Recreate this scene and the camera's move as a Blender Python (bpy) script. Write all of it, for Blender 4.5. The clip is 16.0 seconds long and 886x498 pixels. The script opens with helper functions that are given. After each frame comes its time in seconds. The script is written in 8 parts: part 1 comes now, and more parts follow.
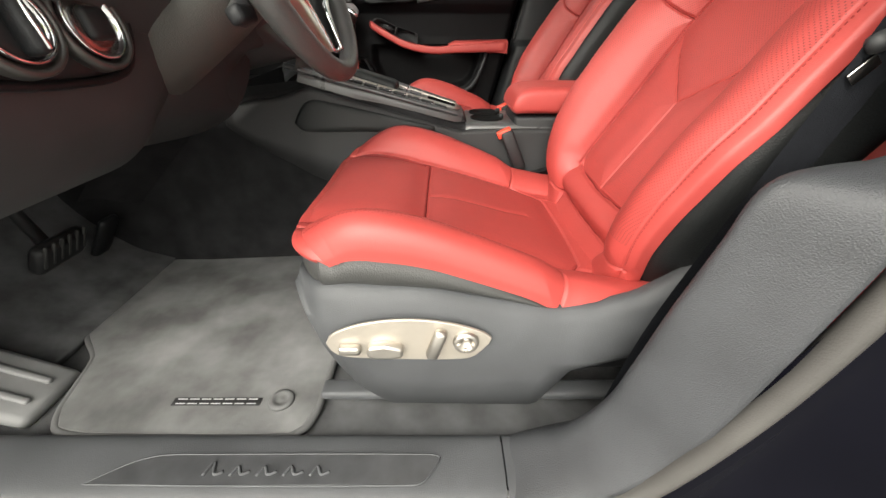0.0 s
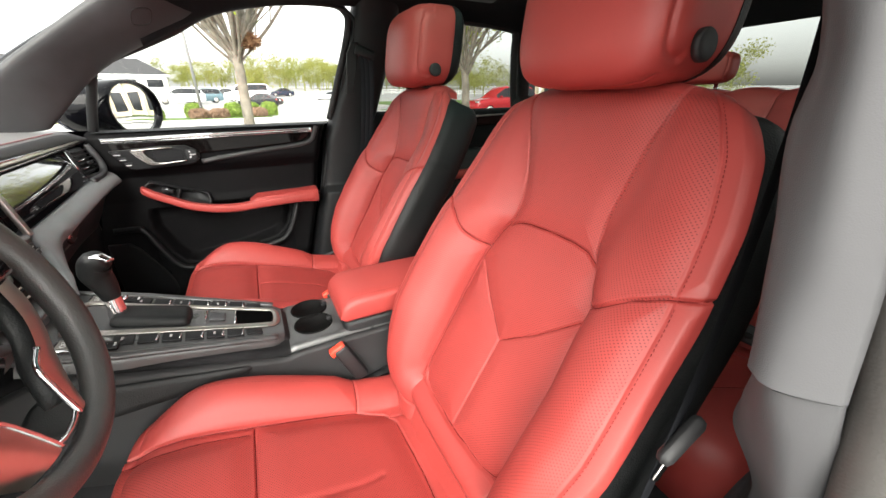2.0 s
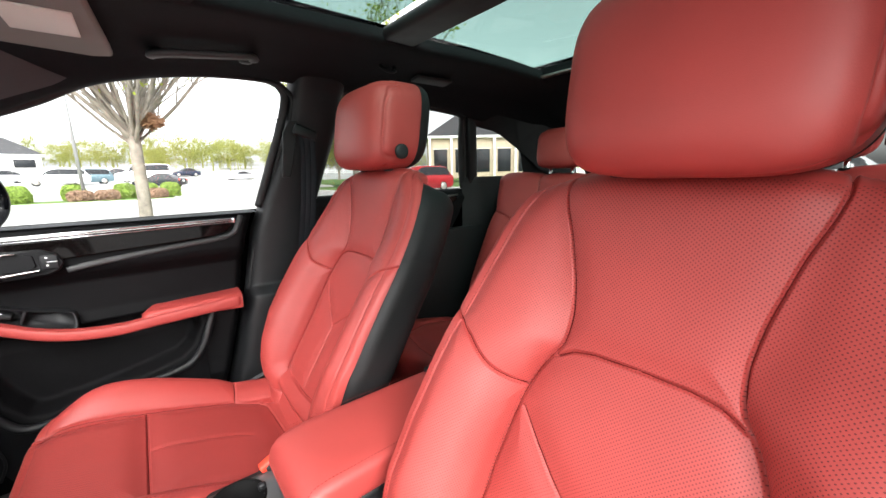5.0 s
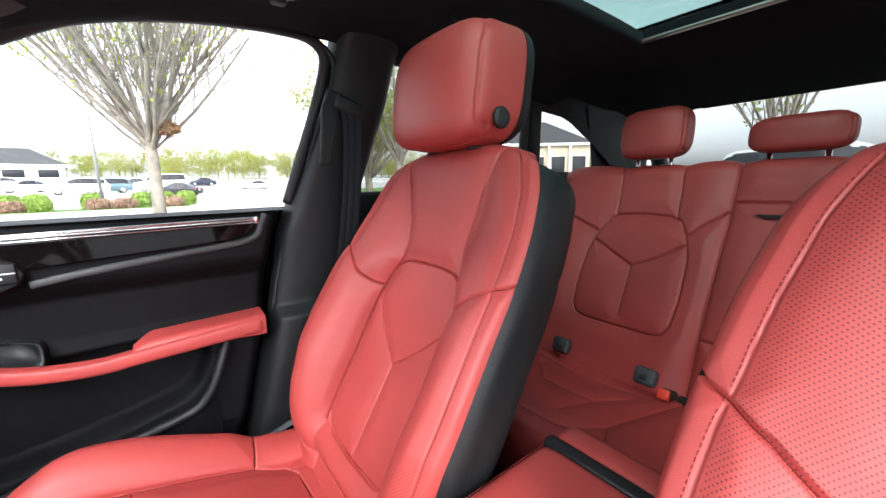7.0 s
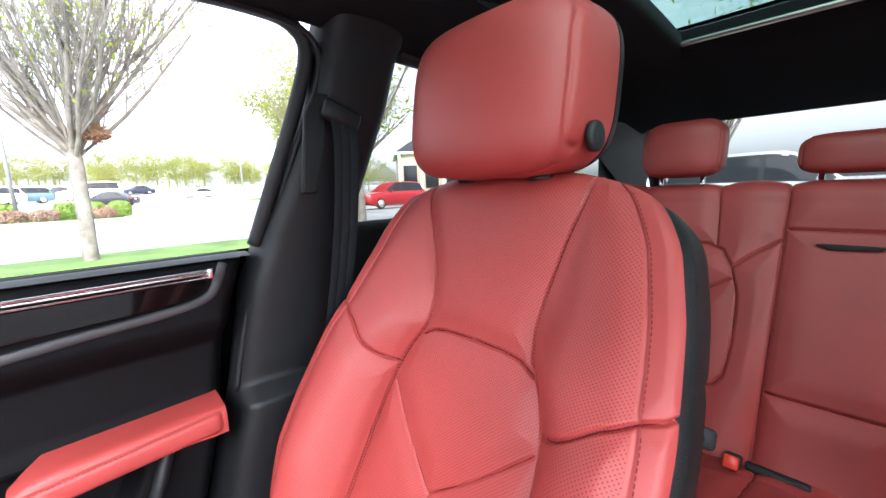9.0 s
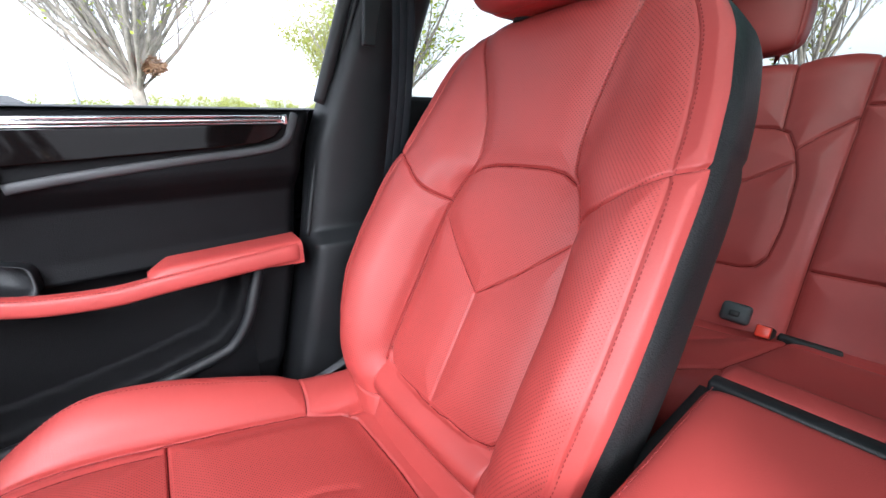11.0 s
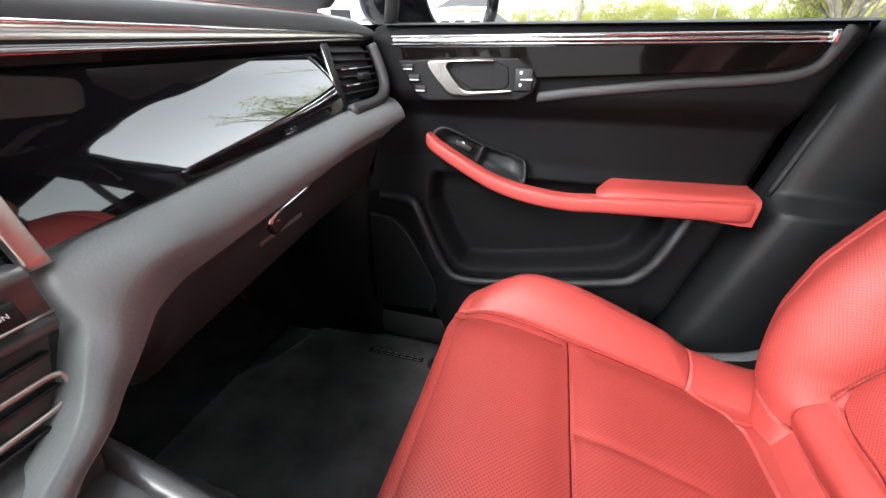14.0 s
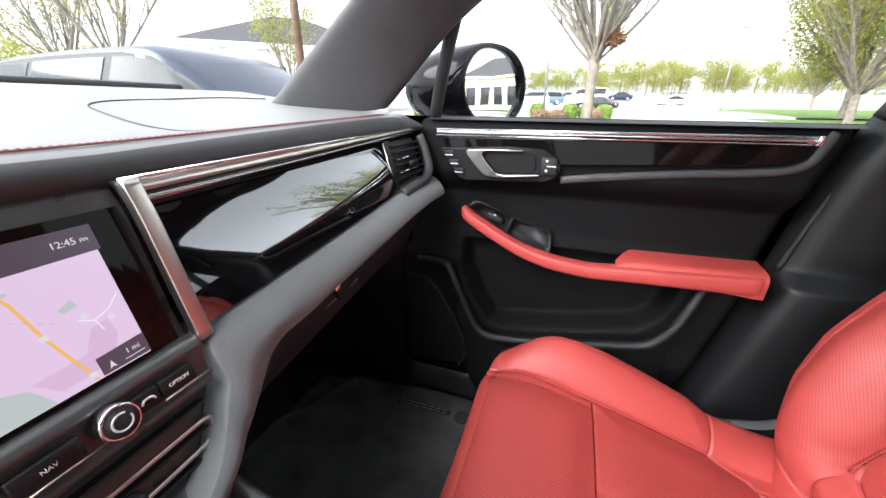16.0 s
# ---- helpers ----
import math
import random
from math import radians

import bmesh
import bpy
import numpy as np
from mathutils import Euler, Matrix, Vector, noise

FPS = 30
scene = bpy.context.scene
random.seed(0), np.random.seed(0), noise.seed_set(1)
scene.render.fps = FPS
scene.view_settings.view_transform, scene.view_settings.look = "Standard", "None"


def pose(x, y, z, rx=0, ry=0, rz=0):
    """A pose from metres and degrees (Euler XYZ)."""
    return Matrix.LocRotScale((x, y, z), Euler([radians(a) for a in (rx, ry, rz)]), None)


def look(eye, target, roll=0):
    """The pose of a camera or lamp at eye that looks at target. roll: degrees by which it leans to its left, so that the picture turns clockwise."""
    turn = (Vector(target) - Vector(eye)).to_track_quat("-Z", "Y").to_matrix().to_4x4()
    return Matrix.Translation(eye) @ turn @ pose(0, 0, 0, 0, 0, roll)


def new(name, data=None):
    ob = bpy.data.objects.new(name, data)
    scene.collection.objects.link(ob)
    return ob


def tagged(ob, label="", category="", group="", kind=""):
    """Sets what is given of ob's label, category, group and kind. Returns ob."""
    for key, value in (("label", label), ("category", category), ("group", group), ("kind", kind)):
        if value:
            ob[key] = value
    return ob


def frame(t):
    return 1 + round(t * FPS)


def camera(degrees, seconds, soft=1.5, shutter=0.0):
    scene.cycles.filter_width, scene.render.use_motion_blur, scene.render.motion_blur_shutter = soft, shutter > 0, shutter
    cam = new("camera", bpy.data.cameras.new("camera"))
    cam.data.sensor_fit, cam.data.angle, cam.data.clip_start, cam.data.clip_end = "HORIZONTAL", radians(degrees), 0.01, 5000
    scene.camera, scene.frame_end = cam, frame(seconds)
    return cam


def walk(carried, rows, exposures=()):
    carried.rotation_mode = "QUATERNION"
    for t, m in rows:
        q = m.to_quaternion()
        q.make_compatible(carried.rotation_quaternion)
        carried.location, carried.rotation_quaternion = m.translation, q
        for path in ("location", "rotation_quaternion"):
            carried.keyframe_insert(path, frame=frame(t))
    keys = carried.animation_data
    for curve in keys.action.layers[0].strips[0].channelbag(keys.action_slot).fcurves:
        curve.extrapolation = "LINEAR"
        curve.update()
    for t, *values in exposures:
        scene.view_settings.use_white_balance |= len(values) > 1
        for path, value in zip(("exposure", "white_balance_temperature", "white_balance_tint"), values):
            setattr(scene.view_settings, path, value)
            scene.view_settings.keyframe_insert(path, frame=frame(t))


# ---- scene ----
cam = camera(100.6, 16.0)
METRES, EYE, TILT, LEAN, TURN = 1.9, 0.95, -31.0, 0.0, 0.0
ROWS = [
    (0.0, 0.0, 0.0, 0.0, 0.0, 0.0, -0.0),
    (0.5, -0.0063, 0.0205, 0.0336, -5.23, 0.11, 3.56),
    (1.0, -0.0047, 0.0317, 0.0752, -10.5, 0.17, 7.06),
    (1.5, 0.0136, 0.0301, 0.1267, -18.52, 1.94, 11.77),
    (2.0, 0.0318, 0.0159, 0.1803, -23.01, 5.98, 14.26),
    (2.5, 0.0319, 0.0168, 0.212, -29.29, 8.92, 17.56),
    (3.0, 0.0259, 0.0303, 0.2202, -34.27, 9.13, 20.02),
    (3.5, 0.0202, 0.0534, 0.2304, -35.9, 8.79, 20.82),
    (4.0, 0.0305, 0.0922, 0.2554, -35.94, 11.31, 20.87),
    (6.5, 0.0359, 0.194, 0.2635, -32.91, 15.06, 19.58),
    (7.0, 0.0493, 0.2862, 0.3234, -32.86, 15.64, 19.64),
    (7.5, 0.0741, 0.3506, 0.3982, -33.81, 15.78, 20.35),
    (8.0, 0.0859, 0.3735, 0.4395, -38.71, 15.03, 22.57),
    (10.5, 0.0375, 0.4052, 0.3448, -38.14, 11.48, 22.29),
    (11.0, 0.0327, 0.4023, 0.3312, -32.86, 8.17, 19.85),
    (11.5, 0.0278, 0.3983, 0.3246, -25.33, 5.59, 16.05),
    (12.0, 0.0132, 0.3897, 0.3233, -16.29, 2.96, 10.68),
    (12.5, 0.0037, 0.3873, 0.3235, -5.83, 2.96, 4.05),
    (13.0, -0.0074, 0.3993, 0.3345, 4.19, 2.16, -2.27),
    (13.5, -0.0227, 0.4141, 0.3501, 10.27, 1.69, -6.33),
    (14.0, -0.0377, 0.4271, 0.3553, 13.44, 1.48, -8.29),
    (14.5, -0.0482, 0.431, 0.3555, 15.54, 1.21, -9.72),
    (15.0, -0.0463, 0.425, 0.3596, 15.92, 1.22, -9.99),
    (15.5, -0.0464, 0.4028, 0.3692, 16.08, 3.34, -10.06),
    (16.0, -0.0455, 0.3808, 0.3671, 16.06, 8.07, -10.04),
]
walk(cam, [(t, pose(0, -0.99, EYE, TILT, LEAN, TURN) @ pose(METRES * x, METRES * y, METRES * z, 90 + pitch, roll, yaw)) for t, x, y, z, yaw, pitch, roll in ROWS], [(0.0, 1.4, 7000, 6), (1.0, 1.53, 6800, 6), (2.0, 1.78, 6800, 7), (3.5, 1.93, 6650, 9), (6.5, 1.94, 6200, 10), (7.5, 2.22, 5950, 11), (8.0, 2.28, 5900, 12), (10.5, 2.2, 5750, 11), (12.0, 2.16, 6000, 9), (12.5, 2.2, 6350, 8), (14.5, 2.34, 6300, 9), (16.0, 1.98, 6200, 10)])

# ---- world, sun ----
world = bpy.data.worlds.new("overcast_sky")
scene.world = world
world.use_nodes = True
wn = world.node_tree.nodes
wl = world.node_tree.links
sky = wn.new("ShaderNodeTexSky")
sky.sky_type = "NISHITA"
sky.sun_disc = False
sky.sun_elevation = radians(40)
sky.sun_rotation = radians(200)
sky.dust_density = 4.0
sky.air_density = 1.0
pale = wn.new("ShaderNodeHueSaturation")
pale.inputs["Saturation"].default_value = 0.12
wl.new(sky.outputs[0], pale.inputs["Color"])
wl.new(pale.outputs[0], wn["Background"].inputs[0])
wn["Background"].inputs[1].default_value = 0.2

sun = new("sun", bpy.data.lights.new("sun", "SUN"))
sun.data.energy = 1.1
sun.data.angle = radians(40)
sun.data.color = (1.0, 0.97, 0.93)
sun.matrix_world = look((0, 0, 0), (0.84, 0.26, -0.75))


# ---- materials ----
def mat(name, col, rough=0.5, metal=0.0, grain=0.0, gscale=600.0, vary=0.0, vscale=12.0, spec=0.5, coat=0.0, col2=None, sheen=0.0):
    m = bpy.data.materials.new(name)
    m.use_nodes = True
    n, l = m.node_tree.nodes, m.node_tree.links
    b = n["Principled BSDF"]
    b.inputs["Base Color"].default_value = (*col, 1)
    b.inputs["Roughness"].default_value = rough
    b.inputs["Metallic"].default_value = metal
    b.inputs["Specular IOR Level"].default_value = spec
    b.inputs["Coat Weight"].default_value = coat
    b.inputs["Sheen Weight"].default_value = sheen
    tc = n.new("ShaderNodeTexCoord")
    if vary or col2:
        tx = n.new("ShaderNodeTexNoise")
        tx.inputs["Scale"].default_value = vscale
        tx.inputs["Detail"].default_value = 5
        l.new(tc.outputs["Object"], tx.inputs["Vector"])
        rp = n.new("ShaderNodeValToRGB")
        a = [max(0, c * (1 - vary)) for c in col]
        c2 = col2 or [min(1, c * (1 + vary)) for c in col]
        rp.color_ramp.elements[0].position, rp.color_ramp.elements[1].position = 0.3, 0.7
        rp.color_ramp.elements[0].color, rp.color_ramp.elements[1].color = (*a, 1), (*c2, 1)
        l.new(tx.outputs["Fac"], rp.inputs[0])
        l.new(rp.outputs[0], b.inputs["Base Color"])
        mr = n.new("ShaderNodeMapRange")
        mr.inputs["To Min"].default_value, mr.inputs["To Max"].default_value = max(0.02, rough - 0.08), min(1, rough + 0.08)
        l.new(tx.outputs["Fac"], mr.inputs["Value"])
        l.new(mr.outputs[0], b.inputs["Roughness"])
    if grain:
        v = n.new("ShaderNodeTexVoronoi")
        v.inputs["Scale"].default_value = gscale
        l.new(tc.outputs["Object"], v.inputs["Vector"])
        bp = n.new("ShaderNodeBump")
        bp.inputs["Strength"].default_value = grain
        bp.inputs["Distance"].default_value = 0.6 / gscale
        l.new(v.outputs["Distance"], bp.inputs["Height"])
        l.new(bp.outputs[0], b.inputs["Normal"])
    return m


def perforated(name, col, pitch=0.0033, size=0.145):
    """Leather with a staggered grid of small punched holes, laid out in metres by the UV map."""
    m = mat(name, col, rough=0.52, vary=0.07, vscale=9, spec=0.5)
    n, l = m.node_tree.nodes, m.node_tree.links
    b = n["Principled BSDF"]
    uv = n.new("ShaderNodeUVMap")
    mp = n.new("ShaderNodeMapping")
    mp.inputs["Scale"].default_value = (1 / pitch, 1 / pitch, 1)
    mp.inputs["Rotation"].default_value = (0, 0, radians(45))
    fr = n.new("ShaderNodeVectorMath")
    fr.operation = "FRACTION"
    ds = n.new("ShaderNodeVectorMath")
    ds.operation = "DISTANCE"
    ds.inputs[1].default_value = (0.5, 0.5, 0)
    l.new(uv.outputs[0], mp.inputs[0])
    l.new(mp.outputs[0], fr.inputs[0])
    l.new(fr.outputs[0], ds.inputs[0])
    mr = n.new("ShaderNodeMapRange")
    mr.interpolation_type = "SMOOTHSTEP"
    mr.inputs["From Min"].default_value, mr.inputs["From Max"].default_value = size, size + 0.12
    l.new(ds.outputs["Value"], mr.inputs["Value"])
    mix = n.new("ShaderNodeMix")
    mix.data_type = "RGBA"
    src = b.inputs["Base Color"].links[0].from_socket
    mix.inputs["A"].default_value = (0.125, 0.013, 0.0115, 1)
    l.new(mr.outputs[0], mix.inputs["Factor"])
    l.new(src, mix.inputs["B"])
    l.new(mix.outputs["Result"], b.inputs["Base Color"])
    tc = n.new("ShaderNodeTexCoord")
    v = n.new("ShaderNodeTexVoronoi")
    v.inputs["Scale"].default_value = 700
    l.new(tc.outputs["Object"], v.inputs["Vector"])
    ad = n.new("ShaderNodeMath")
    ad.operation = "MULTIPLY_ADD"
    ad.inputs[1].default_value = 0.25
    l.new(v.outputs["Distance"], ad.inputs[0])
    l.new(mr.outputs[0], ad.inputs[2])
    bp = n.new("ShaderNodeBump")
    bp.inputs["Strength"].default_value = 0.25
    bp.inputs["Distance"].default_value = 0.001
    l.new(ad.outputs[0], bp.inputs["Height"])
    l.new(bp.outputs[0], b.inputs["Normal"])
    return m


def clear_glass(name, tint, gloss=0.06):
    m = bpy.data.materials.new(name)
    m.use_nodes = True
    n, l = m.node_tree.nodes, m.node_tree.links
    n.clear()
    o, mx, t, g = (n.new("ShaderNode" + k) for k in ("OutputMaterial", "MixShader", "BsdfTransparent", "BsdfGlossy"))
    t.inputs[0].default_value = (*tint, 1)
    g.inputs["Roughness"].default_value = 0.02
    mx.inputs[0].default_value = gloss
    l.new(t.outputs[0], mx.inputs[1])
    l.new(g.outputs[0], mx.inputs[2])
    l.new(mx.outputs[0], o.inputs[0])
    return m


RED = (0.37, 0.048, 0.042)
LEATHER = mat("red_leather", RED, 0.5, grain=0.14, gscale=850, vary=0.08, vscale=8, spec=0.5)
PERF = perforated("red_perforated_leather", RED)
STITCH = mat("red_thread", (0.20, 0.016, 0.016), 0.8)
# Seam thread, darkened to stand in for the shade in the seam gap.
SEAMSHADE = mat("dark_seam_thread_and_shade", (0.13, 0.011, 0.011), 0.85, spec=0.2)
BLACKHIDE = mat("black_leather", (0.011, 0.012, 0.0125), 0.48, grain=0.3, gscale=500, vary=0.2, spec=0.3)
PLASTIC = mat("black_grained_plastic", (0.0095, 0.0098, 0.011), 0.5, spec=0.34, grain=0.2, gscale=600, vary=0.15, vscale=25)
DARKCLOTH = mat("black_headliner", (0.0105, 0.0107, 0.0122), 0.95, spec=0.2, grain=0.5, gscale=900, vary=0.15, vscale=40)
GREYPLASTIC = mat("grey_grained_plastic", (0.054, 0.056, 0.06), 0.55, spec=0.45, grain=0.3, gscale=800, vary=0.14, vscale=14)
SKIRT = mat("grey_vinyl", (0.04, 0.04, 0.039), 0.5, grain=0.3, gscale=500, vary=0.12)
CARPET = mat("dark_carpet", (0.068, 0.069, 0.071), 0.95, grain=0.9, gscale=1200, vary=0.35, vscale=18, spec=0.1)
MATCLOTH = mat("dark_grey_floor_mat", (0.165, 0.165, 0.164), 0.92, grain=0.9, gscale=1000, vary=0.42, vscale=9, spec=0.1)
MATEDGE = mat("mat_binding", (0.1, 0.1, 0.1), 0.8)
DOORBLACK = mat("black_door_hide", (0.0045, 0.0044, 0.005), 0.68, spec=0.12, grain=0.2, gscale=600, vary=0.2, vscale=25)
# Paler copy of the dash hide, with the sky's light put into its colour.
DASHTOPLIT = mat("skylit_dash_top_hide", (0.16, 0.16, 0.16), 0.45, spec=0.8, coat=0.1, grain=0.05, gscale=500, vary=0.06, vscale=12)
PILLAR = mat("dark_grained_pillar_plastic", (0.034, 0.0355, 0.039), 0.55, spec=0.42, grain=0.5, gscale=700, vary=0.18, vscale=14)
# Dash hide darkened for the shade on the down-facing glove box front.
GLOVESHADE = mat("shaded_glove_box_hide", (0.04, 0.05, 0.056), 0.7, spec=0.2, grain=0.12, gscale=420, vary=0.12, vscale=12)
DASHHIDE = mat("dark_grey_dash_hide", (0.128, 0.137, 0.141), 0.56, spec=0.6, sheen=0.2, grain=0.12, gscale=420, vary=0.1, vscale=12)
GLOSS = mat("piano_black", (0.004, 0.004, 0.005), 0.03, spec=1.0, coat=1.0)
GLOSS.node_tree.nodes["Principled BSDF"].inputs["Coat IOR"].default_value = 1.95
DOORGLOSS = mat("dark_door_gloss", (0.004, 0.003, 0.003), 0.05, spec=0.2)
BEZEL = mat("black_bezel_plastic", (0.007, 0.007, 0.008), 0.4, spec=0.2, grain=0.1, gscale=700, vary=0.15)
PULLMETAL = mat("satin_handle_metal", (0.38, 0.36, 0.345), 0.24, 1.0, vary=0.05, vscale=60)
WHEELHIDE = mat("worn_wheel_leather", (0.055, 0.054, 0.053), 0.4, grain=0.25, gscale=550, vary=0.15, spec=0.6)
SATIN = mat("brushed_metal", (0.62, 0.58, 0.53), 0.32, 1.0, vary=0.05, vscale=60)
CHAMPAGNE = mat("champagne_panel", (0.42, 0.38, 0.33), 0.38, 0.6, vary=0.05, vscale=40)
SWITCHMETAL = mat("pale_satin_switch", (0.5, 0.47, 0.43), 0.4, 1.0, vary=0.06, vscale=60)
JAMB = mat("black_jamb_paint", (0.003, 0.003, 0.005), 0.14, spec=0.05, vary=0.1)
SEALGREY = mat("worn_grey_seal", (0.05, 0.047, 0.044), 0.6, spec=0.4, grain=0.15, gscale=500, vary=0.2, vscale=10)
CHROME = mat("chrome", (0.85, 0.85, 0.86), 0.12, 1.0)
RUBBER = mat("black_rubber", (0.012, 0.012, 0.013), 0.6)
BELT = mat("black_seat_belt_webbing", (0.012, 0.013, 0.016), 0.75, spec=0.15, grain=0.4, gscale=900, vary=0.2, vscale=80)
REDBUTTON = mat("red_plastic", (0.8, 0.06, 0.03), 0.35)
WHITEINK = mat("white_marking", (0.75, 0.75, 0.75), 0.6)
GREYINK = mat("grey_marking", (0.42, 0.42, 0.42), 0.6)
BLACKPAINT = mat("black_car_paint", (0.004, 0.004, 0.0055), 0.1, spec=0.16, vary=0.1)
PILLARTOP = mat("grey_pillar_cloth", (0.062, 0.062, 0.065), 0.75, spec=0.3, grain=0.12, gscale=1100, vary=0.06, vscale=20)
GLASS = clear_glass("window_glass", (0.93, 0.95, 0.94), 0.04)
TINTED = clear_glass("tinted_window_glass", (0.40, 0.42, 0.41), 0.05)
ROOFGLASS = clear_glass("green_roof_glass", (0.41, 0.51, 0.48), 0.05)
# The floor carpet again, footwell shade put into a darker colour.
FOOTWELL = mat("shaded_footwell_carpet", (0.016, 0.016, 0.017), 0.95, grain=0.9, gscale=1200, vary=0.35, vscale=18, spec=0.1)
PALEPLASTIC = mat("worn_grey_plastic", (0.19, 0.19, 0.19), 0.6, spec=0.4, grain=0.1, gscale=900, vary=0.15, vscale=14)
SIDETRIM = mat("black_console_plastic", (0.02, 0.02, 0.021), 0.55, spec=0.35, grain=0.15, gscale=700, vary=0.12, vscale=20)
KNEE = mat("dark_grey_knee_plastic", (0.045, 0.045, 0.047), 0.55, spec=0.4, grain=0.12, gscale=700, vary=0.12, vscale=20)
DECK = mat("satin_deck_plastic", (0.056, 0.056, 0.057), 0.3, spec=0.8, grain=0.1, gscale=700, vary=0.15, vscale=25)
COLUMNGREY = mat("column_grey_plastic", (0.075, 0.072, 0.066), 0.55, grain=0.3, vary=0.1)


# ---- mesh helpers ----
def thing(name, at, label, category, group="", kind=""):
    e = new(name)
    e.empty_display_size = 0.05
    e.location = at
    return tagged(e, label, category, group, kind)


def part(name, data, material, parent=None, label=""):
    """One mesh object from a mesh or bmesh in world metres, under a thing or a part."""
    if isinstance(data, bmesh.types.BMesh):
        me = bpy.data.meshes.new(name)
        data.to_mesh(me)
        data.free()
    else:
        me = data
    for one in material if isinstance(material, (list, tuple)) else [material]:
        me.materials.append(one)
    ob = new(name, me)
    if parent:
        ob.parent = parent
        m = Matrix.Translation(parent.location) if parent.data is None else Matrix.Identity(4)
        ob.matrix_parent_inverse = m.inverted()
    if label:
        ob["label"] = label
    return ob


def smooth(me, on=True):
    me.polygons.foreach_set("use_smooth", [on] * len(me.polygons))
    return me


def spl(pts, n):
    """n points along a smooth curve through pts, evenly by chord length."""
    p = np.array(pts, float)
    d = np.r_[0, np.cumsum(np.linalg.norm(np.diff(p, axis=0), axis=1))]
    q = np.vstack([2 * p[0] - p[1], p, 2 * p[-1] - p[-2]])
    dd = np.r_[-(d[1] - d[0]), d, d[-1] + d[-1] - d[-2]]
    out = []
    for t in np.linspace(0, d[-1], n):
        i = min(max(np.searchsorted(d, t, "right") - 1, 0), len(p) - 2)
        t1, t2 = d[i], d[i + 1]
        h = t2 - t1
        u = (t - t1) / h
        m1 = (q[i + 2] - q[i]) / (dd[i + 2] - dd[i]) * h
        m2 = (q[i + 3] - q[i + 1]) / (dd[i + 3] - dd[i + 1]) * h
        out.append((2 * u**3 - 3 * u**2 + 1) * q[i + 1] + (u**3 - 2 * u**2 + u) * m1 + (-2 * u**3 + 3 * u**2) * q[i + 2] + (u**3 - u**2) * m2)
    return np.array(out)


def gridmesh(name, P, uv=None, close_u=False, close_v=False, cap=False, flip=False, index=None):
    """A smooth mesh from an array of rows of points (rows, columns, 3)."""
    P = np.asarray(P, float)
    nv, nu = P.shape[:2]
    j, i = np.meshgrid(np.arange(nv if close_v else nv - 1), np.arange(nu if close_u else nu - 1), indexing="ij")
    j, i = j.ravel(), i.ravel()
    i2, j2 = (i + 1) % nu, (j + 1) % nv
    F = np.stack([j * nu + i, j * nu + i2, j2 * nu + i2, j2 * nu + i], 1)
    if flip:
        F = F[:, ::-1]
    faces = F.tolist()
    if cap:
        a, b = list(range(nu)), [(nv - 1) * nu + k for k in range(nu)]
        faces += [a[::-1], b] if not flip else [a, b[::-1]]
    me = bpy.data.meshes.new(name)
    me.from_pydata(P.reshape(-1, 3).tolist(), [], faces)
    if uv is not None:
        lay = me.uv_layers.new(name="UVMap")
        li = np.empty(len(me.loops), int)
        me.loops.foreach_get("vertex_index", li)
        lay.data.foreach_set("uv", np.asarray(uv, float).reshape(-1, 2)[li].ravel())
    if index is not None:
        me.polygons.foreach_set("material_index", np.r_[index[j, i], [0] * (len(faces) - len(F))].astype(int))
    smooth(me)
    return me


def tube(name, pts, r, n=12, closed=False, cap=True, squash=None):
    """A round bar along pts; r one radius or one a point."""
    p = np.array(pts, float)
    t = np.gradient(p, axis=0) if not closed else np.roll(p, -1, 0) - np.roll(p, 1, 0)
    t /= np.linalg.norm(t, axis=1)[:, None] + 1e-12
    up = np.array([0.0, 0, 1]) if abs(t[0][2]) < 0.9 else np.array([0.0, 1, 0])
    rr = np.broadcast_to(np.asarray(r, float), (len(p),))
    rows = []
    a = np.linspace(0, 2 * np.pi, n, endpoint=False)
    for k in range(len(p)):
        x = np.cross(t[k], up)
        x /= np.linalg.norm(x) + 1e-12
        y = np.cross(x, t[k])
        up = y
        sx, sy = squash or (1, 1)
        rows.append(p[k] + rr[k] * (np.cos(a)[:, None] * x * sx + np.sin(a)[:, None] * y * sy))
    return gridmesh(name, rows, close_u=True, close_v=closed, cap=cap and not closed, flip=True)


def flat_bar(name, pts, wide, thick):
    """A bar of rounded rectangular section along pts, wide across y."""
    p = np.array(pts, float)
    t = np.gradient(p, axis=0)
    t /= np.linalg.norm(t, axis=1)[:, None]
    a = np.linspace(0, 2 * np.pi, 24, endpoint=False)
    cx = np.sign(np.cos(a)) * np.abs(np.cos(a)) ** 0.3
    cy = np.sign(np.sin(a)) * np.abs(np.sin(a)) ** 0.3
    rows = []
    for q, d in zip(p, t):
        n = np.cross(d, (0.0, 1.0, 0.0))
        n /= np.linalg.norm(n)
        b = np.cross(n, d)
        rows.append(q + cx[:, None] * b * wide / 2 + cy[:, None] * n * thick / 2)
    return gridmesh(name, rows, close_u=True, cap=True, flip=True)


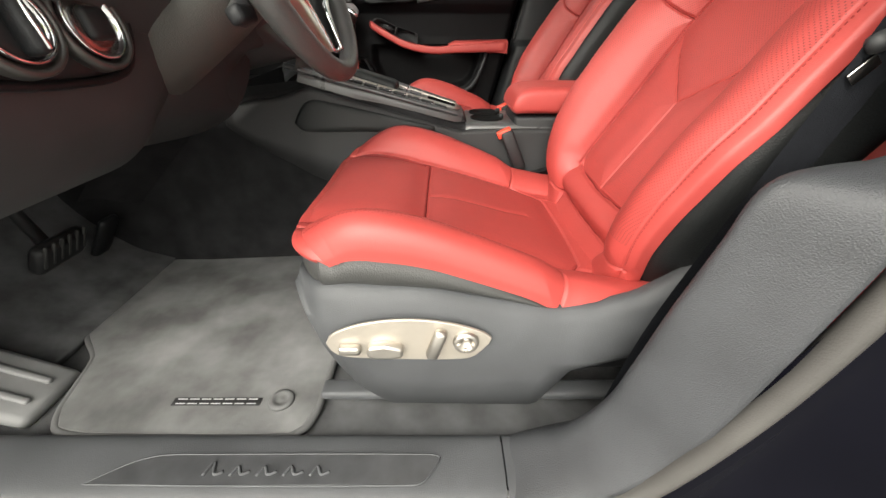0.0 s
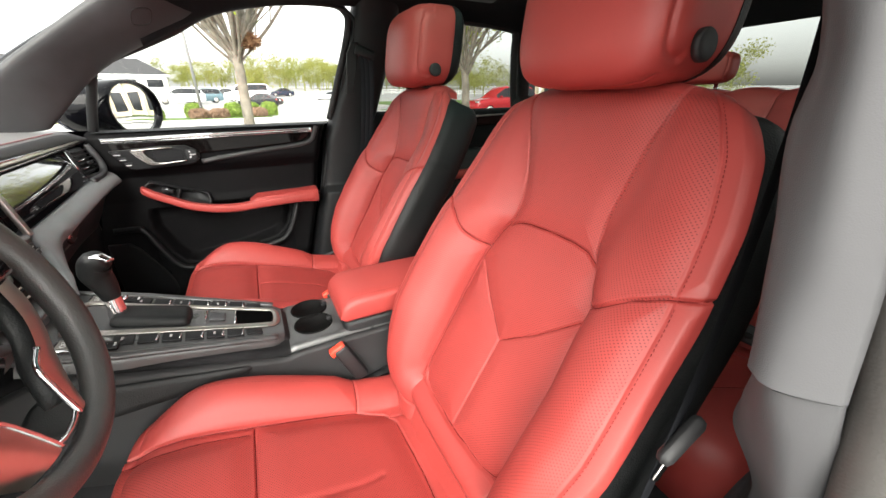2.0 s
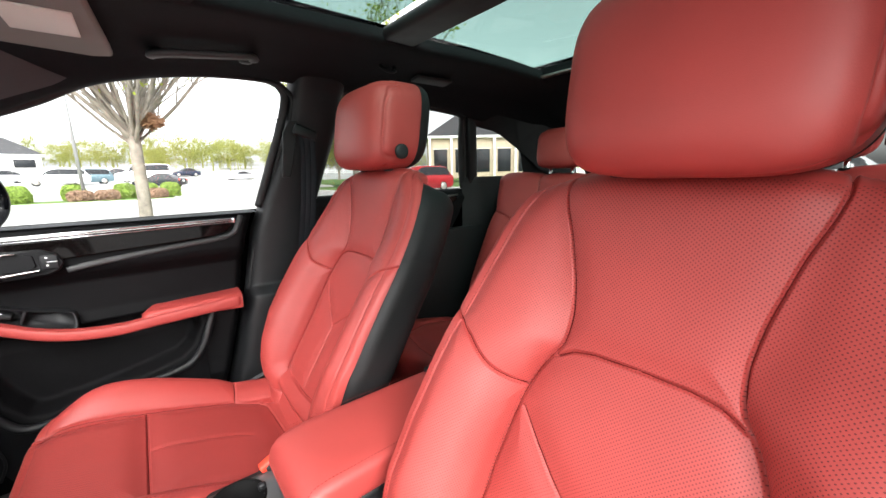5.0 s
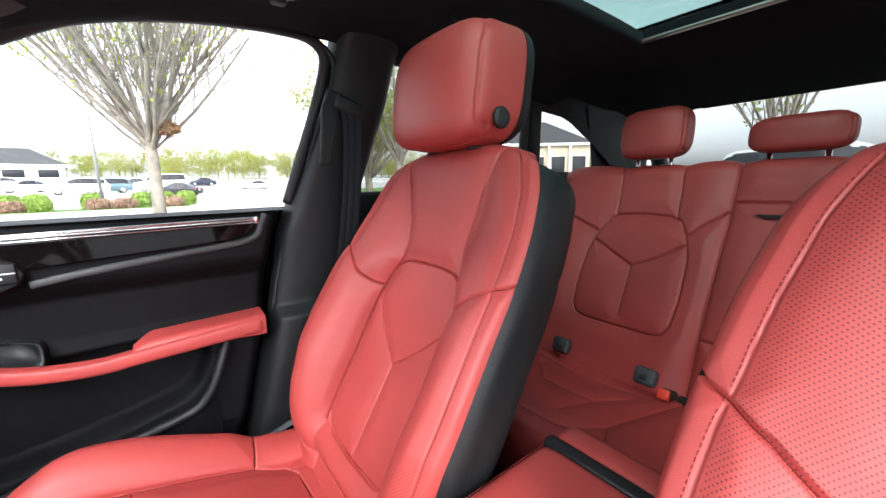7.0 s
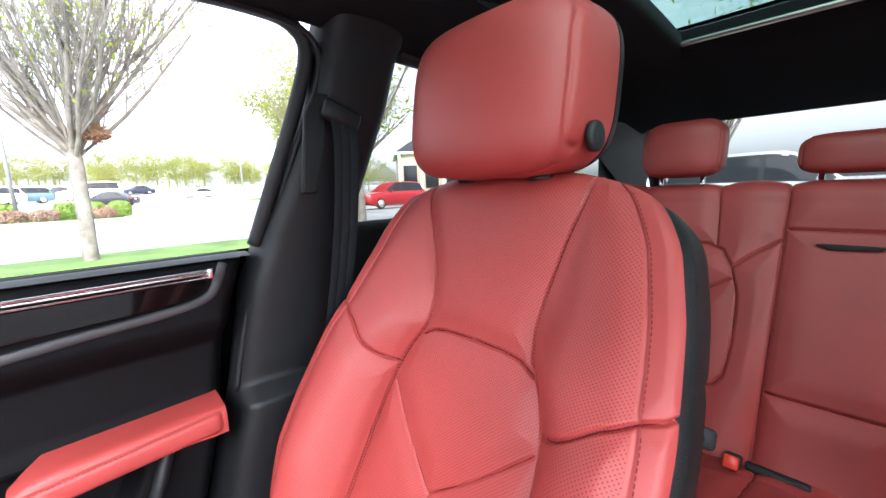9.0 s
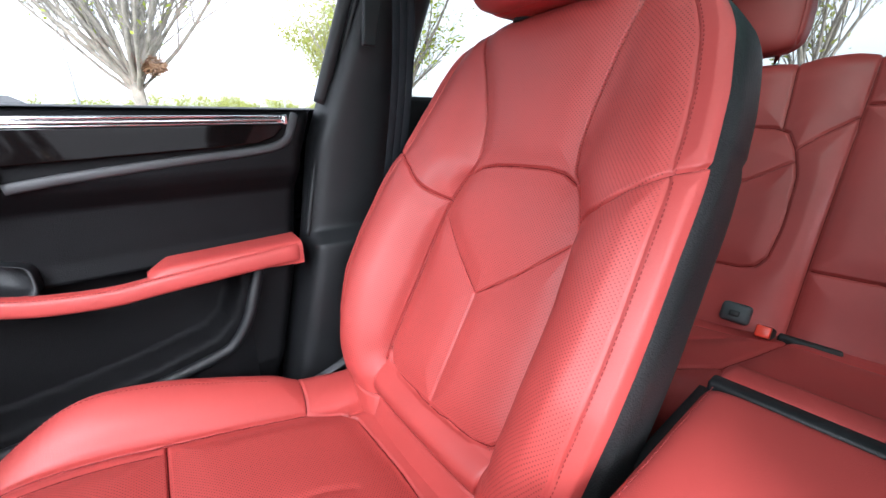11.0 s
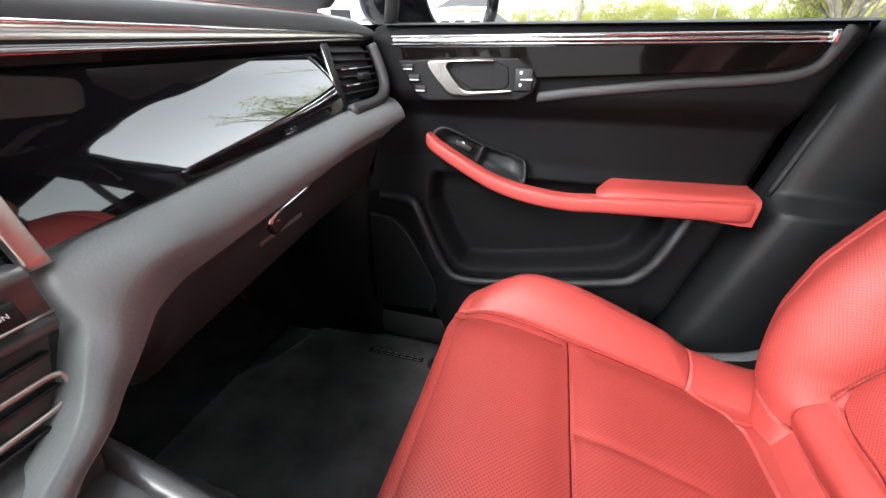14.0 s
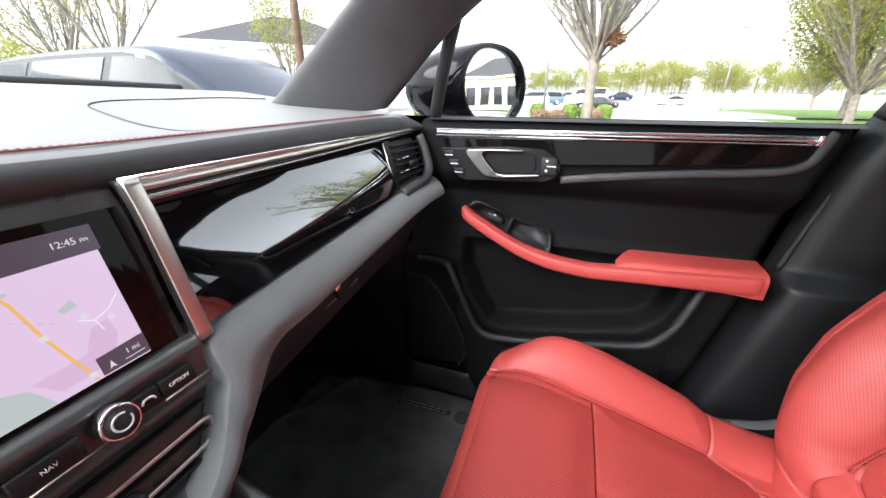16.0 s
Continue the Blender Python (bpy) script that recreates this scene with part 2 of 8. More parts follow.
def rbox(name, size, at, r=0.004, turn=(0, 0, 0), seg=2):
    """A box with rounded edges."""
    bm = bmesh.new()
    bmesh.ops.create_cube(bm, size=1)
    bmesh.ops.scale(bm, vec=size, verts=bm.verts)
    r = min(r, 0.49 * min(size))
    bmesh.ops.bevel(bm, geom=bm.edges[:], offset=r, segments=seg, affect="EDGES", profile=0.5)
    m = pose(*at, *turn)
    bmesh.ops.transform(bm, matrix=m, verts=bm.verts)
    for f in bm.faces:
        f.smooth = True
    me = bpy.data.meshes.new(name)
    bm.to_mesh(me)
    bm.free()
    return me


def prism(name, outline, axis, lo, hi, bevel=0.003, seg=2):
    """An outline in the two other axes, pulled along axis from lo to hi, with rounded edges."""
    bm = bmesh.new()

    def at(p, h):
        return {"x": (h, p[0], p[1]), "y": (p[0], h, p[1]), "z": (p[0], p[1], h)}[axis]

    f = bm.faces.new([bm.verts.new(at(p, lo)) for p in outline])
    g = bmesh.ops.extrude_face_region(bm, geom=[f])
    v = [e for e in g["geom"] if isinstance(e, bmesh.types.BMVert)]
    d = Vector(at((0, 0), hi - lo))
    bmesh.ops.translate(bm, vec=d, verts=v)
    bmesh.ops.recalc_face_normals(bm, faces=bm.faces)
    if bevel:
        ed = [e for e in bm.edges if e.calc_face_angle(0) > 0.6]
        bmesh.ops.bevel(bm, geom=ed, offset=bevel, segments=seg, affect="EDGES", profile=0.5, clamp_overlap=True)
    for f in bm.faces:
        f.smooth = len(f.verts) <= 4
    me = bpy.data.meshes.new(name)
    bm.to_mesh(me)
    bm.free()
    return me


def lathe(name, prof, at, axis=(0, 0, 1), n=32):
    """A turned form: profile of (radius, height) about an axis through at."""
    q = Vector((0, 0, 1)).rotation_difference(Vector(axis)).to_matrix().to_4x4()
    a = np.linspace(0, 2 * np.pi, n, endpoint=False)
    rows = []
    for r, h in prof:
        rows.append([tuple((q @ Vector((r * math.cos(k), r * math.sin(k), h))) + Vector(at)) for k in a])
    return gridmesh(name, rows, close_u=True, cap=True)


def lettering(name, text, size, m, material, parent, thick=0.0005, shear=0.0, label=""):
    """Raised letters as a mesh, laid by the matrix m (x along the line, y up, z out)."""
    c = bpy.data.curves.new(name, "FONT")
    c.body, c.size, c.extrude, c.shear, c.align_x, c.align_y = text, size, thick, shear, "CENTER", "CENTER"
    c.resolution_u = 3
    tmp = bpy.data.objects.new(name, c)
    me = bpy.data.meshes.new_from_object(tmp)
    bpy.data.objects.remove(tmp)
    me.transform(m)
    return part(name, me, material, parent, label)


def axes_matrix(at, x, y):
    """A matrix at a place with the given x and y directions."""
    x, y = Vector(x).normalized(), Vector(y).normalized()
    z = x.cross(y)
    y = z.cross(x)
    return Matrix.Translation(at) @ Matrix((x, y, z)).transposed().to_4x4()


def seg_dist(S, Z, line):
    """Distance of the points (S, Z) from a polyline."""
    best = np.full(S.shape, 9.0)
    for (a, b), (c, d) in zip(line[:-1], line[1:]):
        vx, vy = c - a, d - b
        t = np.clip(((S - a) * vx + (Z - b) * vy) / (vx * vx + vy * vy + 1e-12), 0, 1)
        best = np.minimum(best, np.hypot(S - a - t * vx, Z - b - t * vy))
    return best


def normals(P):
    n = np.cross(np.gradient(P, axis=1), np.gradient(P, axis=0))
    return n / (np.linalg.norm(n, axis=2)[..., None] + 1e-12)


def stitches(name, pts, N, parent, material=None, step=0.0055, length=0.0035):
    """A row of thread stitches along pts, lifted along N."""
    p = np.array(pts, float)
    d = np.r_[0, np.cumsum(np.linalg.norm(np.diff(p, axis=0), axis=1))]
    V, F = [], []
    for t in np.arange(step, d[-1], step):
        a = np.array([np.interp(t - length / 2, d, p[:, k]) for k in range(3)])
        b = np.array([np.interp(t + length / 2, d, p[:, k]) for k in range(3)])
        n = np.array([np.interp(t, d, N[:, k]) for k in range(3)])
        s = np.cross(b - a, n)
        s = s / (np.linalg.norm(s) + 1e-12) * 0.0006
        n = n * 0.0007
        k = len(V)
        V += [a - s, a + s, b + s, b - s, (a * 0.7 + b * 0.3) - s * 0.6 + n, (a * 0.7 + b * 0.3) + s * 0.6 + n, (b * 0.7 + a * 0.3) + s * 0.6 + n, (b * 0.7 + a * 0.3) - s * 0.6 + n]
        F += [(k + 4, k + 5, k + 6, k + 7), (k, k + 1, k + 5, k + 4), (k + 1, k + 2, k + 6, k + 5), (k + 2, k + 3, k + 7, k + 6), (k + 3, k, k + 4, k + 7)]
    me = bpy.data.meshes.new(name)
    me.from_pydata([tuple(v) for v in V], [], F)
    ob = part(name, me, material or STITCH, parent)
    ob["kind"] = "stuff"
    return ob


def dark_seams(name, lines, S, Z, Q, N, parent):
    """Dark tubes in the seams of an upholstered surface, thread and painted gap shade, one for each line in (S, Z)."""
    for ln in lines:
        p = np.array([(a, b, 0.0) for a, b in ln], float)
        n = max(8, int(np.sum(np.linalg.norm(np.diff(p, axis=0), axis=1)) / 0.004))
        d = np.r_[0, np.cumsum(np.linalg.norm(np.diff(p, axis=0), axis=1))]
        run = []
        for t in np.linspace(0, d[-1], n):
            a, b = np.interp(t, d, p[:, 0]), np.interp(t, d, p[:, 1])
            k = np.hypot(S - a, Z - b)
            i = np.unravel_index(k.argmin(), k.shape)
            if k[i] < 0.004:
                run.append(Q[i] + N[i] * 0.0003)
        dark_seam(name, run, parent)


def dark_seam(name, run, parent):
    if len(run) > 5:
        run = np.array(run)
        run = np.stack([np.convolve(np.pad(run[:, k], 2, mode="edge"), np.ones(5) / 5, "valid") for k in range(3)], 1)
        part(name, tube(name, run, 0.0010, 6), SEAMSHADE, parent)


# ---- seats ----
def lerp_sections(keys, h, n, soft=0.0):
    """Half sections (s, f), keyed along h, blended at h and sampled to n points."""
    ks = np.array([k for k, _ in keys])
    secs = np.array([c for _, c in keys], float)
    hs = h + soft * np.linspace(-1, 1, 7)
    flat = np.array([np.interp(hs, ks, secs[:, a, b]).mean() for a in range(secs.shape[1]) for b in range(2)]).reshape(-1, 2)
    return spl(flat, n)


def upholstery(profile, keys, rows, cols, up, soft=0.0):
    """A padded surface: a side profile (x, z) swept with blended half sections, mirrored about s = 0.
    Returns points with s in y, the lateral place S, the height along the profile H and the section's own length T."""
    c = spl(profile, rows)
    t = np.gradient(c, axis=0)
    t /= np.linalg.norm(t, axis=1)[:, None]
    n = np.stack([-t[:, 1], t[:, 0]], 1) * up
    h = np.r_[0, np.cumsum(np.linalg.norm(np.diff(c, axis=0), axis=1))]
    P = np.zeros((rows, 2 * cols - 1, 3))
    T = np.zeros((rows, 2 * cols - 1))
    for j in range(rows):
        sec = lerp_sections(keys, h[j], cols, soft)
        d = np.r_[0, np.cumsum(np.linalg.norm(np.diff(sec, axis=0), axis=1))]
        full = np.vstack([sec[:0:-1] * (-1, 1), sec])
        P[j, :, 0] = c[j, 0] + n[j, 0] * full[:, 1]
        P[j, :, 1] = full[:, 0]
        P[j, :, 2] = c[j, 1] + n[j, 1] * full[:, 1]
        T[j] = np.r_[-d[:0:-1], d]
    return P, h, T


def mirrored(lines):
    return lines + [[(-a, b) for a, b in ln] for ln in lines]


def pressed(P, N, dist, depth=0.0045, width=0.0032, puff=0.0045, reach=0.022):
    """Sews seams into a surface: a narrow groove, and padding that swells away from it."""
    g = -depth * np.exp(-(dist / width) ** 2) + puff * (1 - np.exp(-((dist / reach) ** 2)))
    return P + N * g[..., None]


def placed(P, side, at):
    Q = P.copy()
    Q[..., 1] *= side
    return Q + np.array(at)


def headrest(parent, at, half, side_button, posts, name="headrest", lean=0.15, seams=True, cover=True):
    a, b, c = half
    nu, nv = 240, 120
    th = np.linspace(0, 2 * np.pi, nu, endpoint=False)
    ph = np.linspace(-1, 1, nv) * np.pi / 2
    pw = 0.4
    cx = np.sign(np.cos(th)) * np.abs(np.cos(th)) ** pw
    cy = np.sign(np.sin(th)) * np.abs(np.sin(th)) ** pw
    k = np.abs(np.cos(ph)) ** 0.46
    zz = np.sign(np.sin(ph)) * np.abs(np.sin(ph)) ** 0.55
    P = np.zeros((nv, nu, 3))
    P[..., 0] = a * k[:, None] * cx
    P[..., 1] = b * (0.88 + 0.12 * k[:, None]) * k[:, None] ** 0.9 * cy
    P[..., 2] = c * zz[:, None] + 0 * cx
    front = np.clip(-P[..., 0] / a, 0, 1)
    P[..., 0] -= 0.012 * front * (1 - (P[..., 1] / b) ** 2)
    N = np.cross(np.roll(P, -1, 1) - np.roll(P, 1, 1), np.gradient(P, axis=0))
    N /= np.linalg.norm(N, axis=2)[..., None] + 1e-9
    flat = P.copy()
    if seams:
        d1 = np.where(flat[..., 0] < -0.3 * a, seg_dist(np.abs(flat[..., 1]), flat[..., 2], [(0.86 * b, -1.2 * c), (0.93 * b, -0.5 * c), (0.945 * b, 0.0), (0.93 * b, 0.6 * c), (0.86 * b, 0.84 * c), (0.7 * b, 0.91 * c), (0.0, 0.94 * c)]), 9)
        d2 = np.where(np.abs(flat[..., 1]) > 0.8 * b, np.abs(flat[..., 0] + 0.12 * a), 9)
        d3 = np.where((flat[..., 2] < -0.8 * c) & (np.abs(flat[..., 1]) < 0.8 * b), np.abs(flat[..., 0] + 0.45 * a), 9)
        P = pressed(P, N, np.minimum(d1, np.minimum(d2 + 0.001, d3)), 0.0036, 0.0022, 0.002, 0.015)
    P[..., 0] += lean * P[..., 2]
    Q = P + np.array(at)
    root = part(name, gridmesh(name, Q, close_u=True), LEATHER, parent, "red leather headrest cushion")
    if cover:
        R = flat.copy()
        R[..., 0] = np.maximum(R[..., 0] * 1.06, 0.45 * a)
        R[..., 1:] *= 1.02
        R[..., 0] += lean * R[..., 2]
        part("rear_cover", gridmesh("rear_cover", R + np.array(at), close_u=True), BLACKHIDE, root, "black headrest back cover")
    if side_button:
        ax = (0, -1, 0)
        x, z = -0.15 * a, -0.62 * c
        part("release_button", lathe("release_button", [(0.0, 0), (0.0172, 0), (0.0172, 0.006), (0.015, 0.0085), (0.006, 0.0075), (0.0, 0.0075)], (at[0] + x + lean * z, at[1] - b * 0.985, at[2] + z), ax, 28), RUBBER, root, "round black release button")
    for y in posts:
        part("post", tube("post", [(at[0] + 0.01 - lean * c * 1.35, at[1] + y, at[2] - c - 0.06), (at[0] + 0.01 - lean * c * 0.8, at[1] + y, at[2] - c * 0.8)], 0.006, 12), CHROME, root, "chrome headrest post")
    return root


def front_seat(name, side, at, label, switches, wide=0.0):
    """A front seat about s = 0 (s towards its door), at the place at."""
    seat = thing(name, at, label, "car seat", "front seats")
    # backrest: a flat insert between bolsters that rise steeply from its seam
    prof = [(0.225, 0.57), (0.252, 0.625), (0.283, 0.695), (0.328, 0.77), (0.374, 0.845), (0.421, 0.935), (0.464, 1.02), (0.489, 1.10), (0.503, 1.165), (0.511, 1.20), (0.522, 1.224), (0.543, 1.236), (0.575, 1.234)]
    zk = [0.57, 0.625, 0.66, 0.70, 0.74, 0.80, 0.87, 0.95, 0.985, 1.005, 1.022, 1.06, 1.10, 1.165, 1.20, 1.224, 1.2385, 1.25]
    insert_w = [0.10, 0.115, 0.122, 0.131, 0.137, 0.139, 0.139, 0.129, 0.117, 0.106, 0.093, 0.090, 0.096, 0.113, 0.126, 0.132, 0.130, 0.126]
    crest_s = [0.15, 0.165, 0.178, 0.188, 0.197, 0.206, 0.21, 0.21, 0.208, 0.207, 0.206, 0.202, 0.197, 0.183, 0.168, 0.155, 0.140, 0.135]
    crest_f = [-0.01, 0.008, 0.031, 0.057, 0.073, 0.084, 0.082, 0.072, 0.066, 0.061, 0.056, 0.045, 0.031, 0.010, 0.001, -0.004, -0.005, -0.005]
    edge_s = [0.172, 0.193, 0.212, 0.234, 0.248, 0.257, 0.259, 0.257, 0.256, 0.255, 0.253, 0.249, 0.244, 0.229, 0.211, 0.192, 0.17, 0.163]
    edge_f = [-0.04, -0.03, -0.008, 0.024, 0.046, 0.062, 0.062, 0.054, 0.05, 0.047, 0.044, 0.034, 0.022, 0.0, -0.014, -0.025, -0.03, -0.03]
    lean_h, lean_w = [0, 0.1, 0.2, 0.3, 0.45, 0.6, 0.8], [-0.8, -0.5, 0.2, 1.0, 1.2, 0.8, 0.3] if side > 0 else [-0.8, -0.5, 0.2, 1.0, 1.0, 1.0, 1.0]
    rows, ki, kb = 560, 74, 112
    c = spl(prof, rows)
    t = np.gradient(c, axis=0)
    t /= np.linalg.norm(t, axis=1)[:, None]
    cn = np.stack([-t[:, 1], t[:, 0]], 1)
    h = np.r_[0, np.cumsum(np.linalg.norm(np.diff(c, axis=0), axis=1))]
    zc = np.maximum.accumulate(c[:, 1]) + 0.25 * np.clip(c[:, 0] - 0.543, 0, 1)

    def along(table):
        v = np.interp(zc, zk, table)
        k = np.hanning(31)
        return np.convolve(np.pad(v, 15, mode="edge"), k / k.sum(), "valid")

    W, CS, CF, ES, EF = (along(v) for v in (insert_w, crest_s, crest_f, edge_s, edge_f))
    half = ki + kb - 1
    P = np.zeros((rows, 2 * half - 1, 3))
    T = np.zeros((rows, 2 * half - 1))
    TW = np.zeros(rows)
    for j in range(rows):
        w, cs, cf, es, ef = W[j], CS[j], CF[j], ES[j], EF[j]
        u = np.linspace(0, 1, ki)
        up = np.clip((c[j, 1] - 0.97) / 0.17, 0, 1)
        up = up * up * (3 - 2 * up)
        roll = 0.014 * np.clip(math.sin(math.pi * (c[j, 1] - 0.648) / 0.05), 0, 1) if 0.648 < c[j, 1] < 0.698 else 0.0
        flat = np.stack([w * u, 0.003 * (1 - u**4) + roll], 1)
        side_pad = spl([(w, roll * 0.6), (w + (0.16 + 0.1 * up) * (cs - w), (0.36 - 0.26 * up) * cf), (w + (0.48 + 0.1 * up) * (cs - w), (0.78 - 0.2 * up) * cf), (cs, cf), (cs + 0.5 * (es - cs), cf - 0.12 * (cf - ef)), (cs + 0.86 * (es - cs), cf - 0.46 * (cf - ef)), (es, ef)], kb)
        sec = np.vstack([flat[:-1], side_pad])
        d = np.r_[0, np.cumsum(np.linalg.norm(np.diff(sec, axis=0), axis=1))]
        full = np.vstack([sec[:0:-1] * (-1, 1), sec])
        P[j, :, 0] = c[j, 0] + cn[j, 0] * full[:, 1]
        P[j, :, 1] = full[:, 0]
        P[j, :, 2] = c[j, 1] + cn[j, 1] * full[:, 1]
        T[j] = np.r_[-d[:0:-1], d]
        TW[j] = d[ki - 1]
    q = np.clip((P[..., 1] - 0.17) / 0.08, 0, 1)
    P[..., 1] += wide * q * q * (3 - 2 * q) * np.interp(h, lean_h, lean_w)[:, None]
    S, Z = P[..., 1], P[..., 2]
    C1 = np.broadcast_to(c[:, 1:2], S.shape)
    N = normals(P)
    if N[280, half, 0] > 0:
        N = -N
    crest = [
        [(0, 1.026), (0.05, 1.025), (0.078, 1.02), (0.1, 1.008)],
        [(0, 0.699), (0.09, 0.701), (0.118, 0.708), (0.133, 0.724)],
        [(0, 0.647), (0.14, 0.650), (0.2, 0.66)],
        [(0.124, 0.963), (0.16, 0.992), (0.2, 1.022), (0.23, 1.036), (0.275, 1.046)],
        [(0.0, 0.848), (0.06, 0.888), (0.122, 0.938)],
        [(0.0, 0.848), (0.0, 0.7)],
    ]
    dist = np.full(S.shape, 9.0)
    soft = np.full(S.shape, 9.0)
    for k, ln in enumerate(mirrored(crest)):
        if k % 6 < 4:
            dist = np.minimum(dist, seg_dist(S, Z, ln))
        else:
            soft = np.minimum(soft, seg_dist(S, Z, ln))
    dist = np.minimum(dist, np.where(C1 > 0.705, np.abs(np.abs(T) - TW[:, None]), 9.0))
    out = np.abs(T[:, -1:]) - np.abs(T)
    dist = np.minimum(dist, np.minimum(np.abs(out - 0.030) + 0.0012, out + 0.003))
    dist = np.minimum(dist, soft + 0.0008)
    Q = placed(pressed(P, N, dist, 0.0058, 0.0017, 0.0046, 0.02), side, at)
    perf = ((out > 0.0335) & (Z > 0.704) & (C1 < 1.228)).astype(int)
    uv = np.stack([T, np.broadcast_to(h[:, None], T.shape)], 2)
    part("backrest", gridmesh("backrest", Q, uv, flip=side > 0, index=perf[:-1, :-1]), [LEATHER, PERF], seat, "perforated red leather backrest with crest-shaped seams")
    Nq = N * np.array([1, side, 1])
    dark_seams("seam", mirrored(crest)[:5] + mirrored(crest)[6:11] + [crest[5]], S, Z, Q, Nq, seat)
    for col in (half + ki - 2, half - ki):
        dark_seam("seam", [Q[j, col] + Nq[j, col] * 0.0003 for j in range(0, rows - 20, 4) if c[j, 1] > 0.712], seat)
    rr = np.arange(60, rows - 40)
    for cols in (np.arange(half, 2 * half - 1), np.arange(0, half)):
        cc = cols[np.abs(out[:, cols] - 0.0265).argmin(1)]
        run = Q[rr, cc[rr]]
        run = np.stack([np.convolve(np.pad(run[:, k], 6, mode="edge"), np.ones(13) / 13, "valid") for k in range(3)], 1)
        stitches("stitching", run, Nq[rr, cc[rr]], seat)
    # black shell behind
    S2 = np.zeros((112, 41, 3))
    for i, j in enumerate(np.linspace(0, rows - 1, 112).astype(int)):
        e = (ES[j], EF[j])
        dep = np.interp(c[j, 1] + (0.01 if c[j, 0] > 0.555 else 0), [0.57, 1.02, 1.165, 1.224, 1.236, 1.244], [1, 1, 1.0, 0.75, 0.5, 0.1])
        hs = spl([(e[0] - 0.008, e[1] - 0.001), (e[0] + 0.001, e[1] - 0.005), (e[0] + 0.006, e[1] - 0.042 * dep), (e[0] + 0.003, e[1] - 0.088 * dep), (e[0] - 0.022, e[1] - 0.116 * dep), (e[0] * 0.72, e[1] - 0.132 * dep), (0, e[1] - 0.138 * dep)], 21)
        full = np.vstack([hs, hs[-2::-1] * (-1, 1)])
        groove = 0.003 * np.exp(-(((c[j, 1] - 1.045) / 0.004) ** 2))
        S2[i, :, 0] = c[j, 0] + cn[j, 0] * full[:, 1]
        S2[i, :, 1] = full[:, 0] * (1 - groove / 0.25) + wide * np.clip((full[:, 0] - 0.12) / 0.1, 0, 1) * np.interp(h[j], lean_h, lean_w)
        S2[i, :, 2] = c[j, 1] + cn[j, 1] * full[:, 1]
    part("backrest_shell", gridmesh("backrest_shell", placed(S2, side, at), flip=side < 0), BLACKHIDE, seat, "black leather seat back shell")
    # cushion
    cprof = [(-0.206, 0.63), (-0.209, 0.648), (-0.211, 0.668), (-0.209, 0.692), (-0.194, 0.709), (-0.164, 0.716), (-0.10, 0.710), (-0.03, 0.692), (0.05, 0.670), (0.13, 0.646), (0.20, 0.624), (0.27, 0.614), (0.33, 0.622)]
    cz = np.r_[0, np.cumsum(np.linalg.norm(np.diff(np.array(cprof), axis=0), axis=1))]

    def csec(b, w, drop):
        return [(0, 0), (0.07 * w, 0.001), (0.13 * w, 0.001), (0.158 * w, -0.001), (0.166 * w, 0.0), (0.173 * w, 0.014 * b), (0.188 * w, 0.034 * b), (0.207 * w, 0.047 * b), (0.225 * w, 0.051 * b), (0.242 * w, 0.046 * b - drop * 0.3), (0.2525 * w, 0.032 * b - 0.003 - drop * 0.7), (0.255 * w, 0.02 * b - 0.008 - drop)]

    ckeys = [(0, csec(0.0, 0.955, 0)), (cz[2], csec(-0.05, 0.97, 0)), (cz[4], csec(0.1, 0.985, 0.006)), (cz[5], csec(0.55, 0.99, 0.011)), (cz[6], csec(0.95, 1, 0.01)), (cz[7], csec(1.02, 1, 0)), (cz[9], csec(0.62, 1, 0.004)), (cz[10], csec(0.5, 1, 0.03)), (cz[12], csec(0.5, 1, 0.03))]
    P, h, T = upholstery(cprof, ckeys, 480, 170, 1, 0.03)
    q = np.clip((np.abs(P[..., 1]) - 0.09) / 0.1, 0, 1)
    base = 0.69 + 0.012 * q * q * (3 - 2 * q)
    ramp = np.clip((cz[4] - h[:, None]) / cz[4], 0, 1)
    P[..., 2] += ramp * (base - P[0, :, 2])
    P[..., 0] += 0.05 * np.clip((np.abs(P[..., 1]) - 0.13) / 0.12, 0, 1.2) ** 2 * np.clip((-0.08 - P[..., 0]) / 0.1, 0, 1)
    S, X = P[..., 1], P[..., 0]
    H = np.broadcast_to(h[:, None], S.shape)
    N = normals(P)
    if N[320, 170, 2] < 0:
        N = -N
    hx = [np.interp(x, np.array(cprof)[4:, 0], cz[4:]) for x in (-0.202, -0.026, 0.10, 0.153, 0.215, 0.235)]
    seams = [
        [(0.166, cz[2]), (0.166, hx[0]), (0.166, hx[3]), (0.15, hx[4] - 0.012), (0.125, hx[4] + 0.006), (0, hx[4] + 0.012)],
        [(0, hx[1]), (0.166, hx[1])],
        [(0.15, cz[2]), (0.15, hx[1])],
        [(0.15, hx[0] - 0.03), (0, hx[0] - 0.03)],
        [(0.166, hx[3]), (0.27, hx[3])],
        [(0.14, hx[4]), (0.15, hx[5] + 0.2)],
    ]
    dist = np.full(S.shape, 9.0)
    for k, ln in enumerate(mirrored(seams)):
        dist = np.minimum(dist, seg_dist(S, H, ln) + (0.0022 if k % 6 in (2, 3) else 0))
    dist = np.minimum(dist, np.minimum(np.abs(T[:, -1:]) - np.abs(T), H) + 0.005)
    crease = seg_dist(S, H, [(0.005, hx[1] + 0.004), (0.0, hx[2] + 0.02), (-0.01, hx[3])])
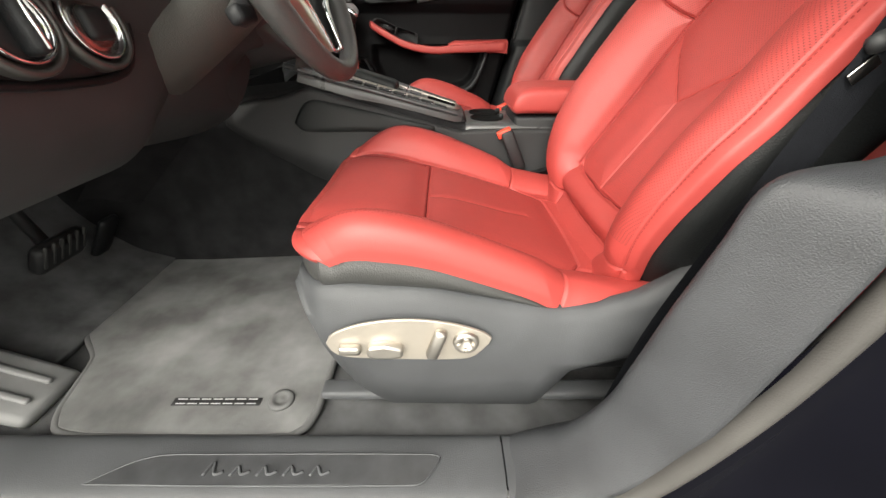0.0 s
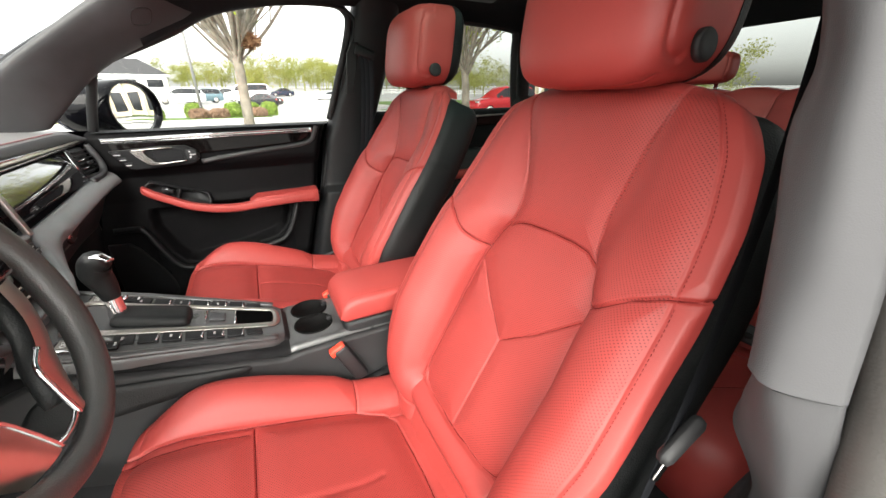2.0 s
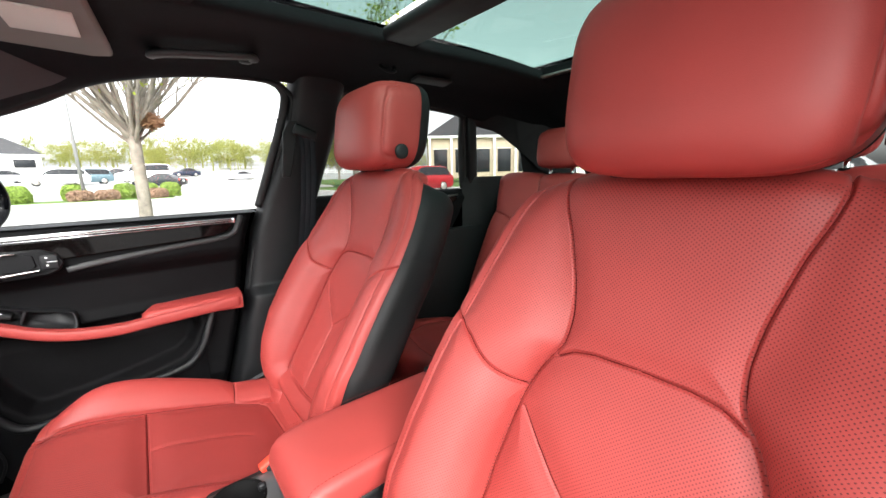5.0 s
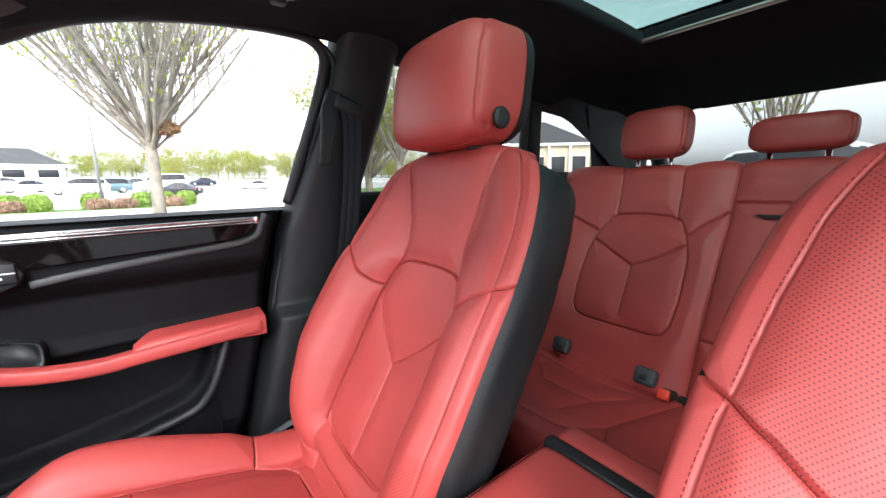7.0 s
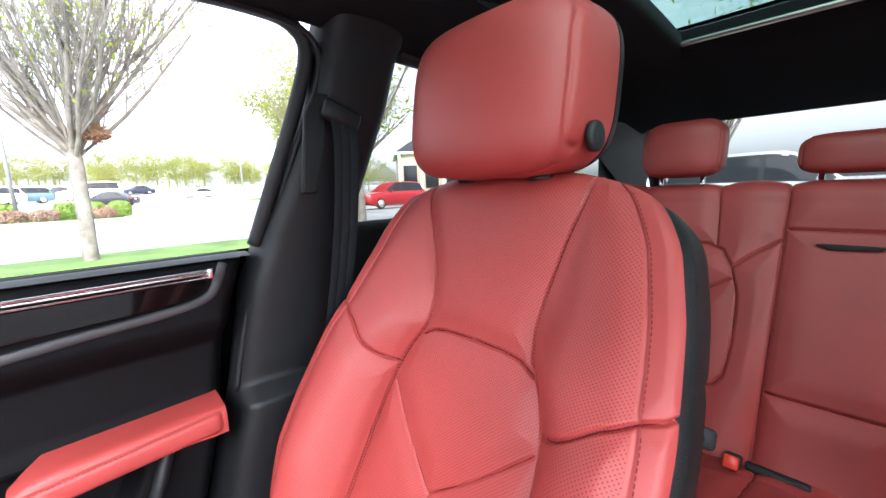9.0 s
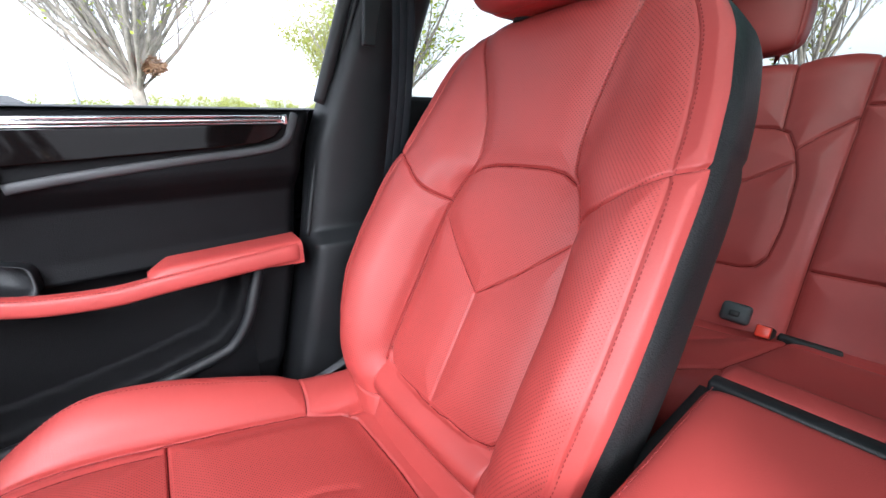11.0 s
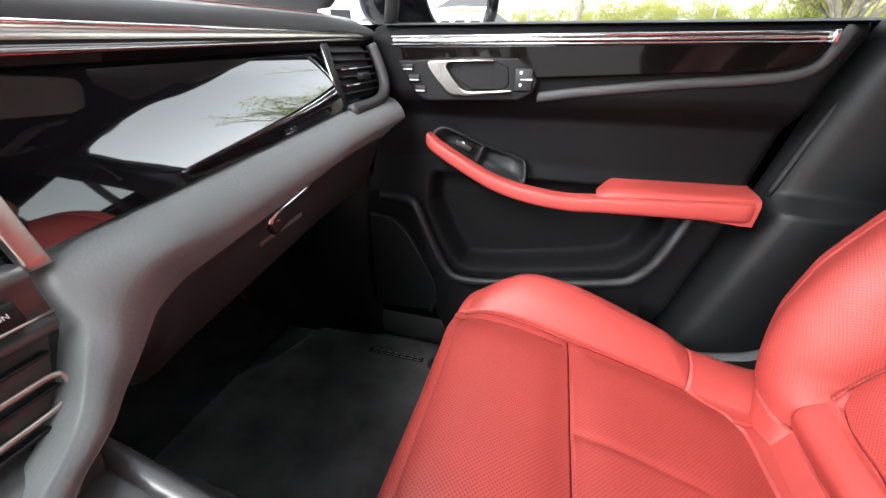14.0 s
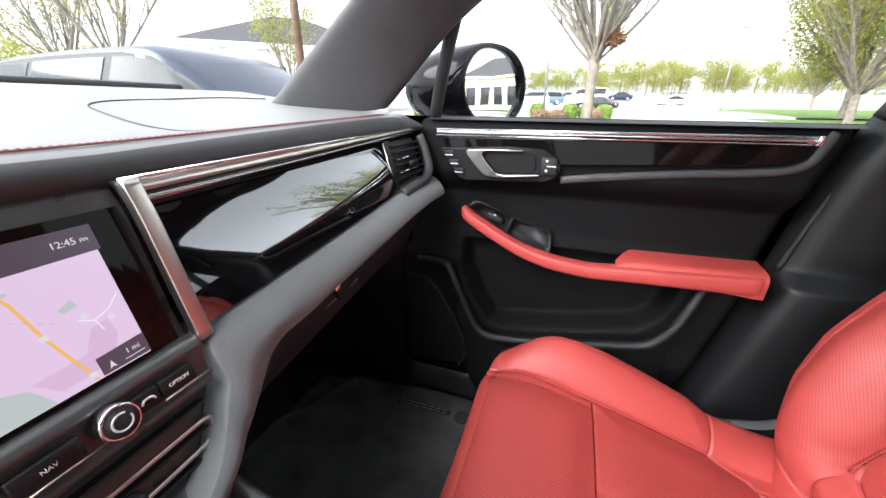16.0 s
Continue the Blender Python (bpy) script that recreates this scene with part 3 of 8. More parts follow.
    Q = pressed(P, N, dist, 0.0056, 0.0018, 0.007, 0.028) - N * (0.002 * np.exp(-((crease / 0.006) ** 2)))[..., None]
    Q = placed(Q, side, at)
    uv = np.stack([T, H], 2)
    perf = ((np.abs(S) < 0.148) & (H > hx[0] - 0.028) & (H < hx[4])).astype(int)
    part("seat_cushion", gridmesh("seat_cushion", Q, uv, flip=side < 0, index=perf[:-1, :-1]), [LEATHER, PERF], seat, "perforated red leather seat cushion with side bolsters")
    Nq = N * np.array([1, side, 1])
    for sgn in (1, -1):
        c2 = 169 + sgn * int(169 * 0.80)
        r0, r1 = np.searchsorted(h, hx[0]), np.searchsorted(h, hx[2])
        stitches("stitching", Q[r0:r1, c2], Nq[r0:r1, c2], seat)
    own = mirrored(seams)
    dark_seams("seam", [own[k] for k in (0, 1, 2, 4, 6, 7, 8, 10)], S, H, Q, Nq, seat)
    # grey skirt under the cushion's edge, wrapping the front
    j0 = 0
    j1 = int(np.searchsorted(h, hx[3])) + 2
    edge = [P[j0, k] for k in range(169, 339, 8)] + [P[j, 338] for j in range(j0, j1, 5)]
    edge = np.array([e for e in edge])
    edge = np.vstack([edge[:0:-1] * (1, -1, 1), edge])
    low = np.interp(edge[:, 0], [-0.21, -0.17, -0.1, 0.0, 0.1, 0.16], [0.63, 0.664, 0.673, 0.667, 0.645, 0.633])
    rows = []
    for u in np.linspace(-0.1, 1, 8):
        inn = 0.004 - 0.007 * math.sin(max(0, u) * 3.0)
        r = edge.copy()
        r[:, 0] += inn * (np.abs(edge[:, 1]) < 0.2)
        r[:, 1] -= np.sign(edge[:, 1]) * inn * (np.abs(edge[:, 1]) >= 0.2)
        r[:, 2] = edge[:, 2] + (low - edge[:, 2]) * u
        rows.append(r)
    part("cushion_skirt", gridmesh("cushion_skirt", placed(np.array(rows), side, at), flip=side > 0), SKIRT, seat, "dark grey vinyl skirt below the cushion")
    # plastic side shields
    for sgn in (1, -1):
        xs = np.linspace(-0.2, 0.37, 60)
        top = np.interp(xs, [-0.2, -0.12, -0.02, 0.08, 0.15, 0.2, 0.25, 0.3, 0.37], [0.662, 0.675, 0.669, 0.648, 0.636, 0.64, 0.655, 0.688, 0.73])
        bot = np.interp(xs, [-0.2, -0.185, -0.17, -0.149, -0.116, -0.078, 0.135, 0.175, 0.247, 0.37], [0.645, 0.625, 0.603, 0.553, 0.507, 0.473, 0.47, 0.542, 0.565, 0.60])
        sh = np.interp(xs, [-0.2, -0.185, -0.16, -0.12, 0.2, 0.37], [0.218, 0.248, 0.27, 0.279, 0.28, 0.272])
        ks = [(-0.04, 0.0), (-0.03, 0.004), (-0.02, 0.0), (-0.011, -0.014), (-0.003, -0.04), (0.002, -0.07)]
        rows = []
        for dy, dz in ks:
            rows.append(np.stack([xs, sh + dy, np.maximum(top + dz, bot + 0.012 * (1 + dz))], 1))
        rows.append(np.stack([xs, sh - 0.001, np.maximum(np.minimum(top - 0.08, bot + 0.06), bot)], 1))
        rows.append(np.stack([xs, sh - 0.006, bot], 1))
        rows.append(np.stack([xs, sh - 0.02, bot - 0.001], 1))
        A = np.array(rows)
        A[..., 1] *= sgn
        part("side_shield", gridmesh("side_shield", placed(A, side, at), flip=side * sgn > 0), GREYPLASTIC if sgn > 0 else PLASTIC, seat, "grey grained plastic seat side trim")
        part("seat_rail", rbox("seat_rail", (0.60, 0.03, 0.016), (at[0] + 0.11, at[1] + sgn * side * 0.238, at[2] + 0.458), 0.005), GREYPLASTIC if switches and sgn > 0 else RUBBER, seat, "metal seat rail")
        part("rail_support", rbox("rail_support", (0.5, 0.03, 0.1), (at[0] + 0.1, at[1] + sgn * side * 0.2, at[2] + 0.53), 0.006), RUBBER, seat)
    part("seat_pan", rbox("seat_pan", (0.44, 0.44, 0.05), (at[0] + 0.04, at[1], at[2] + 0.565), 0.01), RUBBER, seat)
    if switches:
        y = at[1] + side * 0.2815
        o = spl([(-0.149, 0.606), (-0.140, 0.622), (-0.10, 0.639), (-0.05, 0.646), (0.0, 0.642), (0.045, 0.628), (0.062, 0.615), (0.05, 0.594), (0.034, 0.58), (-0.04, 0.578), (-0.118, 0.581), (-0.14, 0.588), (-0.149, 0.606)], 40)[:-1]
        pl = part("switch_panel", prism("switch_panel", [(a + at[0], b + at[2]) for a, b in o], "y", y, y + side * 0.0045, 0.0015), CHAMPAGNE, seat, "champagne satin metal switch panel")
        yo = y + side * 0.009
        part("switch", rbox("switch", (0.028, 0.012, 0.013), (at[0] - 0.118, yo, at[2] + 0.601), 0.004), SWITCHMETAL, pl, "small silver rocker switch")
        part("switch", prism("switch", [(at[0] - 0.097, at[2] + 0.595), (at[0] - 0.094, at[2] + 0.609), (at[0] - 0.073, at[2] + 0.613), (at[0] - 0.050, at[2] + 0.607), (at[0] - 0.050, at[2] + 0.593), (at[0] - 0.063, at[2] + 0.589), (at[0] - 0.088, at[2] + 0.589)], "y", y, y + side * 0.016, 0.004), SWITCHMETAL, pl, "silver seat position switch")
        part("switch", rbox("switch", (0.017, 0.014, 0.048), (at[0] - 0.008, yo, at[2] + 0.610), 0.006, (0, 18, 0)), SWITCHMETAL, pl, "silver backrest tilt switch")
        part("switch", lathe("switch", [(0, 0), (0.0165, 0), (0.0165, 0.008), (0.0145, 0.011), (0.009, 0.011), (0.008, 0.008), (0, 0.008)], (at[0] + 0.029, y, at[2] + 0.611), (0, side, 0)), SWITCHMETAL, pl, "round silver lumbar switch")
        for dx, dz in ((0, 0.009), (0, -0.009), (0.009, 0), (-0.009, 0)):
            part("key_mark", rbox("key_mark", (0.006, 0.004, 0.006), (at[0] + 0.029 + dx, y + side * 0.011, at[2] + 0.611 + dz), 0.0015), CHAMPAGNE, pl)
    # headrest
    headrest(seat, (at[0] + (0.545 if side > 0 else 0.537), at[1] + (0 if side > 0 else -0.014), at[2] + (1.345 if side > 0 else 1.341)), (0.078, 0.132, 0.104), True, (-0.062, 0.062))
    for y in (-0.062, 0.062):
        part("post_guide", lathe("post_guide", [(0, 0), (0.017, 0), (0.016, 0.004), (0.009, 0.006), (0, 0.006)], (at[0] + 0.533, at[1] + y, at[2] + 1.238), (-0.1, 0, 1), 20), RUBBER, seat, "black headrest post guide")
    # belt buckle on the tunnel side
    bx, by, bz = at[0] + 0.157, at[1] - side * 0.252, at[2] + 0.70
    bk = part("belt_buckle", rbox("belt_buckle", (0.03, 0.026, 0.1), (bx + 0.01, by, bz), 0.006, (0, -25, 0)), RUBBER, seat, "black seat belt buckle")
    part("release_key", rbox("release_key", (0.034, 0.018, 0.016), (bx - 0.014, by, bz + 0.04), 0.003, (0, -25, 0)), REDBUTTON, bk, "red buckle release button")
    return seat


front_seat("driver_seat", -1, (0, -0.366, 0), "red perforated leather driver seat with grey plastic base", True, 0.013)
front_seat("passenger_seat", 1, (0.028, 0.36, 0.02), "red perforated leather front passenger seat", False, 0.013)


# rear bench
def rear_bench():
    at = (1.1, 0, 0.6)
    bench = thing("rear_bench", at, "red leather rear bench seat with folding centre section", "car seat")
    prof = [(1.075, 0.60), (1.11, 0.68), (1.147, 0.785), (1.20, 0.90), (1.256, 1.01), (1.303, 1.10), (1.335, 1.185), (1.345, 1.215), (1.365, 1.232), (1.42, 1.232)]
    half = [(0, 0), (0.085, 0.0), (0.102, -0.003), (0.12, 0.003), (0.17, 0.007), (0.24, 0.0), (0.318, -0.003), (0.40, 0.0), (0.47, 0.008), (0.54, 0.022), (0.6, 0.012), (0.635, -0.03)]
    L = 0.9
    top = [(a, b * 0.3) for a, b in half]
    P, h, T = upholstery(prof, [(0, half), (0.5, half), (0.68, top), (L, top)], 330, 260, 1)
    S, Z = P[..., 1], P[..., 2]
    N = normals(P)
    if N[160, 260, 0] > 0:
        N = -N
    c = 0.318
    shield = [(0, 1.09), (0.075, 1.086), (0.105, 1.074), (0.128, 1.035), (0.147, 0.975), (0.152, 0.87), (0.145, 0.80), (0.128, 0.775), (0.10, 0.766), (0, 0.763)]
    seams = [
        [(0.102, 0.5), (0.102, 1.4)],
        [(c + a, b) for a, b in shield],
        [(c - a, b) for a, b in shield],
        [(c, 0.937), (c + 0.06, 0.965), (c + 0.135, 1.005)],
        [(c, 0.937), (c - 0.06, 0.965), (c - 0.135, 1.012)],
        [(c, 0.937), (c, 0.80)],
        [(c + 0.09, 1.082), (c + 0.095, 1.16), (c + 0.105, 1.3)],
        [(c - 0.09, 1.082), (c - 0.085, 1.16), (c - 0.075, 1.3)],
        [(c - 0.128, 1.035), (c - 0.165, 1.07), (0.102, 1.105)],
        [(c + 0.13, 1.03), (c + 0.22, 1.07), (0.66, 1.09)],
        [(0, 0.786), (0.1, 0.786)],
        [(0, 1.13), (0.1, 1.13)],
    ]
    dist = np.full(S.shape, 9.0)
    for ln in mirrored(seams):
        dist = np.minimum(dist, seg_dist(S, Z, ln))
    Q = pressed(P, N, dist, 0.0065, 0.0028, 0.007, 0.028)
    part("rear_backrest", gridmesh("rear_backrest", Q, flip=False), LEATHER, bench, "red leather rear backrest with crest seams")
    dark_seams("seam", mirrored(seams), S, Z, Q, N, bench)
    part("pull_slot", prism("pull_slot", [(-0.058, 1.1015), (-0.045, 1.0935), (0.03, 1.0905), (0.036, 1.0965), (0.05, 1.1015)], "x", 1.285, 1.31, 0.002), RUBBER, bench, "black pull slot in the centre section")
    part("backrest_rear", rbox("backrest_rear", (0.03, 1.24, 0.62), (1.36, 0, 0.88), 0.01, (0, 24, 0)), CARPET, bench)
    cprof = [(0.66, 0.52), (0.635, 0.60), (0.635, 0.655), (0.66, 0.69), (0.72, 0.70), (0.85, 0.682), (0.98, 0.655), (1.08, 0.632), (1.14, 0.63)]
    half = [(0, 0.012), (0.08, 0.012), (0.13, 0.004), (0.2, -0.006), (0.34, -0.012), (0.46, -0.004), (0.54, 0.008), (0.6, 0.002), (0.64, -0.02), (0.65, -0.06)]
    P, h, T = upholstery(cprof, [(0, half), (1, half)], 120, 150, 1)
    S, X = P[..., 1], P[..., 0]
    N = normals(P)
    if N[80, 150, 2] < 0:
        N = -N
    H = np.broadcast_to(h[:, None], S.shape)
    hs = lambda x: float(np.interp(x, np.array(spl(cprof, 120))[40:, 0], h[40:]))
    seams = [
        [(0.091, 1.0), (0.091, hs(1.047)), (0.109, hs(0.88)), (0.131, hs(0.76)), (0.184, hs(0.705)), (0.258, hs(0.68)), (0.40, hs(0.68)), (0.5, hs(0.72)), (0.55, hs(0.85)), (0.55, 1.0)],
        [(0.131, hs(0.76)), (0.103, hs(0.67)), (0.09, 0.0)],
        [(0.181, hs(0.972)), (0.222, hs(0.875)), (0.373, hs(0.881)), (0.44, hs(0.96))],
        [(0.222, hs(0.875)), (0.244, hs(0.755))],
        [(0, hs(1.03)), (0.65, hs(1.03))],
    ]
    dist = np.full(S.shape, 9.0)
    for ln in mirrored(seams):
        dist = np.minimum(dist, seg_dist(S, H, ln))
    Q = pressed(P, N, dist, 0.005, 0.004, 0.006, 0.03)
    part("rear_cushion", gridmesh("rear_cushion", Q, flip=True), LEATHER, bench, "red leather rear seat cushion")
    dark_seams("seam", mirrored(seams[:4]), S, H, Q, N, bench)
    for y in (0.19, 0.45, -0.19, -0.45):
        a = part("anchor_cover", rbox("anchor_cover", (0.03, 0.056, 0.046), (1.07, y, 0.676), 0.009, (0, 24, 0)), GREYPLASTIC, bench, "grey child seat anchor cover")
        part("anchor_slot", rbox("anchor_slot", (0.008, 0.02, 0.014), (1.0565, y, 0.679), 0.003, (0, 24, 0)), RUBBER, a)
    for y in (0.13, -0.13):
        b = part("belt_buckle", rbox("belt_buckle", (0.055, 0.03, 0.028), (1.062, y, 0.653), 0.006, (0, 25, 0)), RUBBER, bench, "black rear seat belt buckle")
        part("release_key", rbox("release_key", (0.018, 0.026, 0.026), (1.036, y, 0.665), 0.003, (0, 25, 0)), REDBUTTON, b, "red buckle release button")
    part("belt_tongue", rbox("belt_tongue", (0.02, 0.1, 0.02), (1.07, 0.06, 0.648), 0.006), RUBBER, bench)
    headrest(bench, (1.368, 0.335, 1.335), (0.045, 0.098, 0.076), False, (-0.05, 0.05), lean=0.1, cover=False)
    headrest(bench, (1.368, -0.385, 1.335), (0.045, 0.098, 0.076), False, (-0.05, 0.05), lean=0.1, cover=False)
    headrest(bench, (1.378, 0, 1.30), (0.035, 0.098, 0.044), False, (-0.055, 0.055), lean=0.1, cover=False)
    for y in (0.285, 0.385, -0.335, -0.435, 0.055, -0.055):
        part("post_guide", lathe("post_guide", [(0, 0), (0.014, 0), (0.013, 0.006), (0.008, 0.008), (0, 0.008)], (1.37, y, 1.23), (0, 0, 1), 18), RUBBER, bench)
    return bench


rear_bench()


# ---- cabin shell ----
def sheet(name, rows, material, label, category, cols=40, nrows=None, flip=False, kind="structure", thick=0.0):
    """A smooth skin through a few section lines (each a list of points), as a piece of the setting."""
    R = [spl(r, cols) for r in rows]
    A = np.array(R)
    if nrows:
        A = np.stack([spl(A[:, k], nrows) for k in range(cols)], 1)
    ob = part(name, gridmesh(name, A, flip=flip), material)
    if thick:
        md = ob.modifiers.new("thickness", "SOLIDIFY")
        md.thickness, md.offset = thick, -1
    return tagged(ob, label, category, kind=kind)


tagged(part("floor", rbox("floor", (3.5, 1.59, 0.04), (0.72, 0.085, 0.385), 0.005), CARPET), "dark grey carpeted car floor", "car floor", kind="structure")
sheet("firewall", [[(-0.72, y, 0.405), (-0.82, y, 0.44), (-0.95, y, 0.56), (-1.02, y, 0.75), (-1.02, y, 1.12)] for y in (-0.72, 0, 0.72)], CARPET, "dark carpeted footwell front wall", "footwell", 24, thick=0.02)
for sgn, nm, xo, yo in ((-1, "kick_panel_left", -0.34, 0.0), (1, "kick_panel_right", 0.0, 0.075)):
    sheet(nm, [[(x, sgn * (y + yo), 0.40), (x, sgn * (y + yo + 0.015), 0.6), (x, sgn * (y + yo * 0.4 + 0.02), 1.12)] for x, y in ((-1.0, 0.66), (-0.8 + xo * 0.1, 0.67), (-0.5 + xo * 0.9, 0.69), (-0.44 + xo, 0.70))], PLASTIC, "black plastic footwell side panel", "side panel", 12, 12, thick=0.02)


def floor_mat(name, side, label, spread=0.0):
    at = (-0.46, side * 0.4, 0.405)
    m = thing(name, at, label, "floor mat", "floor mats")
    o = [(-0.235, 0.655), (-0.30, 0.658), (-0.55, 0.655), (-0.60, 0.645), (-0.625, 0.61), (-0.64, 0.56), (-0.66, 0.50), (-0.72, 0.44), (-0.735, 0.38), (-0.735, 0.2), (-0.71, 0.15), (-0.6, 0.135), (-0.3, 0.13), (-0.22, 0.14), (-0.205, 0.18), (-0.205, 0.60), (-0.215, 0.64)]
    out = [(x, side * (y + spread * min(1.0, max(0.0, (y - 0.2) / 0.3)))) for x, y in o]
    yb = side * (0.598 + spread)
    part("mat_body", prism("mat_body", out, "z", 0.406, 0.419, 0.004), MATCLOTH, m, "dark grey velour mat pile")
    loop = spl([(x, y, 0.4135) for x, y in out + out[:1]], 160)[:-1]
    part("binding", tube("binding", loop, 0.0065, 8, closed=True), MATEDGE, m, "light grey bound edge")
    part("fastener", lathe("fastener", [(0, 0), (0.021, 0), (0.019, 0.004), (0.012, 0.005), (0.011, 0.003), (0.004, 0.003), (0, 0.004)], (-0.268, side * (0.595 + spread), 0.419), n=28), MATEDGE, m, "round grey mat fastener")
    tag = part("badge", rbox("badge", (0.146, 0.015, 0.0015), (-0.374, yb, 0.4195), 0.0006), RUBBER, m, "thin black badge strip")
    for k in range(7):
        for dy in (-0.0042, 0.0042):
            part("mark", rbox("mark", (0.0155, 0.0017, 0.001), (-0.374 + (k - 3) * 0.0195, yb + dy, 0.4206), 0.0004), GREYINK, tag)
    return m


floor_mat("floor_mat", -1, "dark grey velour mat on the driver floor")
floor_mat("floor_mat", 1, "dark grey velour mat on the passenger floor", 0.098)

# dead pedal, pedals
pd = thing("pedal_set", (-0.8, -0.4, 0.45), "dark ribbed pedals under the dashboard", "pedal")
part("brake_pedal", rbox("brake_pedal", (0.03, 0.11, 0.065), (-0.80, -0.335, 0.555), 0.012, (0, 28, 0)), RUBBER, pd)
for k in range(6):
    part("rib", rbox("rib", (0.006, 0.006, 0.055), (-0.781, -0.38 + k * 0.018, 0.562), 0.002, (0, 28, 0)), SKIRT, pd)
part("pedal_arm", tube("pedal_arm", [(-0.82, -0.335, 0.57), (-0.86, -0.335, 0.7), (-0.85, -0.335, 0.9)], 0.012), RUBBER, pd)
part("accelerator_pedal", rbox("accelerator_pedal", (0.02, 0.05, 0.17), (-0.83, -0.215, 0.50), 0.01, (0, 35, 0)), PLASTIC, pd)
fr = thing("footrest", (-0.78, -0.6, 0.42), "grey ribbed plastic footrest beside the floor mat", "footrest")
part("footrest_plate", rbox("footrest_plate", (0.30, 0.11, 0.03), (-0.79, -0.585, 0.475), 0.012, (0, 27, 0)), PALEPLASTIC, fr)
for k in range(2):
    part("rib", rbox("rib", (0.26, 0.012, 0.01), (-0.785, -0.607 + k * 0.04, 0.490), 0.004, (0, 27, 0)), PALEPLASTIC, fr)


# door sill and rocker on the driver's side
def sill_section(x):
    return [(x, -0.655, 0.40), (x, -0.66, 0.425), (x, -0.668, 0.431), (x, -0.70, 0.433), (x, -0.735, 0.431), (x, -0.752, 0.425), (x, -0.765, 0.405), (x, -0.77, 0.36)]


si = thing("sill_trim", (-0.3, -0.7, 0.43), "grey grained plastic door sill trim with embossed plate", "door sill", kind="structure")
part("sill_cover", gridmesh("sill_cover", [spl(sill_section(x), 30) for x in np.linspace(-1.0, 0.084, 30)], flip=True), GREYPLASTIC, si)
part("sill_cover", gridmesh("sill_cover", [spl(sill_section(x), 30) for x in np.linspace(0.0865, 0.16, 6)], flip=True), GREYPLASTIC, si)
pl = [(-0.475, -0.734), (-0.43, -0.706), (-0.395, -0.696), (-0.34, -0.6945), (-0.02, -0.6945), (-0.005, -0.698), (-0.008, -0.708), (-0.025, -0.73), (-0.04, -0.735), (-0.3, -0.736)]
plate = part("sill_plate", prism("sill_plate", pl, "z", 0.4305, 0.4352, 0.0012), mat("satin_sill_plate", (0.045, 0.046, 0.049), 0.36, spec=0.6, vary=0.25, vscale=30), si, "darker embossed plate in the sill")
rim = spl([(x, y, 0.4345) for x, y in pl + pl[:1]], 160)[:-1]
part("plate_rim", tube("plate_rim", rim, 0.0014, 8, closed=True), GREYPLASTIC, si)
for k in range(5):
    x = -0.31 + k * 0.036
    part("emboss_mark", tube("emboss_mark", spl([(x - 0.013, -0.724, 0.4354), (x - 0.005, -0.712 + (0.006 if k == 0 else 0), 0.4358), (x + 0.002, -0.722, 0.4358), (x + 0.013, -0.718, 0.4354)], 14), 0.0022, 8), GREYPLASTIC, plate)
sheet("rocker_panel", [[(x, -0.77, 0.37), (x, -0.80, 0.36), (x, -0.87, 0.35), (x, -0.90, 0.32), (x, -0.89, 0.25), (x, -0.84, 0.2)] for x in (-1.3, 0.2, 1.3)], BLACKPAINT, "black painted body side below the door", "rocker panel", 24, 8)

# B pillar beside the driver
zz = [0.425, 0.455, 0.485, 0.56, 0.64, 0.71, 0.80, 0.852]
B = [(0.085, -0.665), (0.13, -0.672), (0.156, -0.685), (0.19, -0.70), (0.206, -0.706), (0.217, -0.71), (0.234, -0.716), (0.246, -0.718)]
C = [(0.10, -0.765), (0.15, -0.768), (0.185, -0.77), (0.235, -0.774), (0.257, -0.776), (0.272, -0.777), (0.291, -0.777), (0.302, -0.777)]


def pillar_low(z, b, c):
    k = float(np.clip((0.95 - z) / 0.09, 0, 1))
    by = b[1] + 0.002 * (1 - k)
    return [(b[0] + 0.2, by - 0.012 + 0.042 * k, z), (b[0] + 0.06, by - 0.001 + 0.017 * k, z), (b[0] + 0.012, by + 0.001 + 0.003 * k, z), (b[0], by - 0.01, z), (b[0] * 0.6 + c[0] * 0.4 - 0.006, by * 0.6 + c[1] * 0.4, z), (c[0] - 0.01, c[1] + 0.012, z), (c[0] + 0.006, c[1] - 0.006, z), (c[0] + 0.012, c[1], z)]


zz = zz[:7] + [0.836, 0.852, 0.859, 0.866, 0.885, 0.91, 0.94, 1.0, 1.045, 1.079]
B = B[:7] + [(0.241, -0.717), (0.252, -0.719), (0.275, -0.72), (0.315, -0.721), (0.346, -0.722), (0.356, -0.722), (0.357, -0.72), (0.337, -0.701), (0.308, -0.71), (0.288, -0.717)]
C = C[:7] + [(0.297, -0.777), (0.303, -0.776), (0.315, -0.775), (0.331, -0.773), (0.346, -0.771), (0.35, -0.768), (0.345, -0.764), (0.325, -0.756), (0.308, -0.75), (0.30, -0.746)]
rows = [pillar_low(z, b, c) for z, b, c in zip(zz, B, C)]
A = np.stack([spl(np.array([spl(r, 40) for r in rows])[:, k], 110) for k in range(40)], 1)
band = (A[..., 2].mean(1) > 0.875).astype(int)[:-1, None] * np.ones((1, 39), int)
low = part("pillar_lower_trim", gridmesh("pillar_lower_trim", A, flip=True, index=band), [PILLAR, PILLARTOP])
tagged(low, "grey grained plastic lower pillar trim beside the driver seat", "pillar trim", kind="structure")
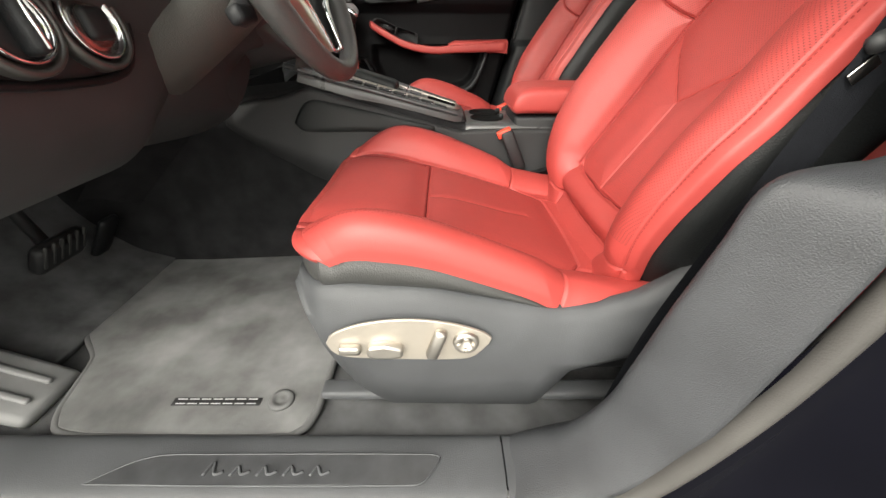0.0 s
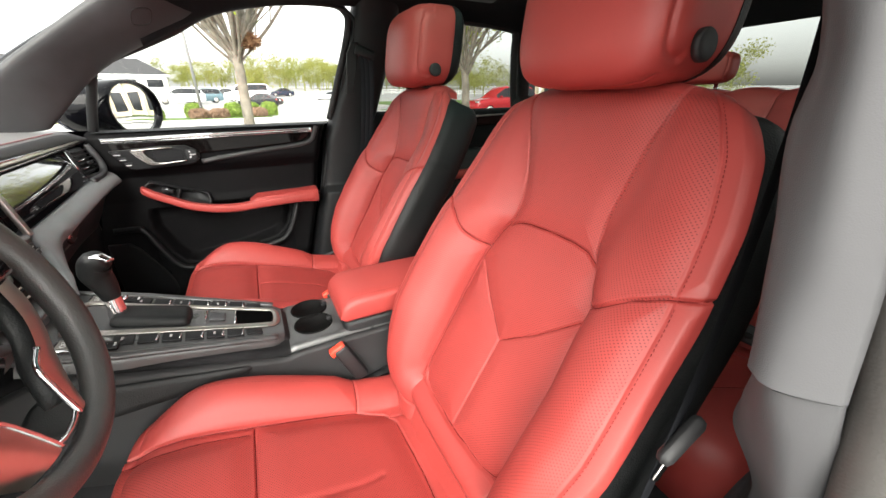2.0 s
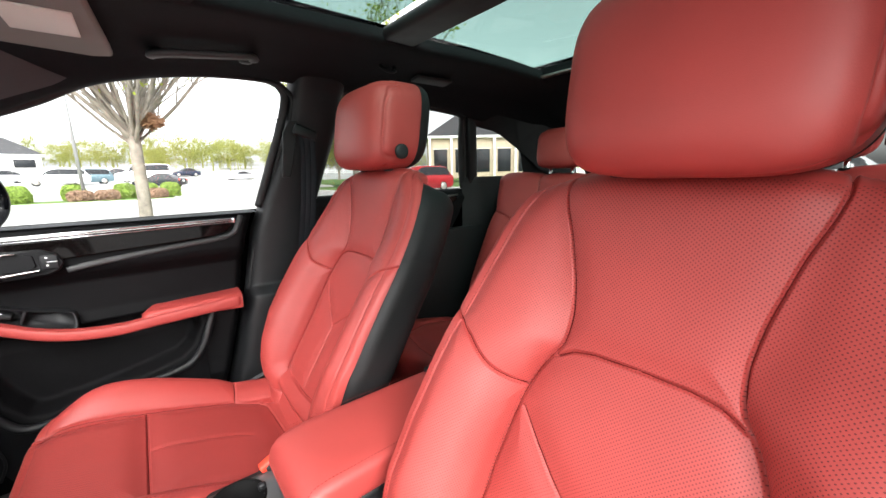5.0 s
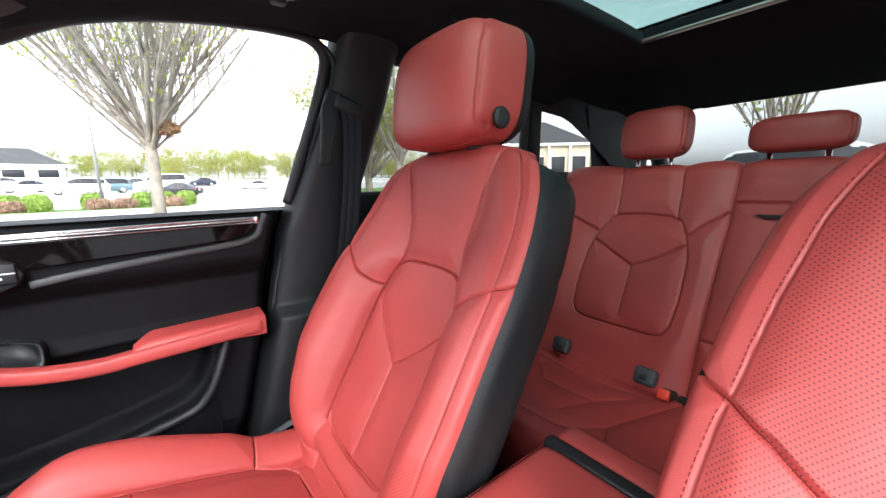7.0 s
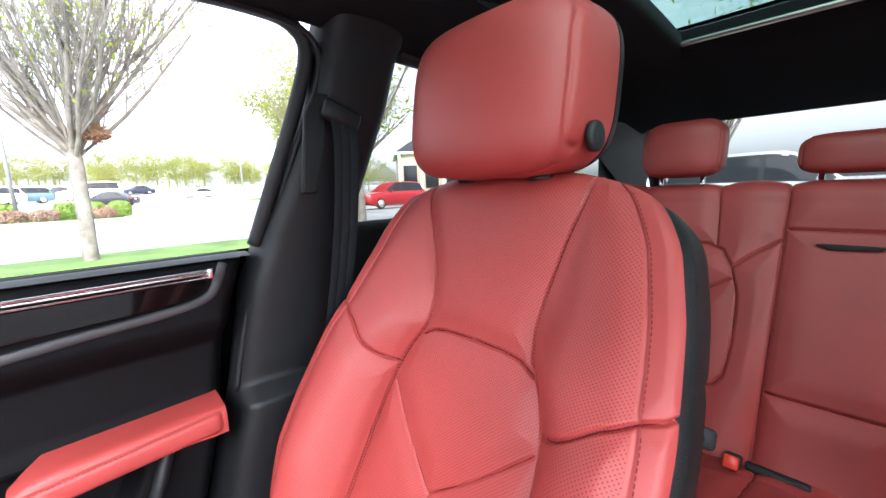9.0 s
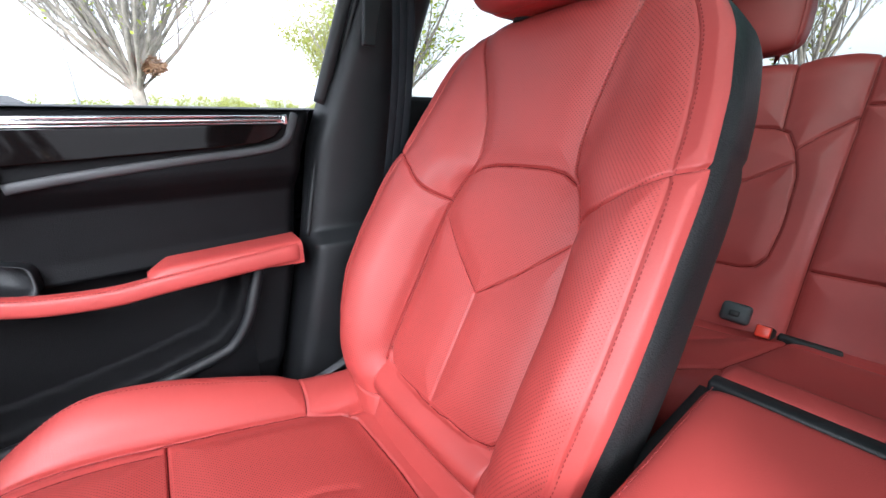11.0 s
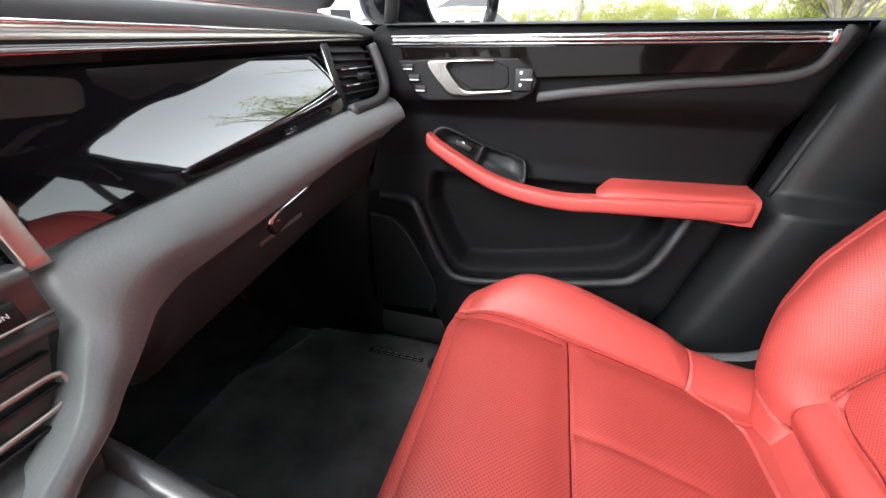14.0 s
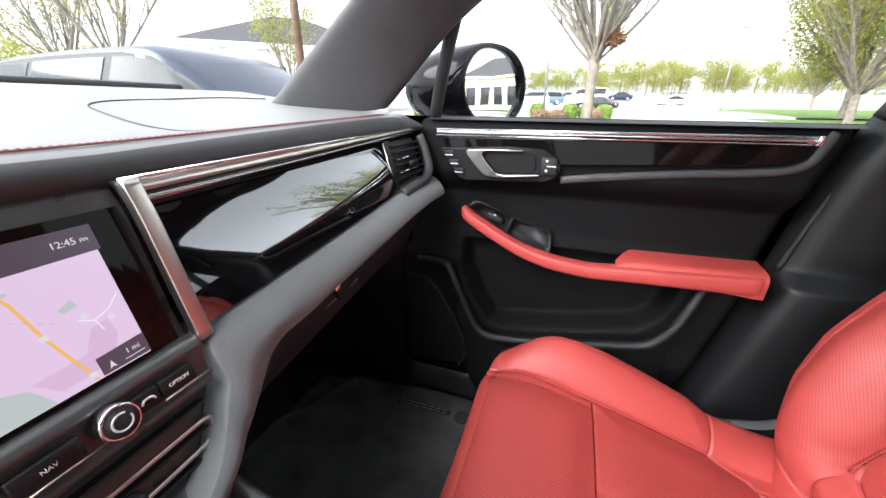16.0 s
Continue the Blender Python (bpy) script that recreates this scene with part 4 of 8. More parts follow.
zz = [1.082, 1.15, 1.206, 1.25, 1.30, 1.42, 1.52]
B = [(0.284, -0.715), (0.31, -0.697), (0.334, -0.679), (0.334, -0.681), (0.334, -0.668), (0.343, -0.628), (0.355, -0.593)]
C = [(0.296, -0.747), (0.312, -0.737), (0.325, -0.724), (0.332, -0.717), (0.34, -0.706), (0.36, -0.672), (0.385, -0.638)]
rows = [pillar_low(z, b, c) for z, b, c in zip(zz, B, C)]
up = part("pillar_upper_trim", gridmesh("pillar_upper_trim", np.stack([spl(np.array([spl(r, 40) for r in rows])[:, k], 40) for k in range(40)], 1), flip=True), PILLARTOP)
tagged(up, "grey upper pillar trim beside the driver seat", "pillar trim", kind="structure")
rows = []
for x0, y0, z0 in ((0.11, -0.772, 0.40), (0.20, -0.775, 0.46), (0.25, -0.778, 0.56), (0.288, -0.782, 0.70), (0.33, -0.785, 0.85), (0.34, -0.778, 1.06), (0.37, -0.735, 1.3), (0.415, -0.665, 1.52)):
    rows.append([(x0 - 0.004, y0 + 0.004, z0), (x0 + 0.004, y0 - 0.012, z0), (x0 + 0.03, y0 - 0.02, z0), (x0 + 0.07, y0 - 0.055, z0 - 0.01), (x0 + 0.12, y0 - 0.1, z0 - 0.02), (x0 + 0.4, y0 - 0.11, z0 - 0.02)])
A = np.stack([spl(np.array([spl(r, 40) for r in rows])[:, k], 40) for k in range(40)], 1)
tagged(part("door_jamb", gridmesh("door_jamb", A, flip=True), JAMB), "glossy black painted door jamb", "body side", kind="structure")
seal = spl([(-0.9, -0.772, 0.415), (0.06, -0.772, 0.412), (0.14, -0.774, 0.43), (0.215, -0.778, 0.50), (0.27, -0.783, 0.62), (0.31, -0.785, 0.76), (0.335, -0.778, 0.9), (0.318, -0.765, 1.06), (0.352, -0.722, 1.3), (0.40, -0.655, 1.52)], 90)
tagged(part("door_seal", tube("door_seal", seal, 0.0125, 14, squash=(1.0, 0.8)), SEALGREY), "grey rubber door seal along the opening", "door seal", kind="structure")
tagged(part("rocker_strip", tube("rocker_strip", [(-1.2, -0.905, 0.345), (0.1, -0.905, 0.345), (0.6, -0.9, 0.40), (1.2, -0.9, 0.46)], 0.006, 8), SATIN), "bright trim strip along the rocker", "trim", kind="structure")


# sill on the passenger side, load floor and rear side closures
tagged(part("sill_passenger", rbox("sill_passenger", (2.3, 0.12, 0.112), (0.1, 0.822, 0.456), 0.04, (0, 0, 0), 5), KNEE), "black plastic sill trim beside the passenger mat", "door sill", kind="structure")
tagged(part("load_floor", rbox("load_floor", (0.95, 1.36, 0.03), (1.9, 0, 0.78), 0.008), CARPET), "dark carpeted load floor behind the rear bench", "load floor", kind="structure")
for sgn, nm in ((-1, "rear_side_left"), (1, "rear_side_right")):
    tagged(part(nm, rbox(nm, (1.9, 0.05, 0.62), (1.5, sgn * 0.72, 0.70), 0.01), PLASTIC), "black plastic rear side trim", "side panel", kind="structure")


# roof
def headliner():
    ob = thing("headliner", (0.5, 0, 1.55), "black fabric headliner with a wide roof opening", "ceiling", kind="structure")
    xs = [-0.16, 0.0, 0.2, 0.4, 0.7, 1.0, 1.25, 1.5, 1.72]
    for sgn in (1, -1):
        rows = []
        for x in xs:
            e = np.interp(x, [-0.16, 0.2, 1.2, 1.72], [0.30, 0.315, 0.315, 0.32])
            t = np.interp(x, [-0.16, 0.0, 0.3, 1.0, 1.3, 1.72], [1.505, 1.535, 1.56, 1.565, 1.55, 1.46])
            r = np.interp(x, [-0.16, 0.0, 0.2, 0.4, 1.1, 1.3, 1.72], [1.375, 1.455, 1.505, 1.518, 1.49, 1.45, 1.36])
            rows.append(spl([(x, sgn * e, t + 0.03), (x, sgn * e, t + 0.006), (x, sgn * (e + 0.012), t), (x, sgn * 0.42, t - 0.002), (x, sgn * 0.52, t - 0.01), (x, sgn * 0.59, (t + r) / 2), (x, sgn * 0.635, r + 0.004), (x, sgn * 0.65, r), (x, sgn * 0.665, r + 0.012)], 40))
        A = np.array(rows)
        A = np.stack([spl(A[:, k], 60) for k in range(40)], 1)
        part("headliner_side", gridmesh("headliner_side", A, flip=sgn < 0), DARKCLOTH, ob)
    A = [spl([(x, y, z) for y in (-0.33, 0, 0.33)], 12) for x, z in ((1.20, 1.595), (1.205, 1.57), (1.215, 1.562), (1.3, 1.545), (1.45, 1.515), (1.6, 1.475), (1.72, 1.445))]
    part("headliner_rear", gridmesh("headliner_rear", A, flip=False), DARKCLOTH, ob)
    A = [spl([(x, y, z) for y in (-0.33, 0, 0.33)], 12) for x, z in ((-0.2, 1.49), (-0.1, 1.515), (0.05, 1.54), (0.18, 1.553), (0.2, 1.57), (0.2, 1.595))]
    part("headliner_front", gridmesh("headliner_front", A, flip=False), DARKCLOTH, ob)
    part("roof_crossbar", rbox("roof_crossbar", (0.10, 0.66, 0.03), (0.62, 0, 1.583), 0.012), PLASTIC, ob, "black crossbar between the roof panes")
    for x, length in ((0.385, 0.37), (0.95, 0.56)):
        part("pane", rbox("pane", (length, 0.72, 0.005), (x, 0, 1.606), 0.001), ROOFGLASS, ob, "green tinted roof glass")
    part("roof_rail", rbox("roof_rail", (0.02, 0.64, 0.008), (1.203, 0, 1.568), 0.003), SATIN, ob, "satin edge strip at the rear of the roof opening")
    A = []
    for x, z, w in ((-0.35, 1.40, 0.60), (-0.1, 1.555, 0.66), (0.2, 1.60, 0.68)):
        A.append([(x, y, z + 0.01 * (1 - (y / w) ** 2)) for y in np.linspace(-w, w, 15)])
    part("roof_skin_front", gridmesh("roof_skin_front", np.array(A)[1:]), BLACKPAINT, ob)
    for sgn in (1, -1):
        A = [spl([(x, sgn * 0.34, 1.612 - max(0, x - 1.0) * 0.06), (x, sgn * 0.55, 1.60 - max(0, x - 1.0) * 0.08), (x, sgn * 0.66, 1.572 - max(0, x - 1.0) * 0.15), (x, sgn * 0.695, 1.55 - max(0, x - 1.0) * 0.15)], 16) for x in np.linspace(-0.1, 1.75, 12)]
        part("roof_skin_side", gridmesh("roof_skin_side", A), BLACKPAINT, ob)
    part("roof_skin_rear", gridmesh("roof_skin_rear", [[(x, y, z) for y in np.linspace(-0.6, 0.6, 9)] for x, z in ((1.22, 1.612), (1.5, 1.59), (1.85, 1.52))]), BLACKPAINT, ob)
    return ob


headliner()


def grab_handle(side):
    g = thing("grab_handle", (0.22, side * 0.53, 1.53), "grey folding grab handle on the roof lining", "grab handle", "grab handles")
    pts = spl([(0.135, side * 0.556, 1.53), (0.128, side * 0.54, 1.515), (0.13, side * 0.52, 1.512), (0.15, side * 0.508, 1.514), (0.22, side * 0.50, 1.521), (0.295, side * 0.495, 1.529), (0.316, side * 0.502, 1.532), (0.322, side * 0.518, 1.531), (0.318, side * 0.545, 1.545)], 60)
    part("grip", tube("grip", pts, 0.011, 12, squash=(1.3, 0.75)), KNEE, g, "dark grey moulded grip")
    # Thin pale tube added for the light along the grip's lower edge.
    part("grip_edge", tube("grip_edge", np.array(pts)[6:-6] + np.array((0, side * 0.0105, -0.006)), 0.0016, 6), GREYPLASTIC, g, "pale line painting the light on the grip's edge")
    for x in (0.128, 0.317):
        part("mount", rbox("mount", (0.03, 0.03, 0.03), (x, side * 0.565, 1.546), 0.008), PLASTIC, g)
    return g


grab_handle(1)
hk = thing("coat_hook", (0.672, 0.45, 1.545), "small grey coat hook on the roof lining", "coat hook")
part("hook", tube("hook", spl([(0.65, 0.47, 1.556), (0.655, 0.452, 1.542), (0.675, 0.445, 1.538), (0.69, 0.455, 1.545), (0.695, 0.47, 1.556)], 20), 0.005), PLASTIC, hk)
lamp = thing("roof_speaker", (0.85, 0.52, 1.53), "dark oval recess in the rear roof lining", "speaker grille")
part("grille", rbox("grille", (0.14, 0.05, 0.012), (0.86, 0.5, 1.548), 0.006, (-8, 0, 0)), RUBBER, lamp)

vs = thing("sun_visor", (-0.06, 0.4, 1.51), "grey fabric sun visor with a mirror lamp cover", "sun visor")
part("visor_board", prism("visor_board", [(-0.12, 0.16), (-0.12, 0.54), (0.03, 0.565), (0.062, 0.548), (0.06, 0.5), (0.035, 0.16)], "z", 1.5, 1.516, 0.006), mat("pale_visor_cloth", (0.2, 0.195, 0.18), 0.85, grain=0.2, gscale=900, vary=0.06), vs)
part("lamp_cover", rbox("lamp_cover", (0.085, 0.12, 0.004), (-0.02, 0.37, 1.4985), 0.002), mat("lamp_cover", (0.7, 0.68, 0.62), 0.4), vs, "white lamp cover")


# ---- passenger side: door, pillars, belt ----
def side_frames(s):
    """Pillars and window surrounds on one side."""
    tag = "right" if s > 0 else "left"
    # A pillar trim
    rows = []
    for a, b in (((-0.635, 0.585, 1.165), (-0.43, 0.66, 1.165)), ((-0.435, 0.568, 1.318), (-0.278, 0.665, 1.312)), ((-0.29, 0.545, 1.415), (-0.10, 0.652, 1.41)), ((-0.15, 0.53, 1.508), (0.0, 0.645, 1.46))):
        a, b = np.array(a), np.array(b)
        rows.append(spl([a + (-0.012, 0.03, 0.01), a, a * 0.7 + b * 0.3 + (0.004, -0.012, -0.004), a * 0.3 + b * 0.7 + (0.006, -0.008, -0.006), b, b + (-0.004, 0.02, 0.004)], 24) * (1, s, 1))
    A = np.stack([spl(np.array(rows)[:, k], 40) for k in range(24)], 1)
    tagged(part("pillar_front_" + tag, gridmesh("pillar_front", A, flip=s < 0), KNEE), "dark grey windscreen pillar trim", "pillar trim", kind="structure")
    # outer skin of the A pillar and the roof rail
    tagged(part("pillar_skin_" + tag, tube("pillar_skin", spl([(-0.75, s * 0.70, 1.12), (-0.36, s * 0.67, 1.385), (-0.1, s * 0.665, 1.51), (0.3, s * 0.68, 1.55)], 30), 0.026, 10), BLACKPAINT), "black painted windscreen pillar", "pillar", kind="structure")


side_frames(1)
side_frames(-1)
mid, ax, bx = np.array((-0.137, 0.580, 1.440)), np.array((0.0215, 0.0075, 0.0035)), np.array((-0.0065, 0.0145, -0.0175))
oval = [mid + np.array((0.0004, -0.0008, -0.0008)) + ax * (math.copysign(abs(math.cos(t)) ** 0.6, math.cos(t))) + bx * (math.copysign(abs(math.sin(t)) ** 0.6, math.sin(t))) for t in np.linspace(0, 2 * np.pi, 48, endpoint=False)]
tagged(part("airbag_tag", tube("airbag_tag", oval, 0.0011, 6, closed=True), RUBBER), "oval moulded airbag mark on the pillar trim", "trim mark", kind="structure")


def passenger_door():
    d = thing("passenger_door", (-0.05, 0.75, 0.45), "closed black front passenger door with red leather armrest", "car door")
    # inner panel
    nx, nz = 120, 130
    zs = np.linspace(0.44, 1.149, nz)
    A = np.zeros((nz, nx, 3))
    for j, z in enumerate(zs):
        xr = np.interp(z, [0.44, 0.55, 0.64, 0.824, 0.90, 1.06, 1.12, 1.16], [0.14, 0.175, 0.206, 0.256, 0.272, 0.298, 0.318, 0.335])
        xl = np.interp(z, [0.44, 0.8, 1.0, 1.16], [-0.46, -0.44, -0.40, -0.385])
        xs = np.linspace(xl, xr, nx)
        y = np.interp(z, [0.44, 0.52, 0.66, 0.70, 0.84, 0.88, 0.92, 1.0, 1.03, 1.045, 1.06, 1.125, 1.133, 1.141, 1.147, 1.149], [0.785, 0.765, 0.735, 0.74, 0.745, 0.757, 0.765, 0.763, 0.735, 0.728, 0.728, 0.728, 0.732, 0.74, 0.752, 0.775])
        t = (xs - xl) / (xr - xl)
        edge = np.clip((t - 0.965) / 0.035, 0, 1) ** 2 * 0.03
        A[j] = np.stack([xs, y + edge, 0 * xs + z], 1)
    # storage pocket sinks into the panel
    X, Z = A[..., 0], A[..., 2]
    line = [(-0.30, 0.86), (-0.296, 0.82), (-0.258, 0.735), (-0.225, 0.69), (-0.195, 0.683), (-0.107, 0.694), (0.0, 0.713), (0.09, 0.735), (0.125, 0.765), (0.148, 0.82), (0.15, 0.86)]
    lowz = np.interp(X, [p[0] for p in line], [p[1] for p in line])
    dd = seg_dist(X, Z, line)
    ins = (Z > lowz) & (X > -0.295) & (X < 0.15) & (Z < 0.89)
    A[..., 1] += np.where(ins, 0.055 * np.clip(dd / 0.018, 0, 1), 0)
    part("door_panel", gridmesh("door_panel", A, flip=True), DOORBLACK, d, "black leather inner door panel")
    rimline = [(-0.40, 0.832, 0.742), (-0.345, 0.834, 0.732), (-0.322, 0.832, 0.722), (-0.308, 0.812, 0.716), (-0.29, 0.772, 0.713), (-0.262, 0.714, 0.711), (-0.243, 0.686, 0.71), (-0.225, 0.676, 0.708), (-0.195, 0.674, 0.706), (-0.107, 0.684, 0.706), (0.008, 0.704, 0.706), (0.095, 0.722, 0.707), (0.118, 0.735, 0.708), (0.145, 0.772, 0.71), (0.163, 0.815, 0.716), (0.182, 0.862, 0.73)]
    part("pocket_rim", tube("pocket_rim", [(x, y, z) for x, z, y in spl([(a, b, c) for a, b, c in rimline], 110)], 0.0105, 12, squash=(1.0, 0.95)), PLASTIC, d, "black moulded rim of the door pocket")
    lip = [(-0.30, 0.79, 0.735), (-0.262, 0.71, 0.728), (-0.235, 0.676, 0.722), (-0.195, 0.668, 0.72), (-0.107, 0.678, 0.72), (0.008, 0.698, 0.72), (0.1, 0.718, 0.722), (0.15, 0.77, 0.73)]
    part("pocket_front", gridmesh("pocket_front", [[(x, y - 0.012, z) for x, z, y in spl(lip, 40)], [(x, y + 0.0, z - 0.05) for x, z, y in spl(lip, 40)], [(x, y + 0.012, z - 0.2) for x, z, y in spl(lip, 40)]]), PLASTIC, d)
    # speaker grille ahead of the pocket
    sp = [(-0.43, 0.79), (-0.37, 0.785), (-0.345, 0.76), (-0.29, 0.66), (-0.275, 0.60), (-0.29, 0.555), (-0.43, 0.545)]
    part("speaker_grille", prism("speaker_grille", sp, "y", 0.733, 0.75, 0.004), PLASTIC, d, "black speaker grille")
    loop = spl([(x, 0.726, z) for x, z in sp[1:6]], 40)
    part("grille_edge", tube("grille_edge", loop, 0.003, 8), RUBBER, d)
    # gloss trim with two bright lines
    g = [(-0.335, 1.114), (0.255, 1.121), (0.262, 1.114), (0.245, 1.098), (0.215, 1.088), (0.15, 1.083), (-0.095, 1.07), (-0.32, 1.055)]
    gl = part("gloss_trim", prism("gloss_trim", g, "y", 0.717, 0.728, 0.002), DOORGLOSS, d, "piano black door trim")
    for z0, z1, r in ((1.1275, 1.1325, 0.0022), (1.1165, 1.1215, 0.0013)):
        part("bright_line", tube("bright_line", [(-0.348, 0.7165, z0), (0.27, 0.7165, z1)], r, 8), CHROME, gl, "thin chrome line")
    A = [[(x, 0.7235 - (0.003 if 0.2 < u < 0.8 else 0), 1.1165 + 0.005 * (x + 0.348) / 0.618 + 0.011 * u) for x in np.linspace(-0.348, 0.27, 12)] for u in np.linspace(0, 1, 7)]
    part("bright_strip", gridmesh("bright_strip", A, flip=True), mat("satin_chrome", (0.6, 0.58, 0.57), 0.16, 1.0), gl, "satin metal strip reflecting the seats")
    part("strip_end", rbox("strip_end", (0.008, 0.008, 0.016), (0.267, 0.718, 1.127), 0.002), CHROME, gl)
    # Rounded lip; the light it catches is put in as a paler grey.
    lip = spl([(-0.10, 0.7275, 1.0405), (-0.03, 0.7275, 1.0505), (0.093, 0.727, 1.0645), (0.2338, 0.727, 1.0785), (0.2663, 0.727, 1.0915), (0.2798, 0.728, 1.1165), (0.2905, 0.735, 1.138)], 70)
    part("trim_lip", tube("trim_lip", lip, 0.0075, 12, squash=(0.6, 1.0)), KNEE, d, "padded lip below the gloss trim, caught light painted in its grey")
    # handle bezel
    b = [(-0.338, 1.092), (-0.30, 1.036), (-0.285, 1.03), (-0.13, 1.036), (-0.108, 1.046), (-0.10, 1.064), (-0.108, 1.082), (-0.135, 1.098), (-0.2, 1.1)]
    bz = part("handle_bezel", prism("handle_bezel", b, "y", 0.711, 0.722, 0.003), BEZEL, d, "black door handle bezel")
    cup = [(-0.224, 1.092), (-0.172, 1.095), (-0.148, 1.085), (-0.145, 1.06), (-0.155, 1.052), (-0.207, 1.05), (-0.232, 1.066)]
    part("handle_cup", prism("handle_cup", cup, "y", 0.7085, 0.714, 0.002), BEZEL, bz, "dark recess behind the door pull")
    plate = [(-0.2815, 1.089), (-0.276, 1.0935), (-0.232, 1.0955), (-0.171, 1.0965), (-0.171, 1.0925), (-0.238, 1.0915), (-0.247, 1.0885), (-0.248, 1.084), (-0.2405, 1.073), (-0.224, 1.0545), (-0.216, 1.05), (-0.205, 1.0485), (-0.14, 1.0535), (-0.138, 1.05), (-0.15, 1.0475), (-0.212, 1.0415), (-0.236, 1.0425), (-0.246, 1.046), (-0.264, 1.0645), (-0.279, 1.083)]
    part("pull_handle", prism("pull_handle", plate, "y", 0.698, 0.709, 0.0022), PULLMETAL, bz, "satin metal door pull")
    for k in range(3):
        x = -0.318 + k * 0.011
        z = 1.083 - k * 0.0165
        part("memory_button", rbox("memory_button", (0.02, 0.004, 0.010), (x, 0.7085, z), 0.0015), PLASTIC, bz)
        part("button_line", rbox("button_line", (0.016, 0.001, 0.0016), (x, 0.7058, z - 0.003), 0.0004), WHITEINK, bz)
    part("lock_switch", rbox("lock_switch", (0.03, 0.005, 0.034), (-0.123, 0.7085, 1.067), 0.003), PLASTIC, bz)
    part("button_line", rbox("button_line", (0.018, 0.001, 0.0016), (-0.118, 0.7055, 1.068), 0.0004), WHITEINK, bz)
    for z in (1.06, 1.078):
        part("lock_mark", rbox("lock_mark", (0.004, 0.001, 0.004), (-0.127, 0.7055, z), 0.0004), WHITEINK, bz)
    # red armrest: rail and pad
    xs = np.array([-0.292, -0.285, -0.265, -0.22, -0.17, -0.12, -0.07, -0.02, 0.03, 0.08, 0.15, 0.22, 0.252, 0.262])
    zt = np.interp(xs, [-0.30, -0.285, -0.25, -0.17, -0.1, -0.02, 0.05, 0.26], [0.978, 0.975, 0.952, 0.913, 0.892, 0.887, 0.892, 0.904])
    th = np.interp(xs, [-0.3, -0.25, -0.1, 0.05, 0.26], [0.028, 0.028, 0.028, 0.03, 0.036])
    yi = np.interp(xs, [-0.3, -0.28, -0.1, 0.1, 0.25, 0.262], [0.716, 0.705, 0.692, 0.69, 0.693, 0.712])
    rows = []
    for x, z, h, y in zip(xs, zt, th, yi):
        w = 0.03
        k = 0.5 if x in (xs[0], xs[-1]) else 1
        a = np.linspace(0, 2 * np.pi, 24, endpoint=False)
        cy = np.sign(np.cos(a)) * np.abs(np.cos(a)) ** 0.55
        cz = np.sign(np.sin(a)) * np.abs(np.sin(a)) ** 0.55
        rows.append(np.stack([0 * a + x, y + w / 2 + k * w / 2 * cy, z - h / 2 + k * h / 2 * cz], 1))
    R = np.array(rows)
    R = np.stack([spl(R[:, k], 90) for k in range(24)], 1)
    part("armrest_rail", gridmesh("armrest_rail", R, close_u=True, cap=True, flip=True), LEATHER, d, "red leather armrest rail")
    st = [(x, y + 0.004, z - 0.005) for x, y, z in zip(xs, yi, zt)]
    s2 = spl(st, 120)
    stitches("stitching", s2 + np.array((0, -0.003, 0.004)), np.tile((0, -0.7, 0.7), (120, 1)), d)
    rows = []
    for x in (0.02, 0.036, 0.05, 0.1, 0.18, 0.245, 0.26):
        z = np.interp(x, [0.02, 0.05, 0.26], [0.894, 0.902, 0.907])
        yo = np.interp(x, [0.02, 0.036, 0.05, 0.26], [0.72, 0.752, 0.772, 0.772])
        lo = np.interp(x, [0.02, 0.17, 0.19, 0.26], [0.87, 0.872, 0.862, 0.862])
        rows.append(spl([(x, 0.700, lo), (x, 0.698, z - 0.01), (x, 0.705, z - 0.001), (x, (0.72 + yo) / 2, z + 0.003), (x, yo - 0.004, z + 0.003), (x, yo, z - 0.004)], 20))
    part("armrest_pad", gridmesh("armrest_pad", rows), LEATHER, d, "red leather armrest pad")
    part("pad_end", rbox("pad_end", (0.082, 0.06, 0.03), (0.212, 0.735, 0.877), 0.01), LEATHER, d)
    # grip tray behind the rail
    mouth = spl([(-0.284, 0.726, 0.972), (-0.268, 0.73, 0.984), (-0.25, 0.734, 0.982), (-0.19, 0.738, 0.956), (-0.122, 0.738, 0.936), (-0.108, 0.736, 0.93), (-0.103, 0.732, 0.916), (-0.106, 0.722, 0.89), (-0.14, 0.716, 0.896), (-0.19, 0.717, 0.916), (-0.25, 0.72, 0.945), (-0.284, 0.726, 0.972)], 90)[:-1]
    cen = mouth.mean(0)
    rings = [mouth + (0, 0.035, 0), mouth, mouth * (0.985, 1, 0.999) + cen * (0.015, 0, 0.001) + (0, -0.0025, 0), cen + (mouth - cen) * (0.93, 1, 0.86) + (0, 0.002, 0), cen + (mouth - cen) * (0.90, 1, 0.8) + (0, 0.024, -0.004), cen + (mouth - cen) * (0.5, 1, 0.4) + (0, 0.028, -0.006), cen + (mouth - cen) * (0.02, 0.1, 0.02) + (0, 0.028, -0.006)]
    part("grip_tray", gridmesh("grip_tray", rings, close_u=True), PLASTIC, d, "black recessed grip tray with raised edge")
    part("tray_divider", rbox("tray_divider", (0.006, 0.03, 0.03), (-0.19, 0.742, 0.94), 0.002, (0, 20, 0)), PLASTIC, d)
